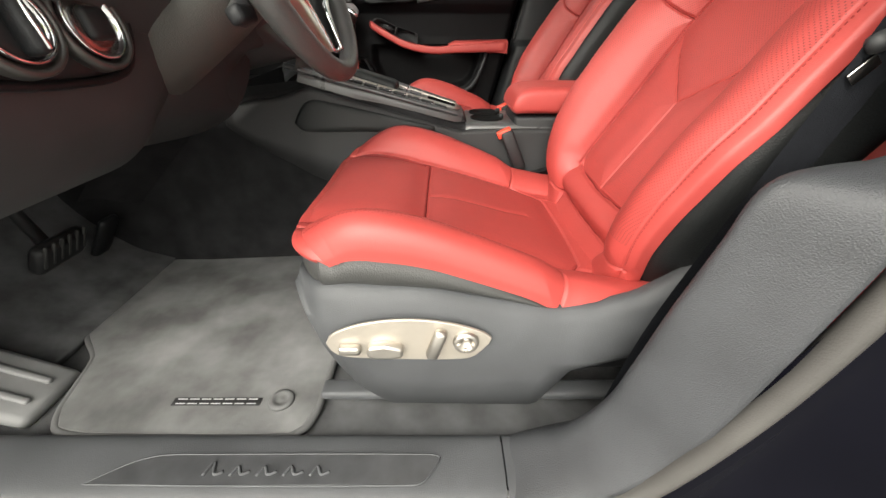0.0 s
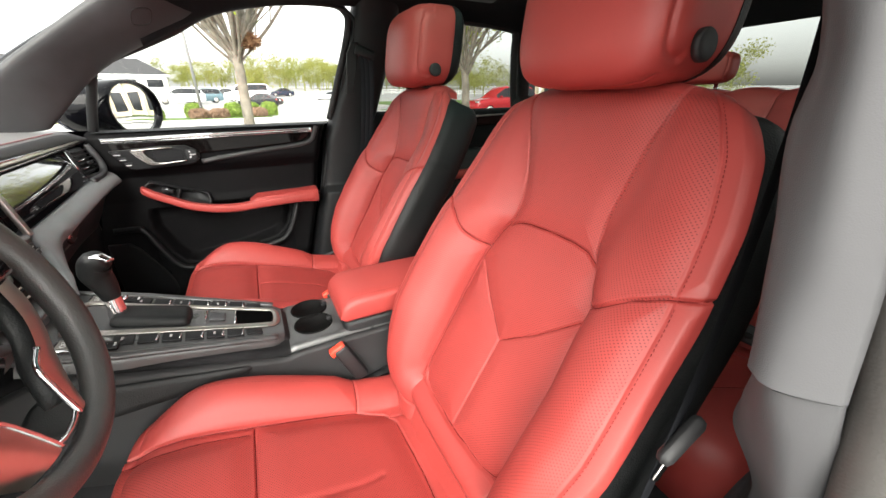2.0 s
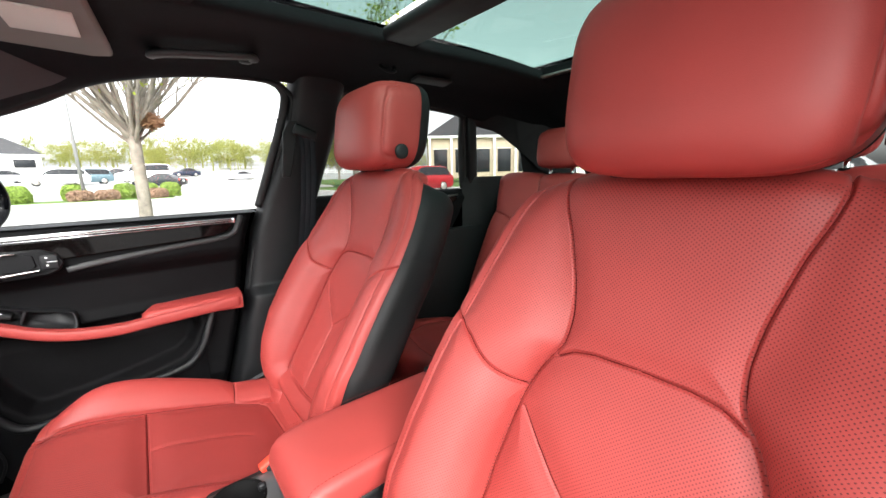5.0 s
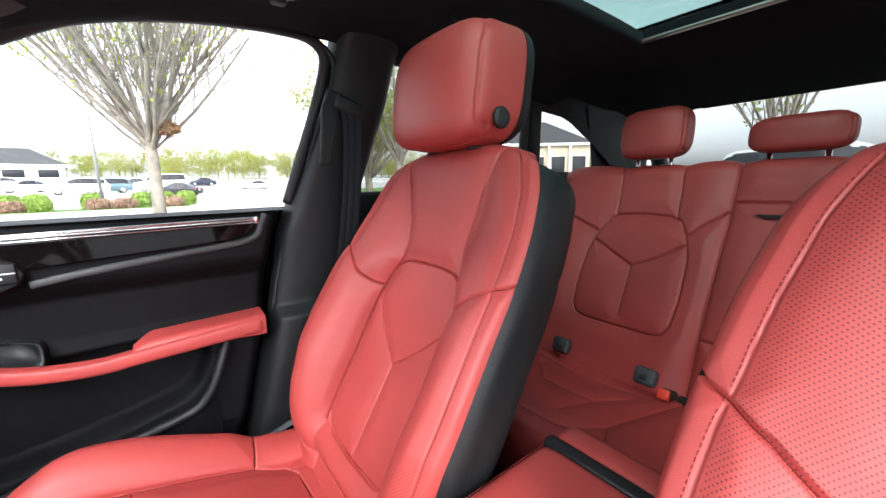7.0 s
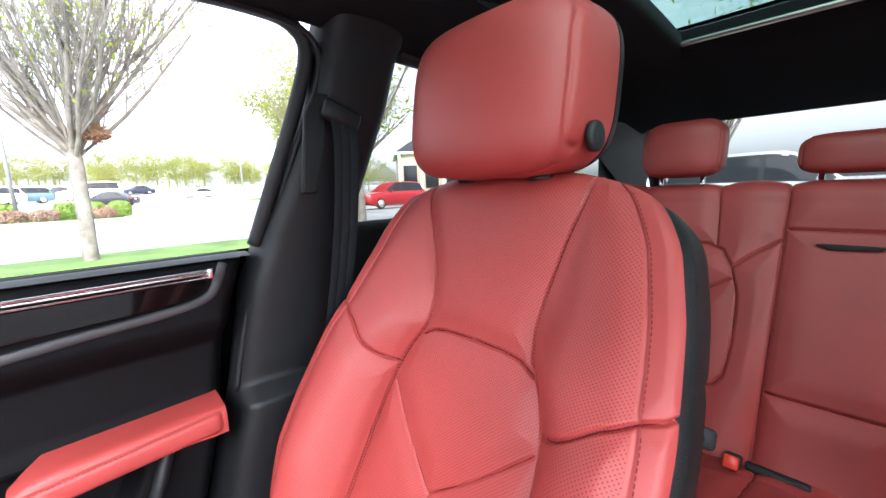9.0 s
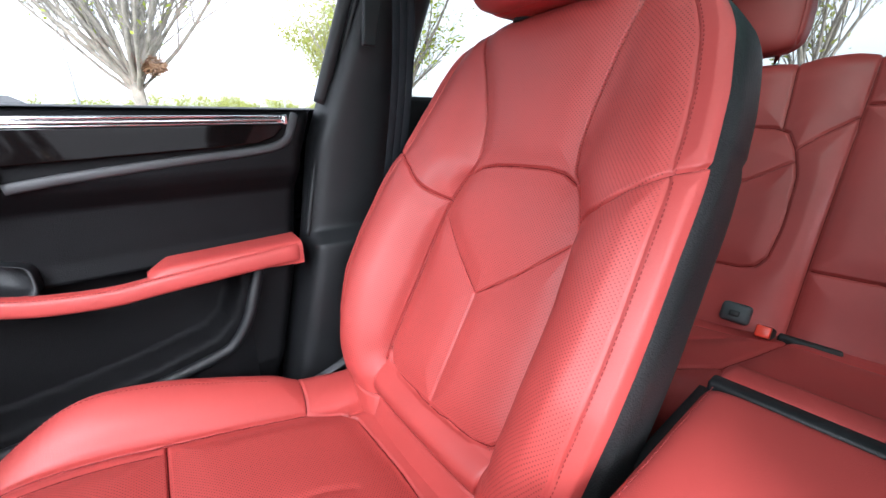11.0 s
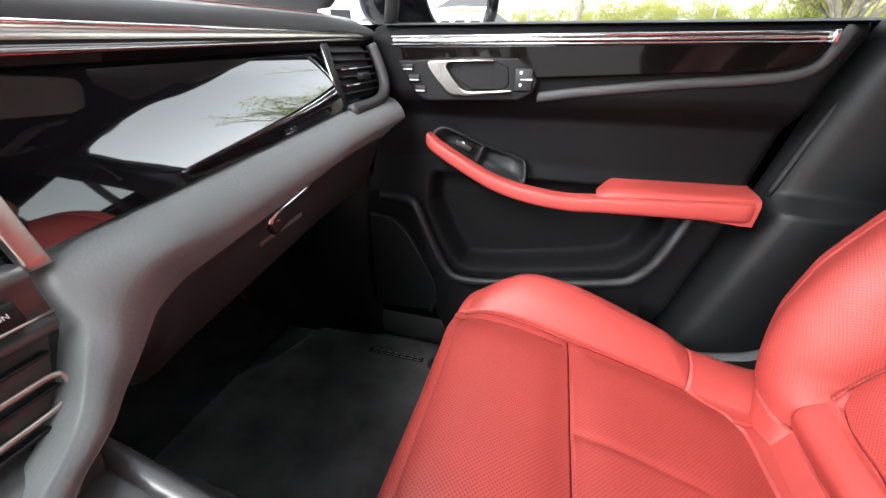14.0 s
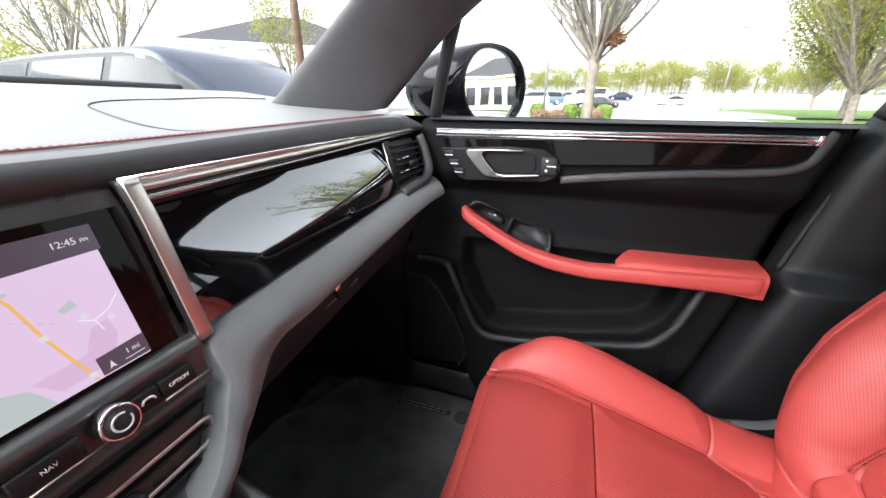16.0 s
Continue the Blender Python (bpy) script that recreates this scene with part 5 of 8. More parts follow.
    sw = part("window_switch", rbox("window_switch", (0.034, 0.024, 0.012), (-0.222, 0.739, 0.952), 0.003, (0, 22, 0)), PLASTIC, d, "black window switch")
    part("switch_line", rbox("switch_line", (0.006, 0.003, 0.002), (-0.222, 0.729, 0.9588), 0.0005, (0, 28, 0)), WHITEINK, sw)
    # outer skin, sill seal and glass
    part("door_skin", gridmesh("door_skin", [[(x, y, z) for x in np.linspace(-0.6, 0.42, 8)] for y, z in ((0.80, 1.15), (0.86, 1.08), (0.93, 0.9), (0.94, 0.65), (0.90, 0.4))]), BLACKPAINT, d)
    part("window_seal", rbox("window_seal", (0.70, 0.014, 0.016), (-0.02, 0.782, 1.143), 0.005), RUBBER, d)
    gz = [(-0.36, 0.775, 1.15), (0.35, 0.775, 1.15)], [(-0.30, 0.735, 1.31), (0.39, 0.735, 1.31)], [(-0.02, 0.68, 1.47), (0.42, 0.68, 1.47)], [(0.15, 0.66, 1.52), (0.42, 0.66, 1.52)]
    w = part("window_pane", gridmesh("window_pane", [spl(r, 6) for r in gz]), GLASS, d, "clear side window")
    w.visible_shadow = False
    part("quarter_bar", tube("quarter_bar", spl([(-0.367, 0.76, 1.15), (-0.335, 0.718, 1.235), (-0.292, 0.668, 1.335)], 12), 0.012, 10, squash=(1.0, 1.3)), RUBBER, d, "black upright between door window and quarter pane")
    part("window_seal", tube("window_seal", spl([(-0.292, 0.672, 1.33), (-0.09, 0.668, 1.418), (0.01, 0.665, 1.472), (0.12, 0.662, 1.502), (0.24, 0.662, 1.52), (0.37, 0.662, 1.525), (0.415, 0.664, 1.515), (0.436, 0.668, 1.485), (0.421, 0.69, 1.40), (0.388, 0.72, 1.29), (0.35, 0.76, 1.16)], 90), 0.0125, 10), RUBBER, d, "black window seal")
    part("seal_edge", tube("seal_edge", spl([(0.12, 0.653, 1.495), (0.24, 0.650, 1.512), (0.37, 0.650, 1.516), (0.428, 0.652, 1.506), (0.453, 0.656, 1.474), (0.44, 0.675, 1.40), (0.405, 0.71, 1.29), (0.37, 0.748, 1.16), (0.33, 0.755, 1.06), (0.29, 0.755, 0.9)], 80), 0.006, 8), PLASTIC, d)
    part("window_edge_trim", gridmesh("window_edge_trim", [[(x, 0.735, 1.1455), (x, 0.752, 1.1495), (x, 0.77, 1.1495), (x, 0.8, 1.14)] for x in (-0.37, 0, 0.335)], flip=True), PILLAR, d)
    return d


passenger_door()


def pillar_b_right():
    zz = [0.44, 0.62, 0.80, 0.885, 0.91, 1.0, 1.09, 1.16, 1.29, 1.40, 1.50, 1.545]
    fx = [0.17, 0.21, 0.258, 0.282, 0.288, 0.306, 0.324, 0.352, 0.40, 0.436, 0.45, 0.455]
    fy = [0.765, 0.765, 0.765, 0.765, 0.765, 0.765, 0.762, 0.758, 0.722, 0.69, 0.665, 0.64]
    iy = [0.70, 0.70, 0.70, 0.70, 0.735, 0.732, 0.725, 0.715, 0.682, 0.652, 0.622, 0.60]
    wd = [0.26, 0.24, 0.22, 0.2, 0.19, 0.185, 0.18, 0.175, 0.165, 0.16, 0.16, 0.17]
    rows = []
    for z, x, y, i, w in zip(zz, fx, fy, iy, wd):
        rows.append(spl([(x, y + 0.03, z), (x + 0.002, y, z), (x + 0.016, i + 0.008, z), (x + 0.04, i, z), (x + w * 0.6, i - 0.004, z), (x + w - 0.02, i + 0.004, z), (x + w, i + 0.03, z), (x + w, y + 0.04, z)], 32))
    A = np.array(rows)
    dense = np.stack([np.stack([np.interp(np.linspace(0, 11, 110), np.arange(12), A[:, k, c]) for c in range(3)], 1) for k in range(32)], 1)
    return tagged(part("pillar_centre_right", gridmesh("pillar_centre_right", dense, flip=False), PLASTIC), "black plastic centre pillar trim", "pillar trim", kind="structure")


pillar_b_right()


def seat_belt(s, at, label):
    b = thing("seat_belt", at, label, "seat belt", "seat belts")
    x, y, z = at
    part("anchor_cover", rbox("anchor_cover", (0.07, 0.02, 0.035), (x, y, z), 0.008, (0, 20, 0)), PLASTIC, b, "black belt anchor cover")
    part("slide_cover", prism("slide_cover", [(x - 0.075, z - 0.13), (x - 0.06, z + 0.0), (x - 0.04, z + 0.035), (x - 0.015, z + 0.035), (x - 0.03, z - 0.05), (x - 0.05, z - 0.13)], "y", y + 0.012, y + 0.022, 0.003), PLASTIC, b)
    for k in range(3):
        off = (k - 1) * 0.016
        rows = []
        for px, py, pz, w in ((x - 0.004, y - s * 0.004, z + 0.01, 0.014), (x + 0.002, y - s * 0.008, z - 0.04, 0.0155), (x - 0.008, y - s * 0.0, z - 0.2, 0.0155), (x - 0.03, y + s * 0.03, z - 0.42, 0.0155), (x - 0.06, y + s * 0.04, z - 0.72, 0.0155)):
            rows.append([(px + off - w / 2, py + s * 0.001, pz), (px + off, py - s * 0.0012, pz), (px + off + w / 2, py + s * 0.001, pz)])
        A = np.stack([spl(np.array(rows)[:, c], 40) for c in range(3)], 1)
        part("webbing", gridmesh("webbing", A, flip=s > 0), BELT, b, "black ribbed belt webbing")
    return b


seat_belt(1, (0.475, 0.635, 1.378), "black front passenger seat belt on the centre pillar")


# driver belt, hanging from the left pillar past the seat edge
db = thing("seat_belt", (0.42, -0.66, 1.3), "black driver seat belt with tongue beside the seat", "seat belt", "seat belts")
path = spl([(0.395, -0.648, 1.36), (0.388, -0.658, 1.25), (0.381, -0.66, 1.13), (0.371, -0.66, 1.05), (0.343, -0.661, 0.93), (0.31, -0.664, 0.83), (0.255, -0.67, 0.66), (0.22, -0.68, 0.5)], 60)
A = np.array([[(x + o, y - 0.003 + o * 0.25 + 0.0008 * math.cos(o * 900), z - o * 0.3) for o in np.linspace(-0.023, 0.023, 13)] for x, y, z in path])
part("webbing", gridmesh("webbing", A), BELT, db, "black ribbed belt webbing")
part("anchor_cover", rbox("anchor_cover", (0.07, 0.034, 0.10), (0.41, -0.622, 1.36), 0.016, (0, 12, 0), 4), RUBBER, db, "black belt anchor cover")
tg = part("belt_tongue", rbox("belt_tongue", (0.016, 0.014, 0.056), (0.346, -0.672, 0.95), 0.007, (0, 62, 0)), RUBBER, db, "black belt tongue grip")
part("tongue_plate", rbox("tongue_plate", (0.011, 0.003, 0.022), (0.329, -0.671, 0.922), 0.001, (0, 40, 0)), PULLMETAL, tg, "chrome tongue plate")


def rear_side(s):
    """Rear door, quarter panel and their windows on one side."""
    tag = "right" if s > 0 else "left"
    d = thing("rear_door", (0.8, s * 0.75, 0.45), "closed black rear door with gloss trim and red armrest", "car door", "rear doors")
    rows = []
    for z, y in ((0.44, 0.73), (0.66, 0.73), (0.80, 0.735), (0.86, 0.75), (1.0, 0.752), (1.06, 0.735), (1.14, 0.73), (1.165, 0.735), (1.178, 0.75), (1.18, 0.80)):
        x1 = np.interp(z, [0.44, 0.7, 0.95, 1.18], [0.98, 0.98, 1.12, 1.23])
        rows.append([(x, s * y, z) for x in np.linspace(0.44, x1, 20)])
    part("door_panel", gridmesh("door_panel", rows, flip=s > 0), DOORBLACK, d)
    part("gloss_trim", prism("gloss_trim", [(0.62, 1.135), (1.15, 1.15), (1.16, 1.135), (1.1, 1.112), (0.62, 1.095)], "y", s * 0.722, s * 0.732, 0.002), DOORGLOSS, d)
    part("bright_line", tube("bright_line", [(0.62, s * 0.72, 1.14), (1.16, s * 0.72, 1.155)], 0.003, 8), SATIN, d)
    part("armrest_pad", rbox("armrest_pad", (0.34, 0.07, 0.04), (0.84, s * 0.715, 0.90), 0.014, (0, -3, 0)), LEATHER, d, "red leather armrest")
    part("door_skin", gridmesh("door_skin", [[(x, s * y, z) for x in np.linspace(0.42, 1.3, 8)] for y, z in ((0.80, 1.17), (0.86, 1.1), (0.93, 0.9), (0.94, 0.65), (0.90, 0.4))]), BLACKPAINT, d)
    gl = [[(0.50, 0.765, 1.17), (1.215, 0.765, 1.18)], [(0.54, 0.725, 1.32), (1.18, 0.725, 1.32)], [(0.60, 0.665, 1.505), (1.14, 0.665, 1.49)]]
    w = part("window_pane", gridmesh("window_pane", [spl([(x, s * y, z) for x, y, z in r], 6) for r in gl]), TINTED, d, "tinted rear side window")
    part("window_seal", tube("window_seal", spl([(1.225, s * 0.755, 1.18), (1.2, s * 0.735, 1.25), (1.165, s * 0.695, 1.40), (1.15, s * 0.672, 1.475), (1.12, s * 0.66, 1.49), (0.9, s * 0.655, 1.505), (0.62, s * 0.655, 1.512)], 60), 0.016, 10), RUBBER, d)
    part("window_bar", rbox("window_bar", (0.055, 0.05, 0.36), (1.23, s * 0.715, 1.33), 0.012, (s * 12, -13, 0)), PLASTIC, d)
    # quarter panel round the small window
    q = thing("quarter_panel", (1.5, s * 0.68, 0.9), "black rear quarter trim with a small side window", "side panel", kind="structure")
    part("quarter_trim", gridmesh("quarter_trim", [[(x, s * np.interp(x, [1.2, 1.3, 1.8], [0.735, 0.69, 0.62]), z) for x in np.linspace(1.2, 1.85, 12)] for z in (0.44, 0.7, 1.0, 1.2, 1.232)], flip=s > 0), PLASTIC, q)
    top = [[(x, s * np.interp(x, [1.2, 1.3, 1.8], [0.70, 0.64, 0.60]) - s * 0.02, np.interp(x, [1.2, 1.3, 1.45, 1.6, 1.85], [1.45, 1.42, 1.34, 1.25, 1.23])) for x in np.linspace(1.2, 1.85, 16)], [(x, s * np.interp(x, [1.2, 1.3, 1.85], [0.64, 0.60, 0.54]), np.interp(x, [1.2, 1.5, 1.85], [1.5, 1.46, 1.40])) for x in np.linspace(1.2, 1.85, 16)]]
    part("quarter_trim_upper", gridmesh("quarter_trim_upper", top, flip=s > 0), PLASTIC, q)
    part("rear_pillar", gridmesh("rear_pillar", [[(x, s * (0.64 - (z - 1.2) * 0.25 - (x - 1.5) * 0.1), z) for x in np.linspace(1.50 + (z - 1.24) * -0.5, 1.9 - (z - 1.24) * 0.7, 10)] for z in (1.2, 1.3, 1.4, 1.46)], flip=s > 0), PLASTIC, q)
    w = part("quarter_pane", gridmesh("quarter_pane", [[(1.24, s * 0.73, 1.22), (1.7, s * 0.68, 1.22)], [(1.22, s * 0.665, 1.46), (1.7, s * 0.62, 1.42)]]), TINTED, q)
    part("quarter_skin", gridmesh("quarter_skin", [[(x, s * y, z) for x in np.linspace(1.28, 2.3, 8)] for y, z in ((0.78, 1.2), (0.86, 1.1), (0.94, 0.9), (0.94, 0.65), (0.88, 0.35))]), BLACKPAINT, q)
    return d


rear_side(1)
rear_side(-1)


# tailgate and load space
tg = thing("tailgate", (2.0, 0, 1.0), "black tailgate with a wide tinted rear window", "tailgate", kind="structure")
w = part("rear_window", gridmesh("rear_window", [[(2.2, -0.58, 1.12), (2.2, 0.58, 1.12)], [(1.80, -0.52, 1.48), (1.80, 0.52, 1.48)]]), TINTED, tg, "tinted rear window")
part("tailgate_frame", tube("tailgate_frame", spl([(2.2, -0.6, 1.1), (1.95, -0.58, 1.36), (1.80, -0.5, 1.475), (1.78, 0, 1.49), (1.80, 0.5, 1.475), (1.95, 0.58, 1.36), (2.2, 0.6, 1.1)], 60), 0.035, 10), DARKCLOTH, tg)
part("tailgate_panel", rbox("tailgate_panel", (0.08, 1.3, 0.7), (2.22, 0, 0.78), 0.02), PLASTIC, tg)
part("tailgate_skin", rbox("tailgate_skin", (0.05, 1.5, 0.72), (2.3, 0, 0.75), 0.02), BLACKPAINT, tg)
tagged(part("parcel_shelf", rbox("parcel_shelf", (0.75, 1.2, 0.02), (1.8, 0, 1.12), 0.006), CARPET), "dark load cover behind the rear seat", "load cover", kind="structure")


# windscreen and bonnet
w = tagged(part("windscreen", gridmesh("windscreen", [[(x - 0.08 * (1 - (y / 0.62) ** 2), y, z) for y in np.linspace(-0.66, 0.66, 12)] for x, z in ((-1.0, 1.10), (-0.6, 1.29), (-0.22, 1.48))]), GLASS), "clear laminated windscreen", "windscreen", kind="structure")
w.visible_shadow = False
tagged(part("bonnet", gridmesh("bonnet", [[(x, y, z - 0.09 * (y / 0.85) ** 2) for y in np.linspace(-0.85, 0.85, 16)] for x, z in ((-1.02, 1.10), (-1.3, 1.08), (-1.7, 1.0), (-1.98, 0.88), (-2.05, 0.6))]), BLACKPAINT), "glossy black bonnet", "bonnet", kind="structure")
for s in (1, -1):
    tagged(part("front_wing", gridmesh("front_wing", [[(x, s * y, z) for x in np.linspace(-2.0, -0.58 if s > 0 else -0.95, 8)] for y, z in ((0.80, 1.02), (0.92, 0.9), (0.95, 0.65), (0.9, 0.3))]), BLACKPAINT), "glossy black front wing", "wing", kind="structure")


# ---- dashboard ----
def dashboard():
    d = thing("dashboard", (-0.5, 0, 0.95), "black leather dashboard with gloss panel and metal trim", "dashboard")

    def section(y):
        k = np.interp(abs(y), [0.16, 0.6], [0, 1])
        zb = 1.0 + 0.037 * k
        zr = 0.93 + 0.05 * k
        end = np.clip((abs(y) - 0.66) / 0.05, 0, 1) * 0.02
        q = np.clip((0.235 - abs(y)) / 0.06, 0, 1)
        q = q * q * (3 - 2 * q)
        mix = lambda a, b: (a[0] + (b[0] - a[0]) * q, a[1] + (b[1] - a[1]) * q)
        return [(-1.02, 1.185), (-0.86, 1.197), (-0.72, 1.184), (-0.58, 1.168), (-0.47, 1.1525 + 0.008 * k), (-0.42, 1.1445 + 0.010 * k), (-0.4, 1.137 + 0.009 * k), (-0.392 + end, 1.126 + 0.006 * k), (-0.402, 1.117), (-0.42, 1.10), (-0.42, 1.03), (-0.385, zb - 0.004), (-0.36, zb - 0.002), (-0.345, zb - 0.007), (-0.333, zb - 0.019), (-0.327, zb - 0.035), (-0.332, (zb + zr) / 2 - 0.012), mix((-0.354, zr + 0.001), (-0.3315, zr + 0.004)), mix((-0.381, zr - 0.026), (-0.336, zr - 0.008)), mix((-0.404, zr - 0.075), (-0.40, zr - 0.03)), (-0.44, zr - 0.13), (-0.58, zr - 0.19), (-0.8, zr - 0.2)]

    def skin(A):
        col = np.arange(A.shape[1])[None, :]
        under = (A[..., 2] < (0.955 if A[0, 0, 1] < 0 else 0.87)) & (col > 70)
        # Index 1 is the sky-facing top, painted paler as if lit.
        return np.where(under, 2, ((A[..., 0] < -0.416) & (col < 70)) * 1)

    ys = np.concatenate([np.linspace(0.165, 0.70, 26), [0.708]])
    A = np.array([spl([(x, y, z) for x, z in section(y)[:12]], 60) for y in ys])
    part("dash_body", gridmesh("dash_body", A, flip=True, index=skin(A)), [KNEE, DASHTOPLIT, KNEE], d, "black grained leather dash body on the passenger side")
    # padded roll under the fascia, turning down into the cheek beside the stack
    ctl = [[(x, y, z) for x, z in section(y)[11:]] for y in (0.708, 0.70, 0.64, 0.55, 0.46, 0.37, 0.31, 0.27)]
    turn = (
        ((-0.3575, 0.22, 1.003), (-0.3425, 0.234, 0.9535), 0.024, 0.0), ((-0.355, 0.188, 1.0), (-0.338, 0.214, 0.9475), 0.019, 0.25),
        ((-0.3505, 0.168, 0.992), (-0.332, 0.199, 0.9395), 0.014, 0.5), ((-0.342, 0.1645, 0.975), (-0.327, 0.186, 0.931), 0.010, 0.75),
        ((-0.334, 0.164, 0.957), (-0.3205, 0.168, 0.9195), 0.007, 1.0), ((-0.328, 0.154, 0.944), (-0.3155, 0.154, 0.9125), 0.006, 1.0),
        ((-0.317, 0.137, 0.925), (-0.307, 0.138, 0.905), 0.005, 1.0), ((-0.309, 0.121, 0.914), (-0.302, 0.124, 0.9), 0.004, 1.0), ((-0.302, 0.104, 0.907), (-0.298, 0.112, 0.897), 0.003, 1.0), ((-0.294, 0.078, 0.894), (-0.29, 0.092, 0.886), 0.002, 1.0))
    for i, o, b, k in turn:
        i, o, n = np.array(i), np.array(o), np.array((1.0, 0.15 * k, 0.15))
        row = [i + (-0.025, 0, -0.003), i, i * 0.84 + o * 0.16 + n * b * 0.55, i * 0.66 + o * 0.34 + n * b * 0.88, i * 0.45 + o * 0.55 + n * b, i * 0.22 + o * 0.78 + n * b * 0.72, o + n * b * 0.1]
        for (x0, z0), (x1, z1) in zip(((-0.026, -0.041), (-0.053, -0.09), (-0.108, -0.155), (-0.238, -0.205), (-0.458, -0.215)), ((-0.014, -0.009), (-0.055, -0.03), (-0.09, -0.035), (-0.12, -0.05), (-0.14, -0.065))):
            row.append(o + (x0 + (x1 - x0) * k, 0.01 * k, z0 + (z1 - z0) * k))
        ctl.append([tuple(p) for p in row])
    ctl = np.array(ctl)
    ctl = np.stack([spl(ctl[:, c], 110) for c in range(ctl.shape[1])], 1)
    U = np.linspace(0, ctl.shape[1] - 1, 78)
    A = []
    for row in ctl:
        cum = np.r_[0, np.cumsum(np.linalg.norm(np.diff(row, axis=0), axis=1))]
        fine = spl(row, 400)
        A.append(np.stack([np.interp(np.interp(U, np.arange(len(cum)), cum), np.linspace(0, cum[-1], 400), fine[:, a]) for a in range(3)], 1))
    A = np.array(A)
    # Shade put into the colour: darker below the roll, darkest on the underside.
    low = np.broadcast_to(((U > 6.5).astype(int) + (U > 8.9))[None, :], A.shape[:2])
    part("dash_roll", gridmesh("dash_roll", A, flip=False, index=low[:-1, :-1]), [DASHHIDE, GLOVESHADE, PLASTIC], d, "dark grey leather roll and cheek under the fascia, shade painted into its lower part")
    ys = np.linspace(-0.708, -0.165, 26)
    A = np.array([spl([(x, y, z) for x, z in section(y)], 110) for y in ys])
    part("dash_body", gridmesh("dash_body", A, flip=True, index=skin(A)), [KNEE, DASHTOPLIT, KNEE], d, "black grained leather dash body on the driver side")
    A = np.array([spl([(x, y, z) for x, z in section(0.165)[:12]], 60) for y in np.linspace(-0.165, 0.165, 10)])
    part("dash_top", gridmesh("dash_top", A, flip=True, index=skin(A)[:-1, :-1]), [KNEE, DASHTOPLIT, KNEE], d)
    seam = [(-0.418, y, 1.1452 + 0.010 * np.interp(abs(y), [0.16, 0.6], [0, 1])) for y in np.linspace(-0.65, 0.66, 120)]
    thread = mat("dash_thread", (0.24, 0.07, 0.075), 0.7)
    stitches("stitching", np.array(seam) + (-0.004, 0, 0.0004), np.tile((0.1, 0, 1.0), (120, 1)), d, thread, 0.0055, 0.0034)
    part("seam_line", tube("seam_line", np.array(seam)[::4], 0.0009, 6), thread, d, "thin red sewn seam")
    lid = [(x, y, float(np.interp(-x, [0.418, 0.47, 0.58, 0.72, 0.86], [1.146, 1.1545, 1.1685, 1.1845, 1.1975])) + 0.003 * (y > 0.4)) for x, y in ((-0.655, 0.6), (-0.66, 0.5), (-0.655, 0.40), (-0.634, 0.3232), (-0.612, 0.2887), (-0.585, 0.268), (-0.5558, 0.2571), (-0.4995, 0.2437), (-0.4556, 0.2407), (-0.4323, 0.2533), (-0.4295, 0.2946), (-0.435, 0.36))]
    part("airbag_seam", tube("airbag_seam", spl(lid, 80), 0.0011, 6), RUBBER, d)
    part("cowl_strip", tube("cowl_strip", [(-0.87, y, 1.2) for y in np.linspace(-0.6, 0.6, 12)], 0.007, 8), RUBBER, d, "black strip along the windscreen base")

    for s in (1, -1):
        # gloss fascia
        y0, y1 = (0.172, 0.552) if s > 0 else (0.30, 0.56)
        rows = []
        for u in np.linspace(0, 1, 14):
            row = []
            for y in np.linspace(y0, y1, 40):
                k = (y - 0.16) / 0.44
                lo, hi = 1.001 + 0.037 * k, 1.098 + 0.012 * k
                v = (y - y0) / (y1 - y0)
                row.append((-0.357 - 0.021 * u - 0.017 * u * u + 0.002 * math.sin(math.pi * v) * math.sin(math.pi * (0.15 + 0.7 * u)), s * y, lo + (hi - lo) * u))
            rows.append(row)
        part("gloss_fascia", gridmesh("gloss_fascia", rows, flip=s < 0), GLOSS, d, "piano black dash fascia reflecting the surroundings")
        # metal bar above the fascia, a black channel and a mirror-bright strip below it
        for nm, u0, u1, out, stuff, words in (("metal_strip", 0.5, 1.0, 0.0025, SATIN, "satin metal bar"), ("strip_channel", 0.0, 1.0, -0.004, RUBBER, "black channel"), ("lower_strip", 0.04, 0.34, -0.001, PULLMETAL, "bright strip reflecting the seats")):
            rows = []
            for u in np.linspace(u0, u1, 7):
                row = []
                bulge = math.sin((u - u0) / (u1 - u0) * math.pi)
                for y in np.linspace(0.160, 0.705, 30):
                    k = (y - 0.16) / 0.5
                    lo, hi = 1.103 + 0.018 * k, 1.1215 + 0.01 * k
                    row.append((-0.384 - 0.008 * u + 0.0015 * bulge + out, s * y, lo + (hi - lo) * u))
                rows.append(row)
            part(nm, gridmesh(nm, rows, flip=s < 0), stuff, d, words)
        part("bright_line", tube("bright_line", [(-0.387, s * 0.160, 1.1225), (-0.387, s * 0.705, 1.1325)], 0.0016, 8), CHROME, d)
        # side vent
        v = part("air_vent", rbox("air_vent", (0.02, 0.125, 0.075), (-0.387, s * 0.625, 1.076), 0.008, (0, -14, 0)), RUBBER, d, "black side air vent")
        for k in range(6):
            part("slat", rbox("slat", (0.014, 0.108, 0.0028), (-0.369 - k * 0.0027, s * 0.63, 1.051 + k * 0.0108), 0.001, (0, -8, 0)), PLASTIC, v)
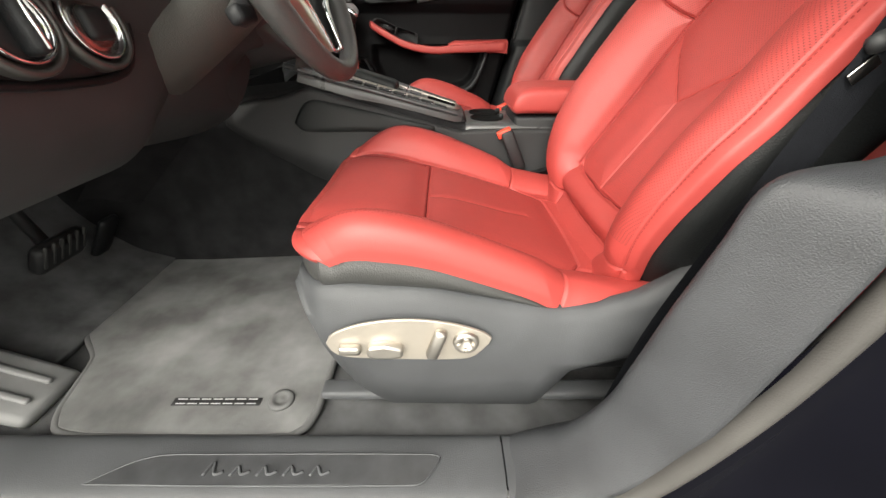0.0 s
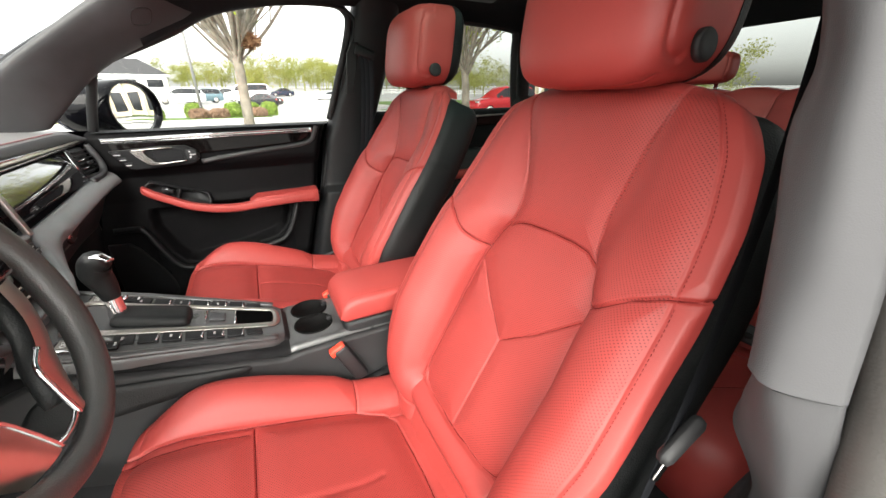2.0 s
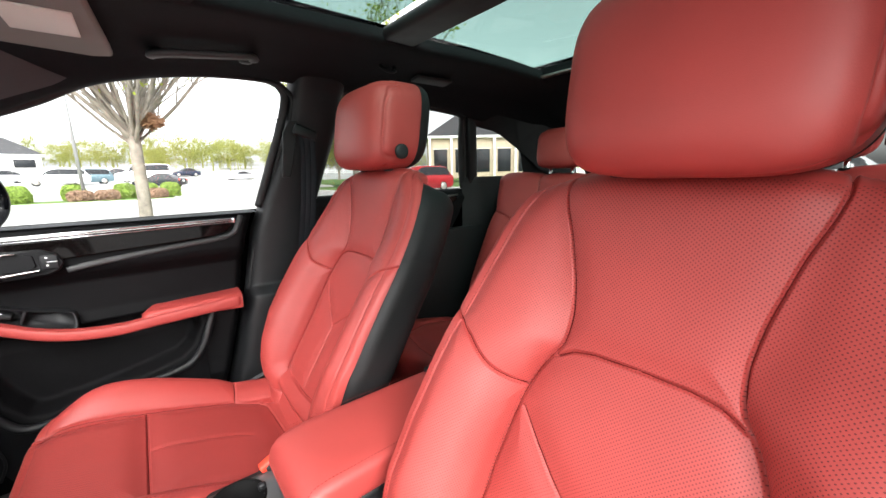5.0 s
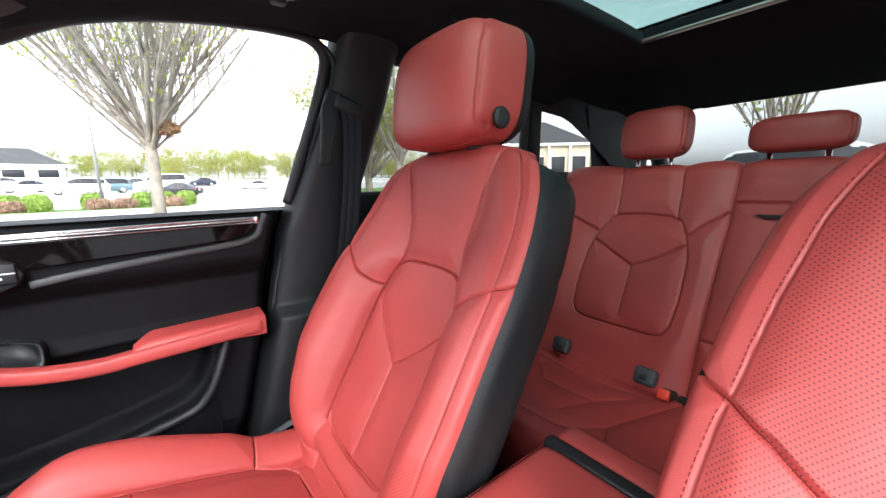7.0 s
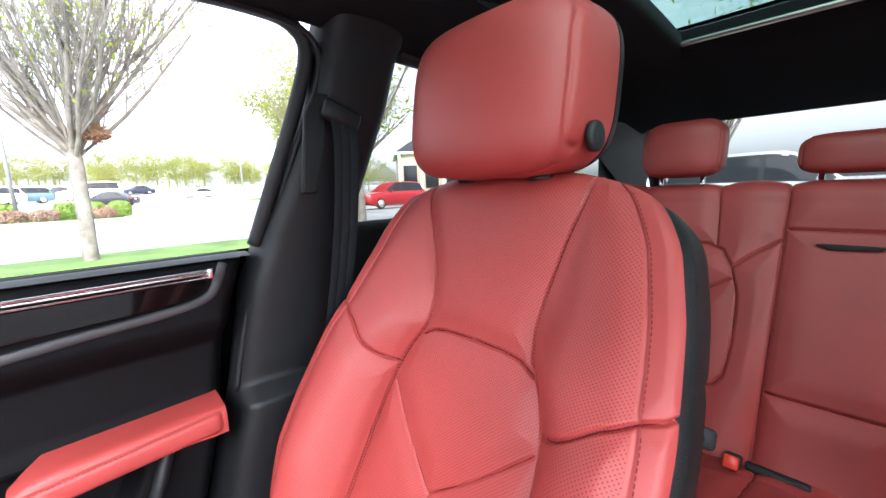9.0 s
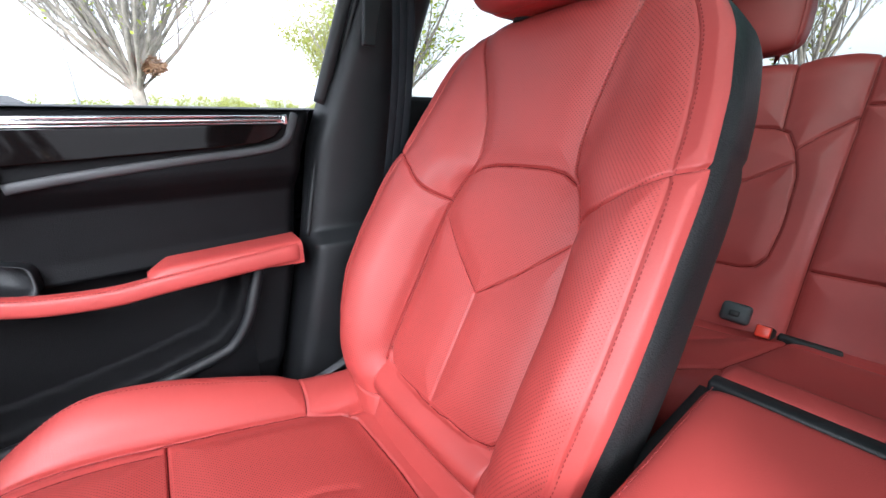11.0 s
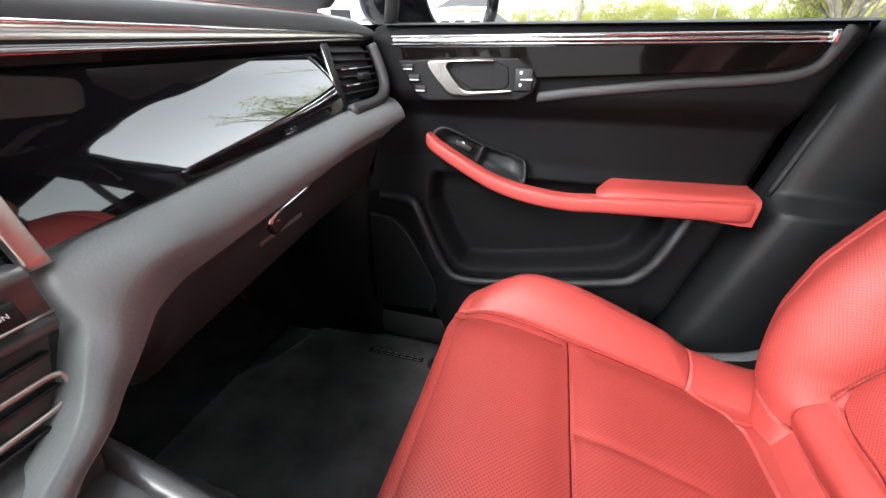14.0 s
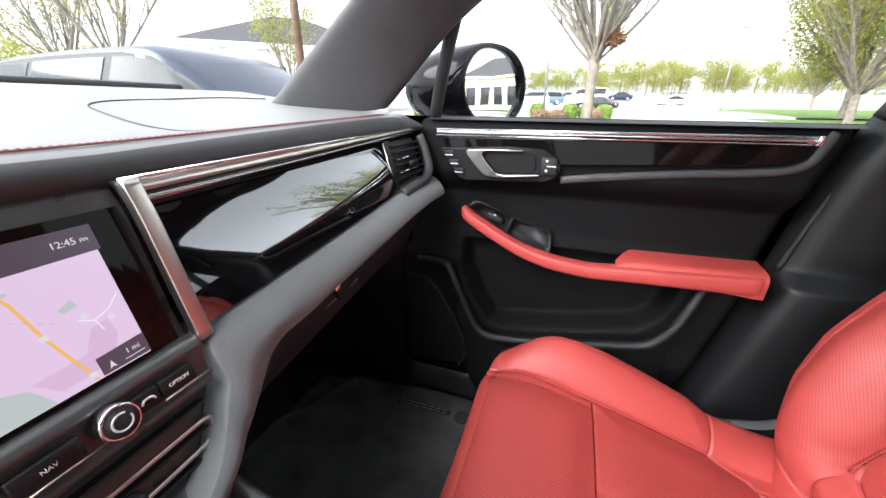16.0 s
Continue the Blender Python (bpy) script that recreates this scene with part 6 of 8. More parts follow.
        for k in (1, 3):
            part("slat_edge", tube("slat_edge", [(-0.3625 - k * 0.0027, s * 0.578, 1.051 + k * 0.0108), (-0.3625 - k * 0.0027, s * 0.683, 1.051 + k * 0.0108)], 0.0013, 6), CHROME, v)
        part("vent_tab", rbox("vent_tab", (0.01, 0.03, 0.01), (-0.363, s * 0.63, 1.073), 0.003), PLASTIC, v)
        part("vent_frame", rbox("vent_frame", (0.008, 0.012, 0.085), (-0.372, s * 0.558, 1.075), 0.003, (0, -14, 0)), PLASTIC, v)
        part("frame_edge", tube("frame_edge", [(-0.361, s * 0.5525, 1.036), (-0.384, s * 0.5525, 1.113)], 0.0018, 8), CHROME, v)
        part("vent_cheek", tube("vent_cheek", spl([(-0.352, s * 0.56, 1.03), (-0.352, s * 0.66, 1.036), (-0.356, s * 0.692, 1.055), (-0.368, s * 0.698, 1.09), (-0.38, s * 0.70, 1.115)], 30), 0.0095, 12), KNEE, v)
    # glove box handle
    g = part("glove_handle", rbox("glove_handle", (0.012, 0.084, 0.028), (-0.391, 0.429, 0.926), 0.005, (14, -22, 0)), RUBBER, d, "black glove box latch plate")
    part("latch_lever", tube("latch_lever", spl([(-0.387, 0.387, 0.921), (-0.385, 0.391, 0.930), (-0.381, 0.402, 0.9355), (-0.3765, 0.45, 0.9465), (-0.377, 0.466, 0.948), (-0.38, 0.47, 0.944)], 30), 0.0042, 12, squash=(1.3, 0.7)), CHROME, g, "bright metal latch lever")
    part("lock", lathe("lock", [(0, 0), (0.0085, 0), (0.0085, 0.004), (0.006, 0.005), (0.005, 0.003), (0, 0.003)], (-0.386, 0.398, 0.923), (0.85, 0, -0.25), 20), CHROME, g, "chrome glove box lock")
    part("latch_lip", rbox("latch_lip", (0.014, 0.094, 0.013), (-0.402, 0.421, 0.901), 0.005, (3, -25, 0)), DASHHIDE, g, "grey lip under the latch")
    # chrome frame of the centre stack
    for s in (1, -1):
        pts = spl([(-0.3525, s * 0.1675, 0.996), (-0.360, s * 0.166, 1.03), (-0.375, s * 0.1645, 1.095), (-0.3825, s * 0.163, 1.1225)], 24)
        part("frame_post", flat_bar("frame_post", pts, 0.0125, 0.010), SATIN, d, "flat satin metal post beside the screen")
    return d


dashboard()


def centre_stack():
    c = thing("centre_stack", (-0.36, 0, 0.9), "black centre stack with touchscreen, buttons and vents", "centre console")
    prof = ((-0.41, 1.128), (-0.40, 1.115), (-0.392, 1.1), (-0.366, 1.0), (-0.361, 1.0005), (-0.353, 0.9995), (-0.3485, 0.994), (-0.3505, 0.989), (-0.349, 0.97), (-0.343, 0.964), (-0.345, 0.959), (-0.354, 0.955), (-0.347, 0.93), (-0.334, 0.908), (-0.314, 0.903), (-0.307, 0.896), (-0.316, 0.872))
    A = np.array([spl([(x, y * np.interp(z, [0.9, 0.955, 0.97], [0.8, 0.97, 1.0]), z) for x, z in prof], 120) for y in np.linspace(-0.161, 0.161, 14)])
    part("stack_body", gridmesh("stack_body", A, flip=True), DECK, c, "dark satin plastic stack with a rounded top edge")
    part("screen_bezel", gridmesh("screen_bezel", [[(-0.3635 - 0.026 * u, y, 1.0 + 0.105 * u) for y in np.linspace(-0.15, 0.155, 10)] for u in np.linspace(0, 1, 6)], flip=False), DOORGLOSS, c, "glossy black screen surround")
    # cheeks of soft leather sweeping down to the tunnel
    for s in (-1,):
        L = spl([(-0.342, s * 0.1635, 0.975), (-0.334, s * 0.164, 0.957), (-0.328, s * 0.154, 0.944), (-0.317, s * 0.137, 0.925), (-0.309, s * 0.121, 0.914), (-0.302, s * 0.104, 0.907)], 48)
        E = spl([(-0.352, s * 0.25, 0.957), (-0.342, s * 0.22, 0.952), (-0.333, s * 0.20, 0.941), (-0.324, s * 0.175, 0.924), (-0.314, s * 0.15, 0.91), (-0.303, s * 0.13, 0.902), (-0.298, s * 0.112, 0.898)], 48)
        M = 0.5 * (L + E) + np.array((0.005, 0, 0.001))
        F = E + np.array((-0.016, s * 0.006, -0.004))
        P3 = E + np.array((-0.14, s * 0.006, -0.03))
        A = np.array([L + np.array((-0.02, 0, 0)), L, L * 0.75 + M * 0.25 + np.array((0.004, 0, 0)), M, E * 0.8 + M * 0.2 + np.array((0.003, 0, 0)), E, F, P3])
        A = np.stack([spl(A[:, k], 40) for k in range(48)], 1)
        part("stack_cheek", gridmesh("stack_cheek", A, flip=s < 0), DASHHIDE if s > 0 else KNEE, c, "black leather cheek of the centre stack")
        # Dark sheet in the shaded carpet colour, filling the gloom behind the cheek.
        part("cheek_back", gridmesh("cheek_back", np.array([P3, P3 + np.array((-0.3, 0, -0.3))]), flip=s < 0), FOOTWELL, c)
    # touchscreen
    scr = thing("touchscreen", (-0.375, 0, 1.05), "lit navigation touchscreen showing a pale pink map", "screen")
    org, ux, uy = Vector((-0.3615, 0, 1.0035)), Vector((0, 1, 0)), Vector((-0.0255, 0, 0.0975)).normalized()

    def at(u, v, lift=0.0):
        n = ux.cross(uy)
        return org + ux * u + uy * v + n * (lift if n.x > 0 else -lift)

    def flat(name, pts, material, lift, label=""):
        bm = bmesh.new()
        bm.faces.new([bm.verts.new(at(u, v, lift)) for u, v in pts])
        bmesh.ops.recalc_face_normals(bm, faces=bm.faces)
        return part(name, bm, material, scr, label)

    def lit(name, col, s=1.0):
        m = mat(name, (0.02, 0.02, 0.02), 0.2)
        b = m.node_tree.nodes["Principled BSDF"]
        b.inputs["Emission Color"].default_value = (*col, 1)
        b.inputs["Emission Strength"].default_value = s * 0.25
        return m

    PINK, PALE, GREEN, DARK, ROAD, INK = lit("map_pink", (0.78, 0.58, 0.76)), lit("map_block", (0.70, 0.48, 0.67)), lit("map_green", (0.50, 0.56, 0.53)), lit("map_bar", (0.075, 0.055, 0.075)), lit("map_road", (0.9, 0.5, 0.12)), lit("map_ink", (0.75, 0.72, 0.75))
    WHITE = lit("map_white", (0.9, 0.82, 0.9))
    flat("glass", [(-0.128, -0.001), (0.14, -0.001), (0.14, 0.1), (-0.128, 0.1)], DOORGLOSS, 0.0022, "black screen glass")
    flat("map", [(-0.125, 0.001), (0.132, 0.001), (0.132, 0.0805), (-0.125, 0.0805)], PINK, 0.0026, "pale pink map")
    flat("status_bar", [(-0.125, 0.0805), (0.134, 0.0805), (0.134, 0.098), (-0.125, 0.098)], DARK, 0.0026, "dark status bar")
    flat("map_area", [(-0.02, 0.001), (0.078, 0.001), (0.070, 0.016), (0.046, 0.026), (0.02, 0.02), (-0.02, 0.024)], GREEN, 0.0028, "grey green map area")
    flat("map_area", [(0.072, 0.018), (0.1, 0.02), (0.108, 0.034), (0.118, 0.036), (0.12, 0.024), (0.11, 0.008), (0.082, 0.006)], PALE, 0.0028)
    flat("map_area", [(0.098, 0.052), (0.106, 0.056), (0.108, 0.051), (0.1, 0.049)], GREEN, 0.0028)
    flat("map_area", [(0.064, 0.068), (0.078, 0.074), (0.084, 0.071), (0.072, 0.066)], GREEN, 0.0028)

    def line(a, b, w, material, lift=0.003, name="road"):
        a, b = Vector(a), Vector(b)
        n = (b - a).normalized()
        n = Vector((-n.y, n.x)) * w / 2
        flat(name, [a - n, b - n, b + n, a + n], material, lift)

    line((0.0815, 0.0646), (0.0865, 0.041), 0.0018, ROAD)
    line((0.0865, 0.041), (0.0985, 0.002), 0.0018, ROAD)
    line((0.074, 0.0805), (0.0815, 0.0646), 0.0018, ROAD)
    for k in range(9):
        line((0.052 + k * 0.005, 0.071 - k * 0.003), (0.0545 + k * 0.005, 0.0695 - k * 0.003), 0.0008, PALE)
    for a, b in (((0.104, 0.042), (0.112, 0.038)), ((0.112, 0.038), (0.122, 0.042)), ((0.122, 0.042), (0.13, 0.05)), ((0.112, 0.038), (0.114, 0.03))):
        line(a, b, 0.0009, WHITE)
    for u, v in ((0.0866, 0.04), (0.108, 0.043), (0.0975, 0.006), (0.1205, 0.036)):
        flat("map_marker", [(u - 0.0018, v - 0.0018), (u + 0.0018, v - 0.0018), (u + 0.0018, v + 0.0018), (u - 0.0018, v + 0.0018)], INK, 0.0033)
    flat("scale_box", [(0.102, 0.002), (0.132, 0.002), (0.132, 0.0165), (0.102, 0.0145)], DARK, 0.0032, "dark scale box")
    flat("map_arrow", [(0.1065, 0.004), (0.1085, 0.0095), (0.1105, 0.004), (0.1085, 0.0052)], INK, 0.0035)
    line((0.116, 0.005), (0.129, 0.0055), 0.0006, INK, 0.0035, "scale_bar")
    n = ux.cross(uy)
    lettering("scale_text", "1 mi", 0.0052, axes_matrix(at(0.1225, 0.0098, 0.0035), ux, uy), INK, scr, 0.0001)
    lettering("clock_text", "12:45", 0.0062, axes_matrix(at(0.1165, 0.0895, 0.003), ux, uy), INK, scr, 0.0001)
    lettering("clock_text", "PM", 0.0036, axes_matrix(at(0.1275, 0.0888, 0.003), ux, uy), INK, scr, 0.0001)
    # button row
    nrm = Vector((0.97, 0, 0.25)).normalized()
    up = Vector((-0.22, 0, 0.975)).normalized()
    face = lambda y, v, l=0.0: Vector((-0.3475, y, 0.9795)) + up * v + nrm * l
    for y, w, text in ((0.135, 0.026, "OPTION"), (0.058, 0.034, "NAV")):
        b = part("button", rbox("button", (0.005, w, 0.014), face(y, 0, 0.001), 0.0015, (0, -13, 0)), PLASTIC, c, "black menu button")
        lettering("button_text", text, 0.004, axes_matrix(face(y, 0.0, 0.0038), (0, 1, 0), up), WHITEINK, b, 0.0002)
        part("button_edge", tube("button_edge", [face(y - w / 2, -0.0082, 0.003), face(y + w / 2 + 0.012, -0.0082, 0.003)], 0.0009, 6), SATIN, b)
    b = part("button", rbox("button", (0.005, 0.018, 0.014), face(0.1125, 0, 0.001), 0.0015, (0, -13, 0)), PLASTIC, c)
    part("phone_mark", tube("phone_mark", spl([face(0.108, -0.001, 0.0042), face(0.11, 0.0015, 0.0042), face(0.115, 0.0015, 0.0042), face(0.117, -0.001, 0.0042)], 12), 0.0009, 6), WHITEINK, b)
    for y in (0.091, -0.091):
        k = part("rotary_knob", lathe("rotary_knob", [(0, 0), (0.0118, 0), (0.0118, 0.013), (0.0107, 0.0155), (0.0099, 0.0143), (0, 0.0143)], face(y, 0.003, 0), nrm, 36), CHROME, c, "chrome ringed rotary knob")
        part("knob_face", lathe("knob_face", [(0, 0), (0.0098, 0), (0.0098, 0.0152), (0, 0.0155)], face(y, 0.003, 0), nrm, 32), RUBBER, k)
        ring = [face(y, 0.003, 0.0157) + Vector((0, 1, 0)) * 0.0057 * math.cos(a) + up * 0.0057 * math.sin(a) for a in np.linspace(1.0, 6.6, 40)]
        part("knob_ring", tube("knob_ring", ring, 0.0007, 6), WHITEINK, k)
    # centre vents: dark recess, thin slats, two metal edged bars
    for e in (1, -1):
        v = part("air_vent", gridmesh("air_vent", [[(x, e * y * np.interp(z, [0.905, 0.955], [0.88, 1]), z) for y in np.linspace(0.008, 0.15, 8)] for x, z in ((-0.356, 0.956), (-0.366, 0.95), (-0.356, 0.92), (-0.344, 0.908))], flip=e < 0), RUBBER, c, "black centre air vent with metal edged slats")
        for x, z, y1 in ((-0.346, 0.947, 0.149), (-0.339, 0.9295, 0.142), (-0.331, 0.9125, 0.130)):
            part("slat", rbox("slat", (0.013, y1 - 0.01, 0.0022), (x - 0.004, e * (y1 + 0.01) / 2, z), 0.001, (0, -14, 0)), PLASTIC, v)
        bar = spl([(-0.338, e * 0.012, 0.9385), (-0.338, e * 0.136, 0.9385), (-0.3375, e * 0.1445, 0.9365), (-0.335, e * 0.144, 0.926), (-0.333, e * 0.135, 0.9205), (-0.333, e * 0.012, 0.9205)], 60)
        part("slat_edge", tube("slat_edge", bar, 0.0019, 8), SATIN, v, "satin metal slat edge")
        part("vent_tab", rbox("vent_tab", (0.014, 0.024, 0.012), (-0.332, e * 0.075, 0.925), 0.004), PLASTIC, v)
    return c


centre_stack()


# ---- centre console ----
def deck(x):
    return 0.769 - 0.29 * (x - 0.046)


def console():
    yc = 0.018
    c = thing("centre_console", (-0.1, yc, 0.42), "black centre console with buttons, gear lever and cup holders", "centre console")
    # tunnel
    rows = []
    for x in np.concatenate([np.linspace(-1.0, 0.055, 40), np.linspace(0.06, 0.165, 56), np.linspace(0.17, 0.62, 14)]):
        top = np.interp(x, [-0.62, -0.36, -0.30, 0.046, 0.065, 0.17, 0.3, 0.62], [0.80, 0.83, deck(-0.30) - 0.02, deck(0.046) - 0.022, 0.752, 0.752, 0.752, 0.752])
        w = np.interp(x, [-0.62, -0.35, -0.2, 0.05, 0.2, 0.62], [0.15, 0.128, 0.122, 0.098, 0.092, 0.092])
        rows.append(spl([(x, yc - w - 0.03, 0.40), (x, yc - w - 0.018, 0.56), (x, yc - w - 0.004, top - 0.05), (x, yc - w + 0.004, top - 0.008), (x, yc - w + 0.014, top), (x, yc, top), (x, yc + w - 0.014, top), (x, yc + w - 0.004, top - 0.008), (x, yc + w + 0.004, top - 0.05), (x, yc + w + 0.018, 0.56), (x, yc + w + 0.03, 0.40)], 260))
    bm = bmesh.new()
    bm.from_mesh(gridmesh("tunnel", rows, flip=True))
    cups = [(0.112, yc + 0.046), (0.112, yc - 0.026)]
    gone = [f for f in bm.faces if f.calc_center_median().z > 0.72 and any(math.hypot(f.calc_center_median().x - cx, f.calc_center_median().y - cy) < 0.0385 for cx, cy in cups)]
    bmesh.ops.delete(bm, geom=gone, context="FACES")
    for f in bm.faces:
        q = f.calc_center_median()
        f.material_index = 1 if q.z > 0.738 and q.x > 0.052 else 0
    part("tunnel", bm, [FOOTWELL, DECK], c, "carpeted tunnel in the shaded carpet colour with a satin plastic top")
    for s in (-1, 1):
        rows = []
        for x in np.linspace(-0.49, 0.62, 75):
            w = np.interp(x, [-0.62, -0.35, -0.2, 0.05, 0.2, 0.62], [0.15, 0.128, 0.122, 0.098, 0.092, 0.092])
            top = np.interp(x, [-0.62, -0.36, -0.30, 0.046, 0.065, 0.62], [0.80, 0.83, deck(-0.30) - 0.02, deck(0.046) - 0.022, 0.752, 0.752]) - 0.012
            low = min(np.interp(x, [-0.49, -0.414, -0.374, -0.309, -0.2, 0.1], [0.76, 0.709, 0.686, 0.649, 0.6, 0.56]), top - 0.002)
            out = 0.008 * np.clip((x + 0.492) / 0.02, 0, 1) ** 0.5
            rows.append([(x, yc + s * (w + (0.012 + (top - z) * 0.14 if k else 0) - 0.008 + out), z) for k, z in ((0, low - 0.002), (1, low), (1, low * 0.7 + top * 0.3), (1, low * 0.4 + top * 0.6), (1, top - 0.008), (0.4, top), (0, top + 0.001))])
        part("side_trim", gridmesh("side_trim", rows, flip=s > 0), SIDETRIM, c, "black plastic side trim of the console")
        o = [(-0.335, 0.766), (-0.326, 0.784), (-0.306, 0.808), (-0.28, 0.814), (-0.05, 0.76), (-0.018, 0.75), (-0.02, 0.742), (-0.04, 0.738), (-0.2, 0.746), (-0.315, 0.749)]
        pad = []
        for f, lift in ((1.0, 0.001), (0.985, 0.004), (0.94, 0.006), (0.5, 0.0065), (0.02, 0.0065)):
            ring = []
            for x, z in spl([(a, 0, b) for a, b in o + o[:1]], 80)[:-1][:, [0, 2]]:
                x, z = -0.19 + (x + 0.19) * f, 0.772 + (z - 0.772) * f
                w = np.interp(x, [-0.62, -0.35, -0.2, 0.05], [0.15, 0.128, 0.122, 0.098])
                top = np.interp(x, [-0.36, -0.30, 0.046], [0.83, deck(-0.30) - 0.02, deck(0.046) - 0.022]) - 0.012
                ring.append((x, yc + s * (w + 0.012 + max(0, top - z) * 0.14 + lift), z))
            pad.append(ring)
        part("side_pad", gridmesh("side_pad", pad, close_u=True, flip=s < 0), BLACKHIDE, c, "padded black leather side panel")
        seam = [(-0.322, yc + s * 0.15, 0.745), (-0.374, yc + s * 0.153, 0.692)]
        part("trim_joint", tube("trim_joint", seam, 0.0014, 6), RUBBER, c)
    # deck plate
    def dk(x, y, lift=0.0):
        return (x + lift * 0.28, y, deck(x) + lift * 0.96)

    rows = []
    for x in np.linspace(-0.315, 0.05, 30):
        w = np.interp(x, [-0.315, -0.2, 0.0, 0.035, 0.05], [0.12, 0.115, 0.08, 0.073, 0.06])
        rows.append(spl([dk(x, yc - w - 0.004, -0.026), dk(x, yc - w - 0.002, -0.008), dk(x, yc - w + 0.006, -0.001), dk(x, yc, 0.0), dk(x, yc + w - 0.006, -0.001), dk(x, yc + w + 0.002, -0.008), dk(x, yc + w + 0.004, -0.026)], 40))
    part("deck_plate", gridmesh("deck_plate", rows, flip=True), DECK, c, "black console deck")
    end = rows[-1]
    part("deck_end", gridmesh("deck_end", [end, end * (1, 1, 0) + np.array((0.012, 0, 0.745))], flip=True), PLASTIC, c)
    for s in (-1, 1):
        rail = [dk(x, yc + s * (np.interp(x, [-0.315, -0.2, 0.0, 0.035], [0.12, 0.115, 0.08, 0.073]) - 0.001), -0.001) for x in np.linspace(-0.345, 0.035, 40)]
        part("side_rail", tube("side_rail", rail, 0.0075, 12, squash=(1.0, 0.8)), DECK, c, "grey leather edged side rail")
    # metal frame round the shifter, and the tray
    fr = [(-0.285, -0.055), (-0.20, -0.052), (0.025, -0.034), (0.036, -0.022), (0.036, 0.022), (0.025, 0.034), (-0.2, 0.052), (-0.285, 0.055)]
    loop = spl([dk(x, yc + 0.008 + y, 0.003) for x, y in fr + fr[:1]], 120)[:-1]
    part("metal_frame", tube("metal_frame", loop, 0.0048, 10, closed=True, squash=(1.5, 0.55)), SATIN, c, "polished metal frame round the gear lever")
    bm_plate = [dk(x, yc + 0.008 + y, 0.0012) for x, y in ((-0.28, -0.052), (-0.2, -0.048), (-0.045, -0.036), (-0.045, 0.036), (-0.2, 0.048), (-0.28, 0.052))]
    bm = bmesh.new()
    bm.faces.new([bm.verts.new(p) for p in bm_plate])
    part("shift_plate", bm, DECK, c, "dark gloss shifter plate")
    tilt = math.degrees(math.atan(0.29))
    # Flat plate; the shade of a deep tray is put into its black.
    part("tray", rbox("tray", (0.074, 0.058, 0.006), dk(-0.004, yc + 0.008, 0.0005), 0.003, (0, tilt, 0)), mat("tray_depth_shade", (0.002, 0.002, 0.002), 0.9, spec=0.02), c, "small storage tray, its shaded depth painted black")
    part("tray_wall", tube("tray_wall", [dk(-0.04, yc + 0.008 - 0.028, 0.003), dk(-0.04, yc + 0.008 + 0.028, 0.003)], 0.002, 6), CHROME, c)
    pk = part("parking_button", rbox("parking_button", (0.03, 0.03, 0.006), dk(-0.072, yc + 0.008, 0.004), 0.003, (0, tilt, 0)), GREYPLASTIC, c, "grey parking brake button")
    part("button_edge", rbox("button_edge", (0.004, 0.032, 0.014), dk(-0.092, yc + 0.008, 0.004), 0.002, (0, tilt, 0)), CHROME, pk)
    # leather gaiter
    part("gaiter", rbox("gaiter", (0.125, 0.066, 0.03), dk(-0.175, yc + 0.008, 0.004), 0.014, (0, tilt, 0), 3), BLACKHIDE, c, "black leather gear lever gaiter")
    # keys either side
    for s in (-1, 1):
        for k in range(2, 9):
            x = -0.27 + k * 0.033
            w = np.interp(x, [-0.3, 0.0], [0.082, 0.056])
            ky = part("key", rbox("key", (0.03, 0.03 if x < -0.02 else 0.02, 0.005), dk(x, yc + 0.005 + s * w, 0.0015), 0.0015, (0, tilt, -s * 5.5)), PLASTIC, c, "black console key")
            if k in (1, 3, 4, 5, 6, 7):
                part("key_line", tube("key_line", [dk(x + 0.013, yc + 0.005 + s * (w - 0.012), 0.0055), dk(x + 0.012, yc + 0.005 + s * (w + 0.012), 0.0045)], 0.0014, 6), CHROME, ky, "chrome key edge")
            if k in (2, 4, 6):
                part("key_mark", rbox("key_mark", (0.004, 0.009, 0.001), dk(x - 0.002, yc + 0.005 + s * w, 0.0045), 0.0004, (0, tilt, 0)), GREYINK, ky)
    # climate read-out and temperature rockers near the dash
    lcd = mat("readout_lit", (0.2, 0.185, 0.17), 0.3)
    for s in (1, -1):
        y = yc + s * 0.084
        dsp = part("climate_display", rbox("climate_display", (0.026, 0.036, 0.005), dk(-0.273, y, 0.002), 0.002, (0, tilt, 0)), CHROME, c, "small silver framed climate display")
        part("readout", rbox("readout", (0.019, 0.029, 0.002), dk(-0.273, y, 0.0042), 0.0006, (0, tilt, 0)), lcd, dsp, "pale grey read-out")
        lettering("readout_text", "OFF", 0.011, axes_matrix(dk(-0.273, y, 0.0055), (0, 1, 0), (-0.96, 0, 0.28)), WHITEINK, dsp, 0.0002)
        rk = part("temperature_rocker", rbox("temperature_rocker", (0.046, 0.022, 0.006), dk(-0.228, y + s * 0.004, 0.003), 0.0025, (0, tilt, 0)), PLASTIC, c, "black temperature rocker")
        part("rocker_bar", rbox("rocker_bar", (0.007, 0.018, 0.006), dk(-0.2325, y + s * 0.004, 0.0075), 0.0025, (0, tilt, 0)), CHROME, rk)
        lettering("rocker_text", "TEMP", 0.0048, axes_matrix(dk(-0.246, y + s * 0.004, 0.0062), (0, 1, 0), (-0.96, 0, 0.28)), WHITEINK, rk, 0.0002)
        lettering("rocker_text", "TEMP", 0.0048, axes_matrix(dk(-0.211, y + s * 0.004, 0.0062), (0, 1, 0), (-0.96, 0, 0.28)), WHITEINK, rk, 0.0002)
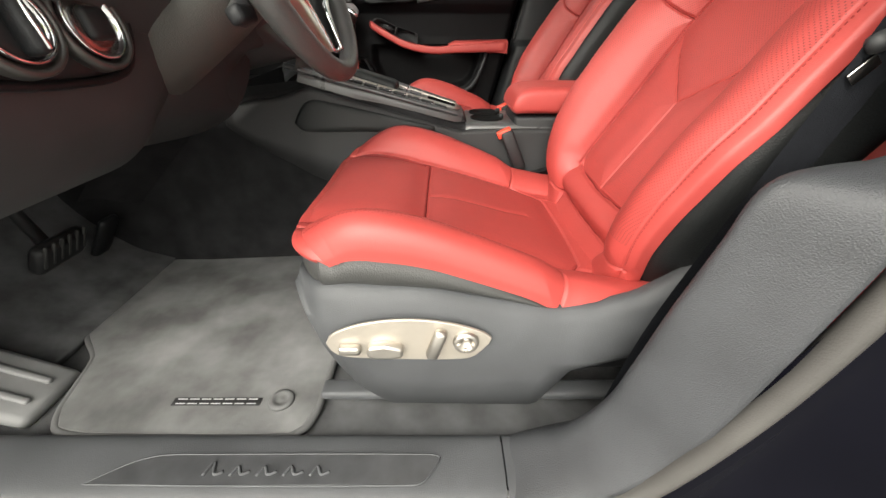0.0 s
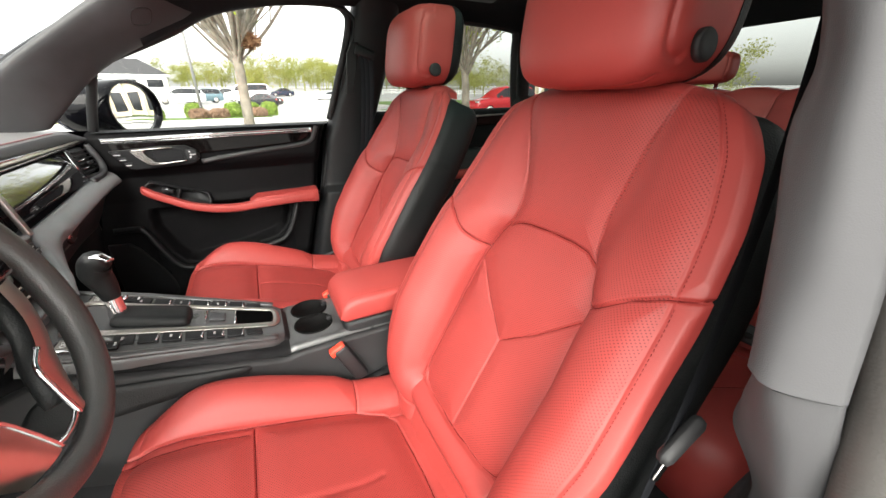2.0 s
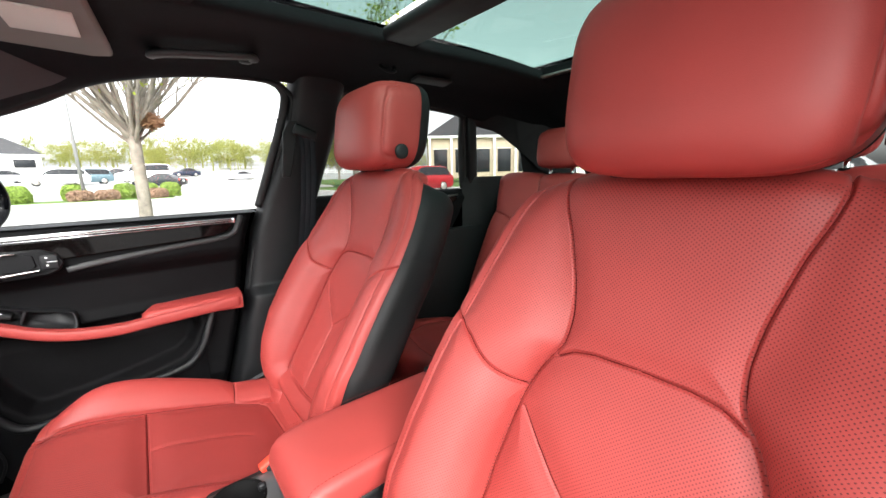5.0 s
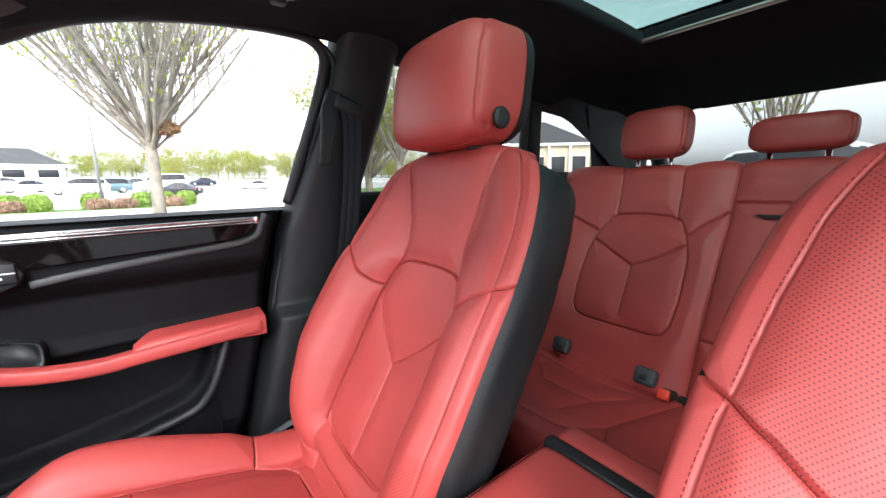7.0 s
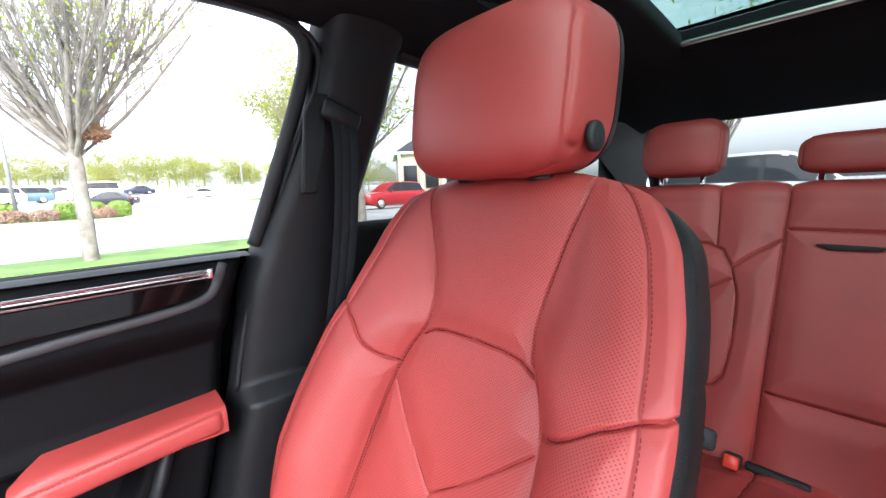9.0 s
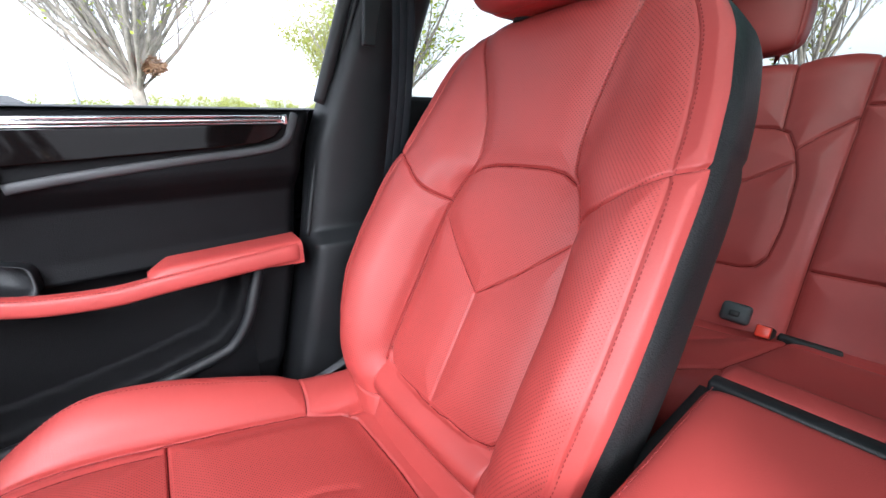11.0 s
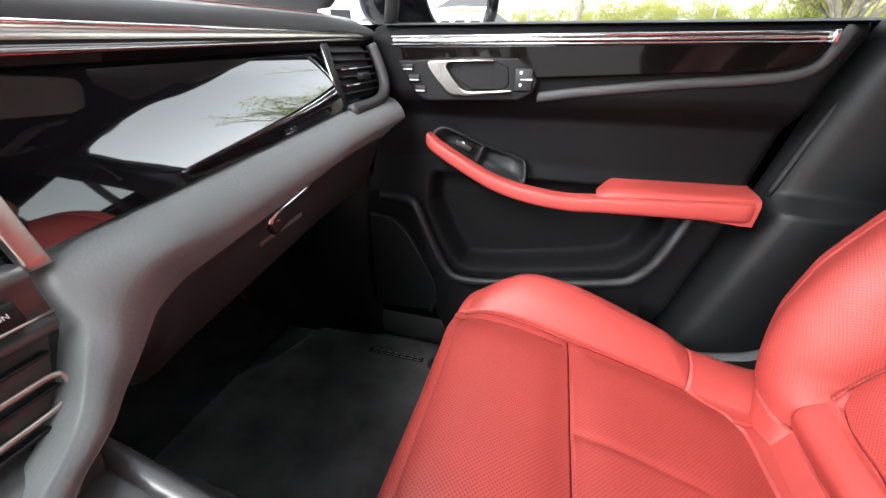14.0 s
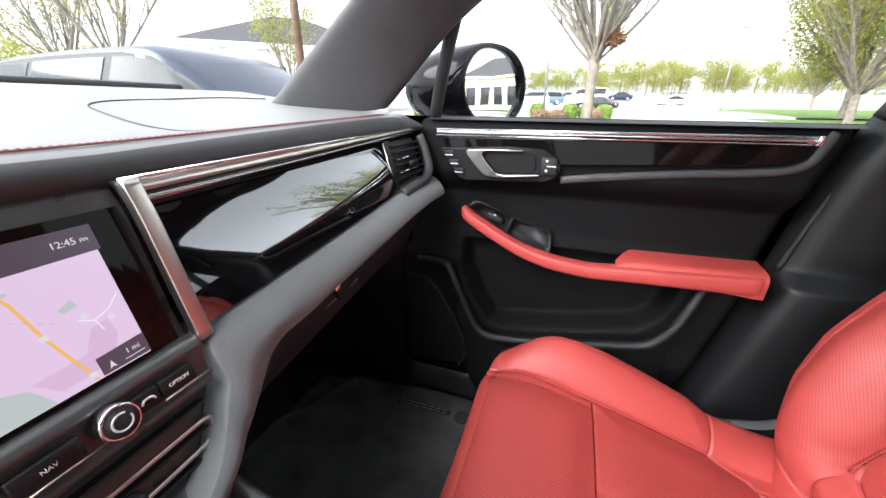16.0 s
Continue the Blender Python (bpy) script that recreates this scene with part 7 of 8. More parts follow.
        lettering("rocker_text", "+", 0.007, axes_matrix(dk(-0.2405, y + s * 0.004, 0.0062), (0, 1, 0), (-0.96, 0, 0.28)), WHITEINK, rk, 0.0002)
        lettering("rocker_text", "-", 0.007, axes_matrix(dk(-0.221, y + s * 0.004, 0.0062), (0, 1, 0), (-0.96, 0, 0.28)), WHITEINK, rk, 0.0002)
    # cup holders: rims, cups and a finger
    y0 = yc + 0.01
    top = 0.7535
    cupmat = mat("cup_liner", (0.004, 0.004, 0.004), 0.7, spec=0.1, vary=0.2)
    for cx, cy in cups:
        part("cup_holder", lathe("cup_holder", [(0.0425, 0.0), (0.042, 0.0025), (0.0395, 0.003), (0.038, 0.0), (0.0365, -0.03), (0.0355, -0.068), (0.0, -0.07)], (cx, cy, top - 0.001), n=44), cupmat, c, "deep black cup holder")
    part("cup_finger", rbox("cup_finger", (0.012, 0.01, 0.012), (0.148, y0 + 0.036, top + 0.004), 0.003), PLASTIC, c)
    part("cup_finger", rbox("cup_finger", (0.012, 0.01, 0.012), (0.148, y0 - 0.036, top + 0.004), 0.003), PLASTIC, c)
    # red armrest lid
    rows = []
    for x, dz, k in ((0.164, -0.05, 0.86), (0.166, -0.034, 0.92), (0.173, -0.016, 0.965), (0.189, -0.004, 0.99), (0.222, 0.002, 1.0), (0.32, 0.002, 1.0), (0.47, 0.0, 1.0), (0.489, -0.001, 0.99), (0.4895, -0.004, 0.985)):
        z = 0.832 + dz
        w = 0.0855 * k
        a = np.linspace(0, 2 * np.pi, 48, endpoint=False)
        cy = np.sign(np.cos(a)) * np.abs(np.cos(a)) ** 0.4
        cz = np.sign(np.sin(a)) * np.abs(np.sin(a)) ** 0.4
        lo = 0.772 + (0.01 if x < 0.17 else 0)
        rows.append(np.stack([0 * a + x, w * cy, (z + lo) / 2 + (z - lo) / 2 * cz], 1))
    R = np.stack([spl(np.array(rows)[:, k], 50) for k in range(48)], 1)
    lid = part("armrest_lid", gridmesh("armrest_lid", R, close_u=True, cap=True, flip=True), LEATHER, c, "red leather armrest lid")
    for y in (-0.077, 0.077):
        line = spl([(0.172, y, 0.80), (0.178, y, 0.822), (0.19, y, 0.8335), (0.25, y, 0.8358), (0.48, y, 0.834)], 80)
        stitches("stitching", line + np.array((0, 0, -0.0015)), np.tile((0, 0.3 * np.sign(y), 0.9), (80, 1)), lid)
    part("lid_rear_band", rbox("lid_rear_band", (0.021, 0.17, 0.058), (0.5005, 0, 0.8035), 0.004), PLASTIC, c, "black band behind the armrest lid")
    part("lid_back", rbox("lid_back", (0.05, 0.168, 0.055), (0.537, 0, 0.802), 0.012), LEATHER, c, "red leather rear end of the armrest")
    part("console_box", rbox("console_box", (0.40, 0.14, 0.3), (0.37, 0, 0.62), 0.012), PLASTIC, c)
    # gear lever
    lv = thing("gear_lever", (-0.2, yc + 0.008, 0.85), "black gear lever with chrome collar and cap", "gear lever")
    part("collar", lathe("collar", [(0.0, 0), (0.017, 0), (0.014, 0.02), (0.0125, 0.05), (0.012, 0.06), (0, 0.06)], (-0.222, yc + 0.008, 0.85), (-0.02, 0, 1), 24), CHROME, lv, "chrome gear lever collar")
    pts = spl([(-0.223, yc + 0.008, 0.895), (-0.226, yc + 0.006, 0.925), (-0.23, yc + 0.002, 0.95), (-0.222, yc - 0.004, 0.97), (-0.205, yc - 0.012, 0.974)], 24)
    part("knob", tube("knob", pts, np.interp(np.linspace(0, 1, 24), [0, 0.3, 0.6, 0.85, 1], [0.0135, 0.018, 0.022, 0.021, 0.012]), 18, squash=(1.1, 0.95)), BLACKHIDE, lv, "black leather knob")
    part("knob_cap", tube("knob_cap", spl([(-0.243, yc + 0.002, 0.962), (-0.232, yc - 0.004, 0.9775), (-0.212, yc - 0.012, 0.983), (-0.196, yc - 0.018, 0.975)], 16), np.interp(np.linspace(0, 1, 16), [0, 0.4, 1], [0.006, 0.012, 0.007]), 12, squash=(1.2, 0.6)), CHROME, lv, "chrome knob cap")
    return c


console()


# ---- steering wheel and column ----
def steering():
    C, tilt = Vector((-0.218, -0.366, 1.058)), radians(22)
    U, R, N = Vector((-math.sin(tilt), 0, math.cos(tilt))), Vector((0, 1, 0)), Vector((math.cos(tilt), 0, math.sin(tilt)))
    w = thing("steering_wheel", tuple(C), "black leather three-spoke steering wheel with metal inlays", "steering wheel")
    P = lambda a, b, d=0.0: C + R * a + U * b + N * d
    ring = [P(0.176 * math.cos(t), 0.176 * math.sin(t)) for t in np.linspace(0, 2 * np.pi, 120, endpoint=False)]
    rad = 0.0165 + 0.0015 * np.cos(np.linspace(0, 4 * np.pi, 120, endpoint=False))
    part("rim", tube("rim", ring, rad, 18, closed=True), WHEELHIDE, w, "black leather rim")
    # airbag hub
    prof = [(0, 0.006), (0.026, 0.0052), (0.044, 0.003), (0.055, -0.002), (0.0615, -0.009), (0.063, -0.018), (0.062, -0.035), (0.045, -0.05)]
    rows = []
    for r, hgt in prof:
        rows.append([tuple(P(r * math.cos(t) * (1.0 + 0.05 * math.cos(2 * t)), r * math.sin(t) * 0.97, hgt)) for t in np.linspace(0, 2 * np.pi, 48, endpoint=False)])
    part("hub", gridmesh("hub", rows, close_u=True, flip=True), WHEELHIDE, w, "round black airbag hub")
    part("hub_ring", tube("hub_ring", [P(0.068 * math.cos(t), 0.063 * math.sin(t), -0.014) for t in np.linspace(0, 2 * np.pi, 60, endpoint=False)], 0.0028, 8, closed=True), SATIN, w)
    o = [(0, -0.018), (0.0085, -0.012), (0.013, -0.002), (0.014, 0.0135), (0.0, 0.0165), (-0.014, 0.0135), (-0.013, -0.002), (-0.0085, -0.012)]
    bm = bmesh.new()
    f = bm.faces.new([bm.verts.new(P(a, b, 0.0054)) for a, b in o])
    g = bmesh.ops.extrude_face_region(bm, geom=[f])
    bmesh.ops.translate(bm, vec=N * 0.003, verts=[v for v in g["geom"] if isinstance(v, bmesh.types.BMVert)])
    part("badge", bm, mat("gold_badge", (0.75, 0.48, 0.16), 0.3, 0.8), w, "gold shield badge")
    for sgn in (1, -1):
        o = [(0.05, 0.03), (0.085, 0.036), (0.150, 0.03), (0.163, 0.02), (0.163, -0.022), (0.15, -0.028), (0.085, -0.012), (0.05, -0.02)]
        rows = [[tuple(P(sgn * a, b, d - 0.02 * (a - 0.05) / 0.11)) for a, b in spl(o + o[:1], 49)[:-1]] for d in (-0.012, 0.004, 0.010)]
        part("spoke", gridmesh("spoke", rows, close_u=True, cap=True, flip=sgn < 0), PLASTIC, w, "black spoke with buttons")
        loop = [P(sgn * a, b, 0.011 - 0.02 * (a - 0.05) / 0.11) for a, b in spl([(0.075, 0.027), (0.145, 0.024), (0.153, 0.012), (0.148, -0.014), (0.135, -0.018), (0.078, -0.004), (0.075, 0.027)], 50)[:-1]]
        part("spoke_edge", tube("spoke_edge", loop, 0.0024, 8, closed=True), SATIN, w, "satin edge of the button pod")
        part("button_pod", rbox("button_pod", (0.02, 0.05, 0.03), P(sgn * 0.113, 0.006, 0.002), 0.006, (0, -22, 0)), GLOSS, w)
    # lower spoke: two wide metal plates sweeping from the side spokes, with an opening between them
    for sgn in (1, -1):
        inner = spl([(0.10, -0.012), (0.088, -0.048), (0.064, -0.076), (0.040, -0.089), (0.030, -0.118), (0.024, -0.15)], 40)
        outer = spl([(0.152, -0.008), (0.144, -0.04), (0.127, -0.07), (0.102, -0.1), (0.077, -0.128), (0.060, -0.15)], 40)
        rows = []
        for u in np.linspace(0, 1, 10):
            q = inner + (outer - inner) * u
            rows.append([P(sgn * a, b, 0.006 - 0.016 * u + 0.006 * math.sin(u * math.pi)) for a, b in q])
        part("spoke_inlay", gridmesh("spoke_inlay", np.array([[tuple(p) for p in r] for r in rows]), flip=sgn < 0), SATIN, w, "brushed metal lower spoke")
        part("spoke_edge", tube("spoke_edge", [tuple(P(sgn * a, b, 0.006)) for a, b in inner[18:]], 0.003, 8), CHROME, w)
        part("spoke_core", tube("spoke_core", [tuple(P(sgn * a, b, -0.016)) for a, b in (0.5 * (inner + outer))[::4]], 0.012, 10), BLACKHIDE, w)
    part("spoke_edge", tube("spoke_edge", spl([tuple(P(a, b, 0.004)) for a, b in ((-0.026, -0.145), (-0.01, -0.149), (0.01, -0.149), (0.026, -0.145))], 16), 0.003, 8), CHROME, w)
    col = thing("steering_column", (-0.4, -0.366, 0.98), "grey plastic steering column cover with stalks", "steering column")
    axis = [C + N * d for d in (-0.035, -0.07, -0.12, -0.2, -0.3)]
    part("column_cover", tube("column_cover", spl([tuple(p + Vector((0, 0, -0.012 * k))) for k, p in enumerate(axis)], 30), np.interp(np.linspace(0, 1, 30), [0, 0.1, 0.5, 1], [0.045, 0.062, 0.072, 0.085]), 32, squash=(1.15, 0.9)), COLUMNGREY, col)
    for sgn in (1, -1):
        st = spl([tuple(C + R * sgn * 0.05 - N * 0.06 - U * 0.01), tuple(C + R * sgn * 0.1 - N * 0.055), tuple(C + R * sgn * 0.155 - N * 0.04 + U * 0.004)], 16)
        part("stalk", tube("stalk", st, np.interp(np.linspace(0, 1, 16), [0, 0.2, 0.8, 1], [0.01, 0.009, 0.013, 0.011]), 12), RUBBER, col, "black control stalk")
    st = spl([tuple(C + R * -0.05 - N * 0.07 - U * 0.055), tuple(C + R * -0.09 - N * 0.06 - U * 0.075), tuple(C + R * -0.115 - N * 0.05 - U * 0.08)], 12)
    part("stalk", tube("stalk", st, np.interp(np.linspace(0, 1, 12), [0, 0.5, 1], [0.012, 0.013, 0.015]), 12), RUBBER, col, "black cruise control stalk")
    part("stalk_lever", rbox("stalk_lever", (0.02, 0.04, 0.02), C + R * -0.13 - N * 0.045 - U * 0.085, 0.006, (0, -22, 0)), PLASTIC, col)
    return w


steering()

# driver's knee panel with light and ignition switches
kp = thing("knee_panel", (-0.44, -0.5, 0.85), "dark grey plastic panel under the driver dash with switches", "dash panel")
rows = []
for y in np.linspace(-0.70, -0.16, 24):
    e = np.interp(y, [-0.70, -0.45, -0.42, -0.32, -0.28, -0.16], [0, 0, 0.03, 0.06, 0.03, 0.01])
    rows.append(spl([(-0.36, y, 1.0), (-0.372, y, 0.96), (-0.385, y, 0.90 + e), (-0.40, y, 0.85 + e), (-0.44, y, 0.795 + e), (-0.52, y, 0.76 + e), (-0.7, y, 0.74 + e)], 40))
part("panel_skin", gridmesh("panel_skin", rows, flip=True), KNEE, kp)
ringmetal = mat("dark_satin_ring", (0.12, 0.115, 0.11), 0.35, 0.7, vary=0.1)
for y, z in ((-0.553, 0.954), (-0.636, 0.955)):
    turned = (0.98, 0, 0.2)
    r = part("switch_ring", lathe("switch_ring", [(0.0, -0.006), (0.0435, -0.012), (0.0435, 0.0), (0.042, 0.003), (0.039, 0.0035), (0.037, 0.001), (0.0365, -0.003), (0.0, -0.003)], (-0.356, y, z), turned, 48), ringmetal, kp, "ringed rotary switch")
    part("chrome_ring", lathe("chrome_ring", [(0.0335, -0.002), (0.0335, 0.003), (0.032, 0.0045), (0.0295, 0.003), (0.029, -0.002)], (-0.356, y, z), turned, 48), CHROME, r, "thin chrome ring")
    part("switch_face", lathe("switch_face", [(0, 0.002), (0.020, 0.002), (0.0295, -0.0015), (0.0295, -0.004)], (-0.356, y, z), turned, 32), PULLMETAL if y > -0.6 else RUBBER, r)
    if y > -0.6:
        part("key_slot", rbox("key_slot", (0.012, 0.031, 0.031), (-0.352, y, z), 0.006, (0, -12, 0)), RUBBER, r, "square black key slot")
    else:
        part("switch_grip", rbox("switch_grip", (0.022, 0.014, 0.052), (-0.347, y, z), 0.006, (0, -12, 0)), PLASTIC, r, "black turning grip")
        part("grip_edge", rbox("grip_edge", (0.004, 0.004, 0.046), (-0.3365, y, z + 0.002), 0.0015, (0, -12, 0)), CHROME, r, "chrome line on the grip")
part("switch_bezel", tube("switch_bezel", spl([(-0.372, -0.484, 0.99), (-0.374, -0.486, 0.935), (-0.378, -0.51, 0.905), (-0.378, -0.6, 0.902), (-0.376, -0.67, 0.91)], 40), 0.005, 8), PLASTIC, kp)


# ---- outside ----
def rise(y, x=0.0):
    bank = float(np.interp(y, [30, 48, 60, 75], [0, 0.4, 0.5, 0.3])) * min(1.0, max(0.0, -x / 5.0))
    return float(np.interp(abs(y), [14, 24, 50, 62, 74, 90, 112, 220], [0, 0.28, 0.62, 0.78, 1.25, 2.5, 4.2, 8.0])) + bank


ASPHALT = mat("pale_worn_asphalt", (0.32, 0.32, 0.312), 0.9, grain=0.3, gscale=60, vary=0.25, vscale=0.6)
GRASS = mat("spring_grass", (0.09, 0.16, 0.03), 0.9, grain=0.8, gscale=40, vary=0.4, vscale=1.5)
KERB = mat("pale_concrete", (0.42, 0.41, 0.39), 0.85, vary=0.15, vscale=3)
BARK = mat("grey_bark", (0.19, 0.165, 0.135), 0.9, grain=0.8, gscale=40, vary=0.35, vscale=6)


def thin_leaf(name, col, vary, vscale):
    """A leaf that lets part of the daylight through."""
    m = mat(name, col, 0.75, spec=0.08, vary=vary, vscale=vscale)
    n, l = m.node_tree.nodes, m.node_tree.links
    out = next(k for k in n if k.type == "OUTPUT_MATERIAL")
    front = out.inputs[0].links[0].from_socket
    thru, mix = n.new("ShaderNodeBsdfTranslucent"), n.new("ShaderNodeMixShader")
    thru.inputs["Color"].default_value = (col[0] * 1.5, col[1] * 1.5, col[2] * 0.9, 1)
    mix.inputs[0].default_value = 0.45
    l.new(front, mix.inputs[1])
    l.new(thru.outputs[0], mix.inputs[2])
    l.new(mix.outputs[0], out.inputs[0])
    return m


LEAF = thin_leaf("young_green_leaf", (0.23, 0.27, 0.045), 0.35, 2.0)
LEAF2 = thin_leaf("yellow_green_leaf", (0.205, 0.215, 0.07), 0.3, 0.4)
HEDGE = mat("clipped_hedge", (0.17, 0.25, 0.04), 0.8, vary=0.4, vscale=6)
HEDGE2 = mat("brown_shrub", (0.24, 0.15, 0.1), 0.85, vary=0.4, vscale=6)
WALLW = mat("white_render", (0.75, 0.74, 0.7), 0.8, vary=0.05, vscale=1)
WALLT = mat("tan_render", (0.55, 0.45, 0.33), 0.8, vary=0.08, vscale=1)
ROOFG = mat("grey_shingle", (0.045, 0.045, 0.048), 0.85, vary=0.2, vscale=4)
DARKGLASS = mat("dark_glass", (0.02, 0.022, 0.025), 0.08, spec=0.2)
WHITEPAINT = mat("white_fence_paint", (0.78, 0.78, 0.76), 0.6, vary=0.04)
LAMPGREY = mat("grey_pole", (0.25, 0.25, 0.25), 0.5, 0.3, vary=0.1)

xs = np.concatenate([-np.geomspace(900, 12, 14), np.linspace(-10, 10, 12), np.geomspace(12, 900, 14)])
ys = np.concatenate([-np.geomspace(900, 12, 14), [-4, 4], np.arange(12, 130, 2.0), np.geomspace(140, 900, 6)])
G = np.array([[(x, y, rise(y, x)) for x in xs] for y in ys])
tagged(part("ground", gridmesh("ground", G), ASPHALT), "pale grey worn asphalt of a car park", "ground", kind="structure")


def slab(name, outline, z0, z1, material, label, category):
    return tagged(part(name, prism(name, outline, "z", z0, z1, 0.02), material), label, category, kind="structure")


def island(cx, cy, w, d, z=0.0):
    o = [(cx - w / 2, cy - d / 2), (cx + w / 2, cy - d / 2), (cx + w / 2, cy + d / 2), (cx - w / 2, cy + d / 2)]
    slab("kerb", o, z - 0.05, z + 0.14, KERB, "pale concrete kerb round a planted strip", "kerb")
    o = [(cx - w / 2 + 0.15, cy - d / 2 + 0.15), (cx + w / 2 - 0.15, cy - d / 2 + 0.15), (cx + w / 2 - 0.15, cy + d / 2 - 0.15), (cx - w / 2 + 0.15, cy + d / 2 - 0.15)]
    slab("lawn", o, z, z + 0.17, GRASS, "bright green spring grass strip", "grass")


island(6.0, 9.2, 26.0, 2.4)
island(-4.4, 24.2, 12.0, 2.8, 0.26)
island(19.0, 25.0, 18.0, 12.0, 0.25)
left = lambda y: float(np.interp(y, [31.5, 36, 41, 46, 62], [13.4, 13.9, 14.0, 12.6, 20.0]))
far = np.linspace(31.5, 60, 20)
tagged(part("lawn", gridmesh("lawn", [[(left(y) + (46 - left(y)) * u, y, rise(y) + 0.13) for u in np.linspace(0, 1, 12)] for y in far]), GRASS), "broad spring lawn sloping up beyond the drive", "grass", kind="structure")
tagged(part("kerb", tube("kerb", [(left(y), y, rise(y) + 0.04) for y in far], 0.13, 8), KERB), "pale concrete kerb along the broad lawn", "kerb", kind="structure")


def tree(at, height, seed, label, spread=0.5, fork=0.3, limbs=9, leaves=900, leaf=LEAF, trunk_r=0.2, leaf_size=0.09, depth=4, clump=0.5, twigs=(5, 4), low=0.12, thin=1.0):
    rnd = random.Random(seed)
    t = thing("tree", at, label, "tree", "trees")
    V, F = [], []
    tips = []

    def limb(p, d, length, r, level):
        n = 6 if level < 2 else 4
        sides = 8 if level == 0 else (6 if level == 1 else 4)
        pts, rad = [Vector(p)], [r]
        q, dd = Vector(p), Vector(d).normalized()
        for k in range(n):
            dd = (dd + Vector((rnd.uniform(-1, 1), rnd.uniform(-1, 1), rnd.uniform(-0.5, 0.8))) * (0.04 if level == 0 else 0.10)).normalized()
            q = q + dd * length / n
            pts.append(q.copy())
            rad.append(r * (1 - 0.55 * (k + 1) / n) if level else r * (1 - 0.2 * (k + 1) / n))
        base = len(V)
        for k, (c, rr) in enumerate(zip(pts, rad)):
            ax = (pts[min(k + 1, n)] - pts[max(k - 1, 0)]).normalized()
            u = ax.orthogonal().normalized()
            v = ax.cross(u)
            for s in range(sides):
                a = 2 * math.pi * s / sides
                V.append(tuple(c + u * rr * math.cos(a) + v * rr * math.sin(a)))
        for k in range(n):
            for s in range(sides):
                a, b = base + k * sides + s, base + k * sides + (s + 1) % sides
                F.append((a, b, b + sides, a + sides))
        if level >= depth - 1:
            tips.extend(pts[1:])
            return
        if level == 0:
            for k in range(limbs):
                a = 2 * math.pi * k / limbs + rnd.uniform(-0.3, 0.3)
                sp = spread * rnd.uniform(0.35, 1.2)
                limb(pts[-1] - dd * rnd.uniform(0, low) * length, Vector((math.cos(a) * sp, math.sin(a) * sp, 1)), height * (1 - fork) * rnd.uniform(0.75, 1.0), r * rnd.uniform(0.28, 0.45) * thin, 1)
        else:
            for k in range(twigs[0] if level == 1 else twigs[1]):
                i = rnd.randint(1, n - 1)
                side = Vector((rnd.uniform(-1, 1), rnd.uniform(-1, 1), rnd.uniform(0.0, 0.9))).normalized()
                limb(pts[i], dd * 0.9 + side * 0.55, length * rnd.uniform(0.4, 0.62), rad[i] * 0.55, level + 1)
            if level > 1:
                tips.append(pts[-1])

    limb(Vector(at), (0, 0, 1), height * fork, trunk_r, 0)
    me = bpy.data.meshes.new("trunk")
    me.from_pydata(V, [], F)
    part("trunk", smooth(me), BARK, t, "grey brown trunk and branches")
    V, F = [], []
    for k in range(leaves):
        c = tips[rnd.randrange(len(tips))] + Vector((rnd.gauss(0, 1), rnd.gauss(0, 1), rnd.gauss(0, 1))) * clump * 0.35
        u = Vector((rnd.gauss(0, 1), rnd.gauss(0, 1), rnd.gauss(0, 1))).normalized()
        v = u.orthogonal().normalized()
        s = leaf_size * rnd.uniform(0.6, 1.4)
        b = len(V)
        V.extend([tuple(c - u * s), tuple(c + v * s * 0.5), tuple(c + u * s), tuple(c - v * s * 0.5)])
        F.append((b, b + 1, b + 2, b + 3))
    me = bpy.data.meshes.new("crown")
    me.from_pydata(V, [], F)
    part("crown", me, leaf, t, "sparse fresh spring leaves")
    return t


tree((0.1, 9.3, 0.15), 6.5, 5, "vase-shaped street tree with few leaves and a nest", 0.98, 0.34, 30, 3600, LEAF, 0.122, 0.045, twigs=(8, 6), clump=0.35, low=0.22, thin=0.85)
rn = random.Random(3)
V, F = [], []
for k in range(260):
    a = Vector((rn.gauss(0, 1), rn.gauss(0, 1), rn.gauss(0, 0.7))).normalized() * 0.17 * rn.uniform(0.5, 1)
    u = Vector((rn.gauss(0, 1), rn.gauss(0, 1), rn.gauss(0, 0.4))).normalized() * 0.12
    w = u.orthogonal().normalized() * 0.012
    c = Vector((0.45, 9.1, 2.42)) + a
    b = len(V)
    V.extend([tuple(c - u - w), tuple(c - u + w), tuple(c + u + w), tuple(c + u - w)])
    F.append((b, b + 1, b + 2, b + 3))
me = bpy.data.meshes.new("nest")
me.from_pydata(V, [], F)
tagged(part("bird_nest", me, mat("nest_twigs", (0.22, 0.12, 0.06), 0.9)), "brown bird nest of twigs in the tree", "nest")

tree((7.2, 11.5, 0.1), 6.5, 11, "street tree with fresh green leaves", 0.6, 0.3, 8, 2600, LEAF, 0.16, 0.09)
tree((12.3, 24.0, 0.4), 8.5, 12, "full spring tree on the grass", 1.2, 0.16, 14, 15000, LEAF2, 0.2, 0.085, clump=1.1)
tree((15.5, 31.0, 0.5), 9.0, 13, "full spring tree on the grass", 0.9, 0.2, 12, 15000, LEAF2, 0.22, 0.13, clump=1.1)
tree((25.0, 56.0, 0.7), 7.0, 14, "full spring tree by the drive", 0.7, 0.22, 9, 7000, LEAF2, 0.2, 0.13, clump=1.0)
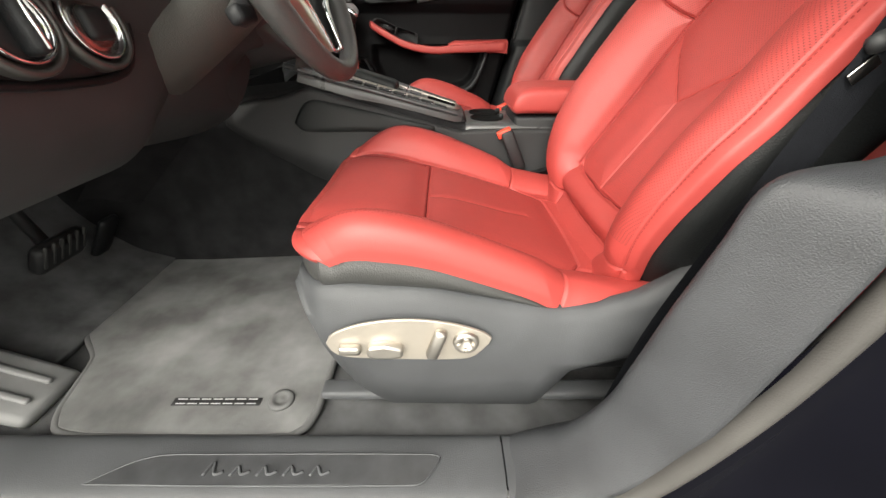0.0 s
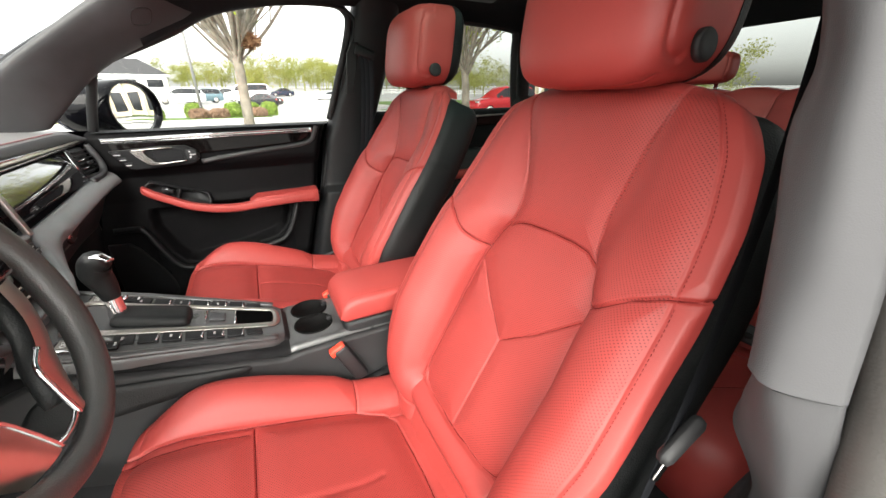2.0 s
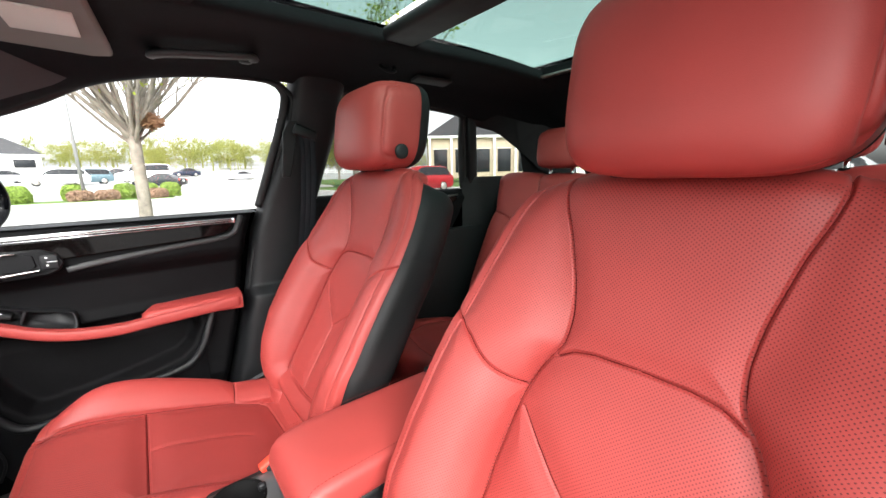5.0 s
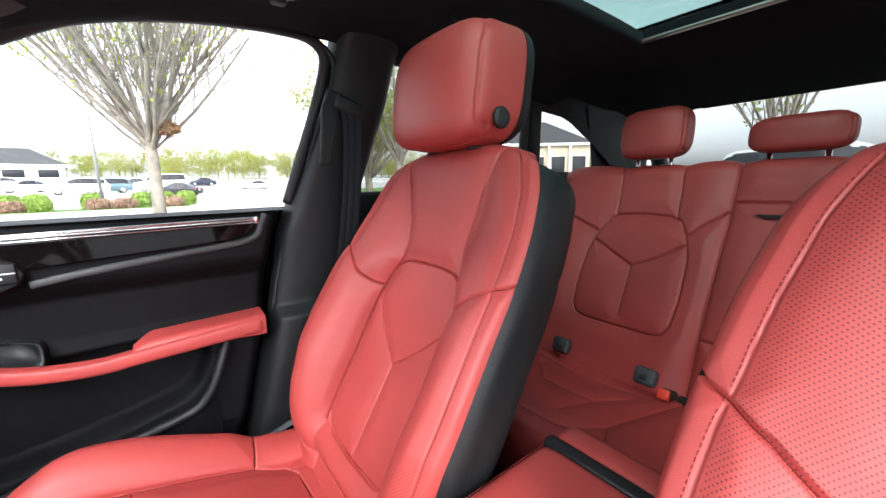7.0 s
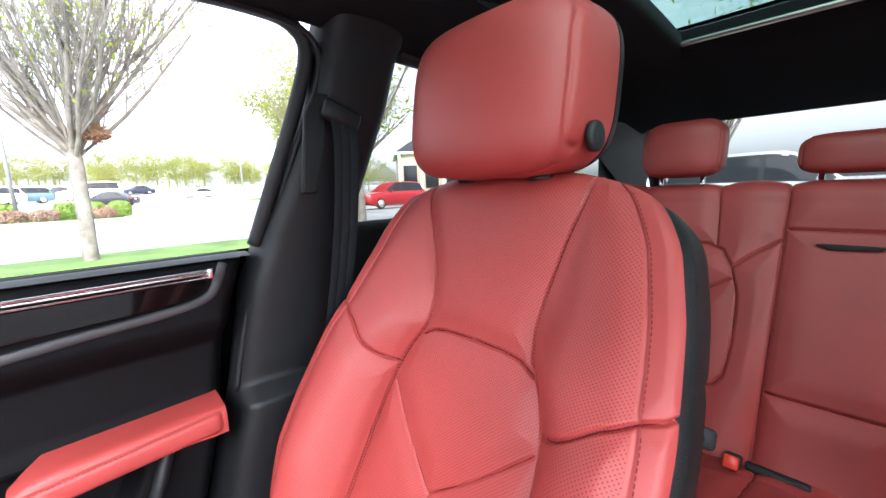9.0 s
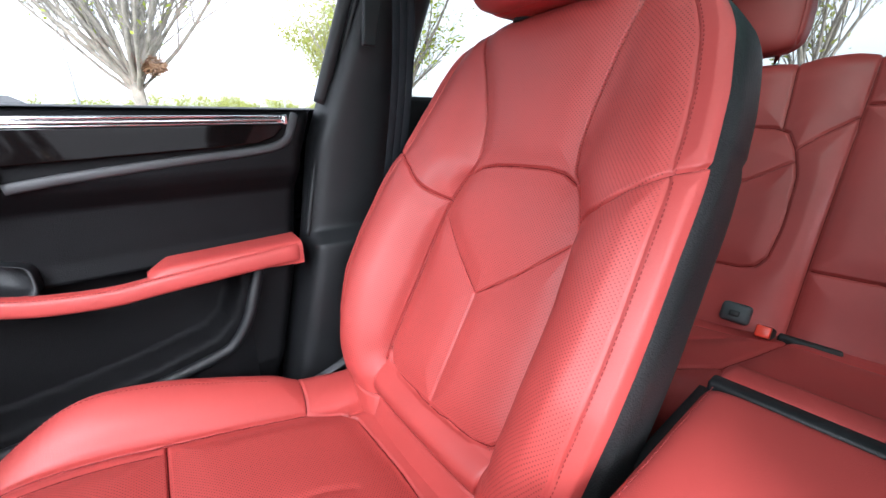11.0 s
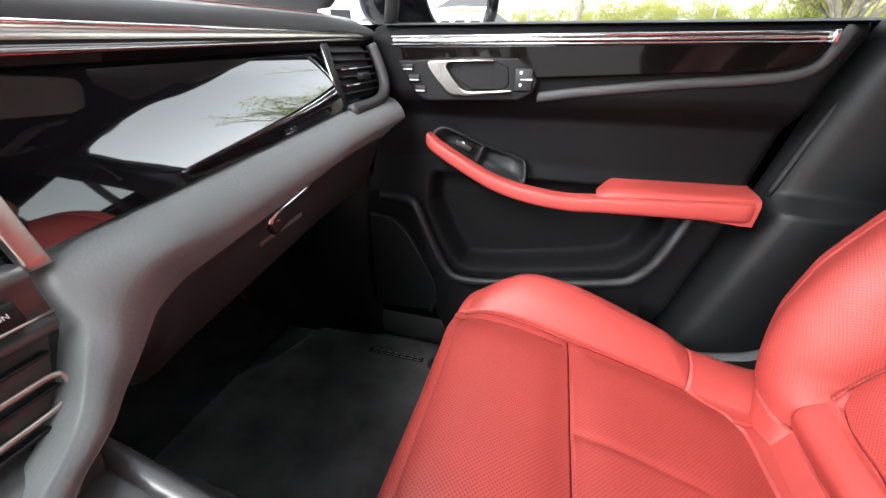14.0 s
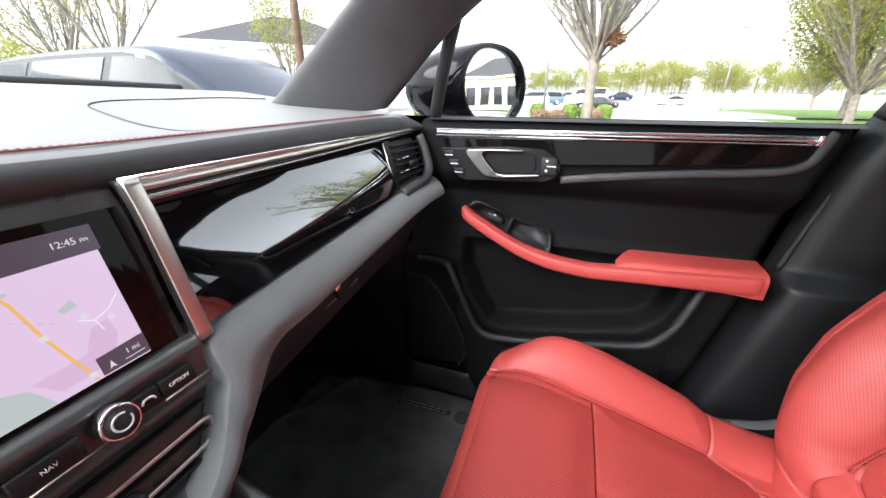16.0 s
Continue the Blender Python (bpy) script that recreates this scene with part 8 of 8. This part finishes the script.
tree((6.5, -7.0, 0.0), 8.5, 15, "leafy tree rising above the car roof", 0.6, 0.3, 9, 3200, LEAF, 0.2, 0.1)
tree((-12.0, 14.5, 0.0), 5.5, 16, "young tree before the white building", 0.5, 0.3, 8, 2600, LEAF2, 0.1, 0.05)
tree((-19.0, 12.0, 0.0), 8.0, 17, "bare spring tree beside the building", 0.6, 0.3, 9, 3000, LEAF2, 0.16, 0.05)
tree((-24.0, 13.0, 0.0), 8.0, 18, "bare spring tree beside the building", 0.6, 0.3, 9, 3000, LEAF2, 0.16, 0.05)
tree((14.0, 2.5, 0.0), 6.0, 19, "bare tree behind the car", 0.6, 0.3, 8, 500, LEAF2, 0.14, 0.08)


def woods(name, x0, x1, y0, y1, n, seed, h):
    rnd = random.Random(seed)
    V, F = [], []
    for k in range(n):
        cx, cy, ch = rnd.uniform(x0, x1), rnd.uniform(y0, y1), h * rnd.uniform(0.55, 1.1)
        z = rise(cy, cx)
        lumps = [(rnd.uniform(-0.36, 0.36), rnd.uniform(-0.36, 0.36), rnd.uniform(0.22, 0.86), rnd.uniform(0.16, 0.3)) for m in range(9)]
        for m in range(620):
            lx, ly, lz, lr = lumps[m % 9]
            u = Vector((rnd.gauss(0, 1), rnd.gauss(0, 1), rnd.gauss(0, 1))).normalized() * lr * rnd.uniform(0.2, 1.1)
            c = Vector((cx + (lx + u.x) * ch, cy + (ly + u.y) * ch, z + (lz + u.z * 0.8) * ch))
            a = Vector((rnd.gauss(0, 1), rnd.gauss(0, 1), rnd.gauss(0, 1))).normalized() * ch * 0.023
            w = a.orthogonal().normalized() * ch * 0.015
            b = len(V)
            V.extend([tuple(c - a), tuple(c + w), tuple(c + a), tuple(c - w)])
            F.append((b, b + 1, b + 2, b + 3))
        b = len(V)
        for dx, dy in ((-0.12, 0), (0.12, 0), (0.08, 0), (-0.08, 0)):
            V.append((cx + dx, cy, z if len(V) - b < 2 else z + ch * 0.5))
        F.append((b, b + 1, b + 2, b + 3))
    me = bpy.data.meshes.new(name)
    me.from_pydata(V, [], F)
    return tagged(part(name, me, LEAF2), "row of pale green spring trees in the distance", "woods", kind="stuff")


woods("woods", 2, 72, 98, 120, 100, 21, 8.2)
woods("woods", -75, 2, 118, 140, 70, 24, 7.5)
woods("woods", 44, 84, 36, 80, 40, 22, 9.0)
woods("woods", -90, -50, 0, 60, 40, 23, 9.0)


def shrub(at, r, h, material, seed, label):
    rnd = random.Random(seed)
    t = thing("shrub", at, label, "shrub", "clipped shrubs")
    V, F = [], []
    for k in range(1500):
        a, v = rnd.uniform(0, 2 * math.pi), rnd.uniform(-0.7, 1)
        q = r * (1 - abs(v) ** 3) ** (1 / 3) * (0.96 + rnd.uniform(-0.09, 0.09))
        c = Vector((at[0] + q * math.cos(a), at[1] + q * math.sin(a), at[2] + h * (0.42 + 0.56 * v * (1 + rnd.uniform(-0.05, 0.05)))))
        d = Vector((rnd.gauss(0, 1), rnd.gauss(0, 1), rnd.gauss(0, 1))).normalized() * 0.042
        w = d.orthogonal().normalized() * 0.028
        b = len(V)
        V.extend([tuple(c - d), tuple(c + w), tuple(c + d), tuple(c - w)])
        F.append((b, b + 1, b + 2, b + 3))
    me = bpy.data.meshes.new("foliage")
    me.from_pydata(V, [], F)
    part("foliage", me, material, t)
    part("core", lathe("core", [(0.05, 0), (r * 0.8, 0.02), (r * 0.9, h * 0.35), (r * 0.86, h * 0.65), (r * 0.62, h * 0.86), (0.02, h * 0.94)], at, n=14), material, t)
    return t


for k, x in enumerate(np.arange(-10.0, 1.4, 0.95)):
    if k not in (7, 9):
        shrub((float(x), 24.7 + 0.25 * (k % 2), 0.42), 0.45, 0.78, HEDGE, 40 + k, "round clipped green hedge shrub")
    if k in (1, 2, 5, 8, 9, 11):
        shrub((float(x) + 0.3, 23.6, 0.42), 0.46, 0.5, HEDGE2, 60 + k, "low reddish brown shrub")
    elif k in (0, 3, 6):
        shrub((float(x) + 0.25, 23.7, 0.42), 0.40, 0.62, HEDGE, 80 + k, "round clipped green hedge shrub")



def car(name, at, yaw, paint, label, tall=1.45, length=4.6, width=1.82, van=False):
    """A parked car: body, glasshouse, windows, lamps and wheels, nose towards local -x."""
    c = thing(name, (0, 0, 0), label, "car", "parked cars")
    L, W, H = length / 2, width / 2, tall
    belt = 0.62 * H
    suv = tall > 1.6
    low = 0.24 if suv else 0.18
    body = [(-L, low + 0.15), (-L + 0.03, 0.42 * H), (-L + 0.2, 0.50 * H), (-L * 0.45, belt - 0.02), (L * 0.9, belt), (L - 0.02, belt - 0.08), (L, 0.4 * H), (L - 0.05, low + 0.1), (L - 0.4, low), (-L + 0.4, low)]
    rows = []
    for y, k, dz in ((-W, 0.93, -0.05), (-W + 0.02, 0.985, 0), (-W * 0.5, 1.0, 0.02), (0, 1.0, 0.025), (W * 0.5, 1.0, 0.02), (W - 0.02, 0.985, 0), (W, 0.93, -0.05)):
        rows.append([(x * k, y, z + (dz if z > 0.45 * H else 0)) for x, z in spl(body + body[:1], 61)[:-1]])
    part("body", gridmesh("body", rows, close_u=True, cap=True), paint, c, "")
    if van:
        roof = [(-L * 0.62, belt), (-L * 0.40, H - 0.06), (-L * 0.2, H), (L * 0.9, H), (L * 0.97, belt)]
    elif suv:
        roof = [(-L * 0.48, belt), (-L * 0.12, H - 0.05), (0.1, H), (L * 0.62, H - 0.03), (L * 0.8, H - 0.1), (L * 0.95, belt)]
    else:
        roof = [(-L * 0.45, belt - 0.02), (-L * 0.06, H - 0.05), (0.15, H), (L * 0.38, H - 0.05), (L * 0.78, belt)]
    rr = spl(roof, 24)
    rows = []
    for y, k in ((-W + 0.03, 0.0), (-W + 0.10, 0.5), (-W + 0.22, 0.93), (-W + 0.36, 1.0), (0, 1.02), (W - 0.36, 1.0), (W - 0.22, 0.93), (W - 0.10, 0.5), (W - 0.03, 0.0)):
        rows.append([(x, y, belt - 0.03 + (z - belt + 0.03) * k) for x, z in rr])
    part("roof", gridmesh("roof", rows, flip=True), paint, c)
    for s in (-1, 1):
        x0, x1 = rr[0][0], rr[-1][0]

        def pane(u0, u1, k0, k1, out):
            rows = []
            for k in np.linspace(k0, k1, 6):
                row = []
                for u in np.linspace(u0, u1, 10):
                    x = x0 + (x1 - x0) * u
                    z = float(np.interp(x, rr[:, 0], rr[:, 1]))
                    yy = float(np.interp(k, [0, 0.5, 0.93, 1.0], [W - 0.03, W - 0.10, W - 0.22, W - 0.36])) + out
                    row.append((x, s * yy, belt - 0.03 + (z - belt + 0.03) * k))
                rows.append(row)
            return rows

        part("window_trim", gridmesh("window_trim", pane(0.06, 0.95, 0.08, 0.90, 0.006)), RUBBER, c)
        for a, b in ((0.09, 0.38), (0.41, 0.69), (0.71, 0.92)):
            part("window", gridmesh("window", pane(a, b, 0.14, 0.84, 0.012)), DARKGLASS, c)
        for x in (-L * 0.62, L * 0.60):
            r = 0.34 if suv else 0.31
            wh = part("wheel", lathe("wheel", [(0.0, 0.0), (r - 0.04, 0.0), (r, 0.03), (r, 0.17), (r - 0.04, 0.2), (0, 0.2)], (x, s * (W - 0.2) if s > 0 else -W + 0.2, r), (0, s, 0), 24), RUBBER, c)
            part("rim", lathe("rim", [(0, 0.0), (r * 0.68, 0), (r * 0.66, 0.012), (r * 0.2, 0.02), (0, 0.02)], (x, s * W - s * 0.002, r), (0, s, 0), 20), SATIN, wh)
        part("headlight", rbox("headlight", (0.12, 0.36, 0.13), (-L + 0.13, s * (W - 0.25), 0.48 * H), 0.04), CHROME, c)
        part("tail_light", rbox("tail_light", (0.08, 0.3, 0.16), (L - 0.05, s * (W - 0.22), 0.52 * H), 0.03), REDBUTTON, c)
        part("mirror", rbox("mirror", (0.12, 0.16, 0.12), (-L * 0.3, s * (W + 0.06), belt + 0.06), 0.04), paint, c)
    for xa, xb in ((rr[1], rr[9]), (rr[-7] if not van else rr[-4], rr[-2])):
        rows = []
        for u in np.linspace(0.1, 0.9, 5):
            x, z = xa + (xb - xa) * u
            hw = W - 0.14 - 0.16 * np.clip((z - belt) / (H - belt), 0, 1)
            rows.append([(x, y, z + 0.012) for y in np.linspace(-hw, hw, 5)])
        part("windscreen", gridmesh("windscreen", rows), DARKGLASS, c)
    part("number_plate", rbox("number_plate", (0.015, 0.32, 0.14), (L + 0.005, 0, 0.46 * H), 0.004), WHITEPAINT, c)
    c.matrix_basis = pose(*at, 0, 0, yaw)
    return c


def carpaint(name, col):
    return mat(name, col, 0.25, 0.0, spec=0.4, coat=0.15)


PW, PS, PB, PK, PR, PD = carpaint("white_paint", (0.8, 0.8, 0.8)), carpaint("silver_paint", (0.5, 0.51, 0.52)), carpaint("blue_paint", (0.022, 0.03, 0.052)), carpaint("dark_paint", (0.02, 0.022, 0.025)), carpaint("red_paint", (0.35, 0.015, 0.02)), carpaint("teal_paint", (0.11, 0.17, 0.2))
for x, y, turn, paint, label, tall, length, van in (
    (-5.9, 51.0, 8, PW, "white crossover parked beyond the shrubs", 1.65, 4.7, False),
    (-4.3, 57.0, 12, PD, "dark teal crossover parked beyond the shrubs", 1.68, 4.5, False),
    (1.0, 73.0, 3, PW, "white minibus parked beyond the shrubs", 2.6, 7.0, True),
    (2.0, 50.5, -32, PK, "dark saloon parked beyond the shrubs", 1.45, 4.7, False),
    (14.2, 73.0, 4, PS, "pale silver saloon parked far off", 1.45, 4.8, False),
    (-15.5, 52.0, 15, PS, "silver car parked by the building", 1.5, 4.6, False),
    (-9.0, 66.0, 90, PW, "white car far off in the car park", 1.5, 4.6, False),
    (-13.0, 70.0, 20, PS, "silver car far off in the car park", 1.6, 4.6, False),
    (-17.5, 82.0, 6, PW, "white car parked before the far shop", 1.6, 4.7, False),
    (7.2, 84.0, 15, PB, "blue car far off in the car park", 1.5, 4.6, False),
    (-2.6, 80.0, 0, PK, "dark car far off", 1.5, 4.6, False),
):
    car("parked_car", (x, y, rise(y, x)), turn, paint, label, tall, length, 1.84, van)
car("parked_car", (14.6, 19.8, rise(19.8)), 0, PR, "red crossover parked beyond the grass", 1.66)
car("parked_car", (12.0, 0.9, 0.0), 90, PS, "silver utility vehicle standing behind the car", 1.85, 4.9, 1.95)
car("parked_car", (17.0, -5.5, 0.0), 88, PW, "white car standing behind", 1.5)
car("parked_car", (-3.7, 3.15, 0.0), 180, PB, "dark blue crossover parked alongside, facing the other way", 1.62, 5.0, 1.9)


def building(at, w, d, h, wall, roof, label, yaw, bays, sign=False, inset=0.4):
    b = thing("shop_building", (0, 0, 0), label, "building", "buildings")
    part("wall", rbox("wall", (w, d, h), (0, 0, h / 2), 0.02), wall, b)
    o = 0.6
    me = bpy.data.meshes.new("roof")
    me.from_pydata([(-w / 2 - o, -d / 2 - o, h), (w / 2 + o, -d / 2 - o, h), (w / 2 + o, d / 2 + o, h), (-w / 2 - o, d / 2 + o, h), (-w / 2 + d * inset, 0, h + d * 0.33), (w / 2 - d * inset, 0, h + d * 0.33)], [], [(0, 1, 5, 4), (2, 3, 4, 5), (1, 2, 5), (3, 0, 4), (3, 2, 1, 0)])
    part("roof", me, roof, b)
    part("fascia", rbox("fascia", (w + 1.25, d + 1.25, 0.35), (0, 0, h - 0.1), 0.02), WHITEPAINT, b)
    for k in range(bays):
        x = -w / 2 + (k + 0.5) * w / bays
        win = part("window", rbox("window", (w / bays * 0.62, 0.1, h * 0.55), (x, -d / 2 - 0.02, h * 0.42), 0.02), DARKGLASS, b)
        part("frame", rbox("frame", (w / bays * 0.7, 0.06, 0.1), (x, -d / 2 - 0.05, h * 0.71), 0.01), WHITEPAINT, win)
        part("column", rbox("column", (0.3, 0.3, h), (-w / 2 + k * w / bays, -d / 2 - 0.5, h / 2), 0.03), WHITEPAINT, b)
    if sign:
        part("sign", rbox("sign", (w * 0.16, 0.08, 0.45), (w * 0.3, -d / 2 - 0.66, h - 0.12), 0.03), mat("blue_sign", (0.03, 0.09, 0.35), 0.4), b, "blue shop sign")
    b.matrix_basis = pose(*at, 0, 0, yaw)
    return b


building((-24.5, 30.0, 0.4), 15.0, 8.0, 4.8, WALLW, ROOFG, "white single-storey shop with grey hipped roof", 39, 6, True, 0.8)
building((-34.0, 112.0, 4.1), 38.0, 11.0, 2.9, WALLW, ROOFG, "far white shop row with grey roof", 10, 8)
building((46.0, 42.0, 0.6), 22.0, 12.0, 6.0, WALLT, ROOFG, "tan two-storey shop building beyond the grass", -35, 7)


def lamp_post(at, h, label, r=0.07, material=None, head=True):
    p = thing("street_lamp", at, label, "street lamp", "lamp posts")
    part("pole", tube("pole", [at, (at[0], at[1], at[2] + h)], r, 12), material or LAMPGREY, p)
    part("base", lathe("base", [(0, 0), (0.2, 0), (0.2, 0.4), (0.15, 0.5), (0, 0.5)], at, n=16), KERB, p)
    if head:
        part("lamp_head", rbox("lamp_head", (0.7, 0.3, 0.12), (at[0] + 0.3, at[1], at[2] + h), 0.03), LAMPGREY, p)
    return p


lamp_post((-2.0, 24.2, 0.3), 8.0, "slim grey street lamp among the shrubs")
lamp_post((-7.6, 9.6, 0.1), 8.0, "brown wooden pole beside the drive", 0.11, mat("brown_pole_wood", (0.12, 0.075, 0.05), 0.9, grain=0.6, gscale=40, vary=0.3, vscale=5), False)
lamp_post((13.0, 45.0, 0.8), 7.0, "slim grey street lamp far off")


def fence(x0, y0, x1, y1, n):
    z0, z1 = rise(y0), rise(y1)
    f = thing("white_fence", (x0, y0, z0), "white post and rail fence along the grass", "fence")
    for k in range(n):
        u = k / (n - 1)
        part("post", rbox("post", (0.12, 0.12, 1.2), (x0 + (x1 - x0) * u, y0 + (y1 - y0) * u, z0 + (z1 - z0) * u + 0.55), 0.02), WHITEPAINT, f)
    for h in (0.4, 0.75, 1.1):
        part("rail", tube("rail", [(x0, y0, z0 + h), (x1, y1, z1 + h)], 0.06, 6), WHITEPAINT, f)
    return f


fence(21, 87, 60, 76, 22)


# door mirror on the passenger side
m = thing("door_mirror", (-0.3, 0.9, 1.15), "black door mirror with oval glass", "door mirror")
cen, ax = Vector((-0.285, 0.925, 1.211)), Vector((0.93, -0.36, 0.02)).normalized()
hz = Vector((0, 0, 1)).cross(ax).normalized()
vt = ax.cross(hz)
a = np.linspace(0, 2 * np.pi, 48, endpoint=False)
oval = lambda k, d: [tuple(cen + hz * (math.copysign(abs(math.cos(t)) ** 0.92, math.cos(t)) * 0.134 * k) + vt * (math.copysign(abs(math.sin(t)) ** 0.95, math.sin(t)) * 0.088 * k) + ax * d) for t in a]
part("housing", gridmesh("housing", [oval(0.9, 0.0), oval(0.92, 0.01), oval(0.97, 0.016), oval(1.03, 0.012), oval(1.06, -0.006), oval(1.07, -0.04), oval(1.05, -0.09), oval(0.97, -0.14), oval(0.8, -0.18), oval(0.5, -0.205), oval(0.04, -0.21)], close_u=True, flip=True), BLACKPAINT, m, "rounded black mirror housing")
part("rim", gridmesh("rim", [oval(0.93, 0.003), oval(0.95, 0.0175), oval(1.01, 0.0175), oval(1.045, 0.008)], close_u=True, flip=True), BLACKPAINT, m, "black rim round the mirror glass")
part("mirror_glass", gridmesh("mirror_glass", [oval(0.935, 0.004), oval(0.5, 0.005), oval(0.02, 0.0052)], close_u=True, flip=False), mat("mirror", (0.9, 0.9, 0.9), 0.01, 1.0), m, "oval mirror glass")
part("foot", tube("foot", spl([(-0.33, 0.93, 1.14), (-0.34, 0.87, 1.115), (-0.36, 0.80, 1.10)], 10), 0.026, 12), BLACKPAINT, m)
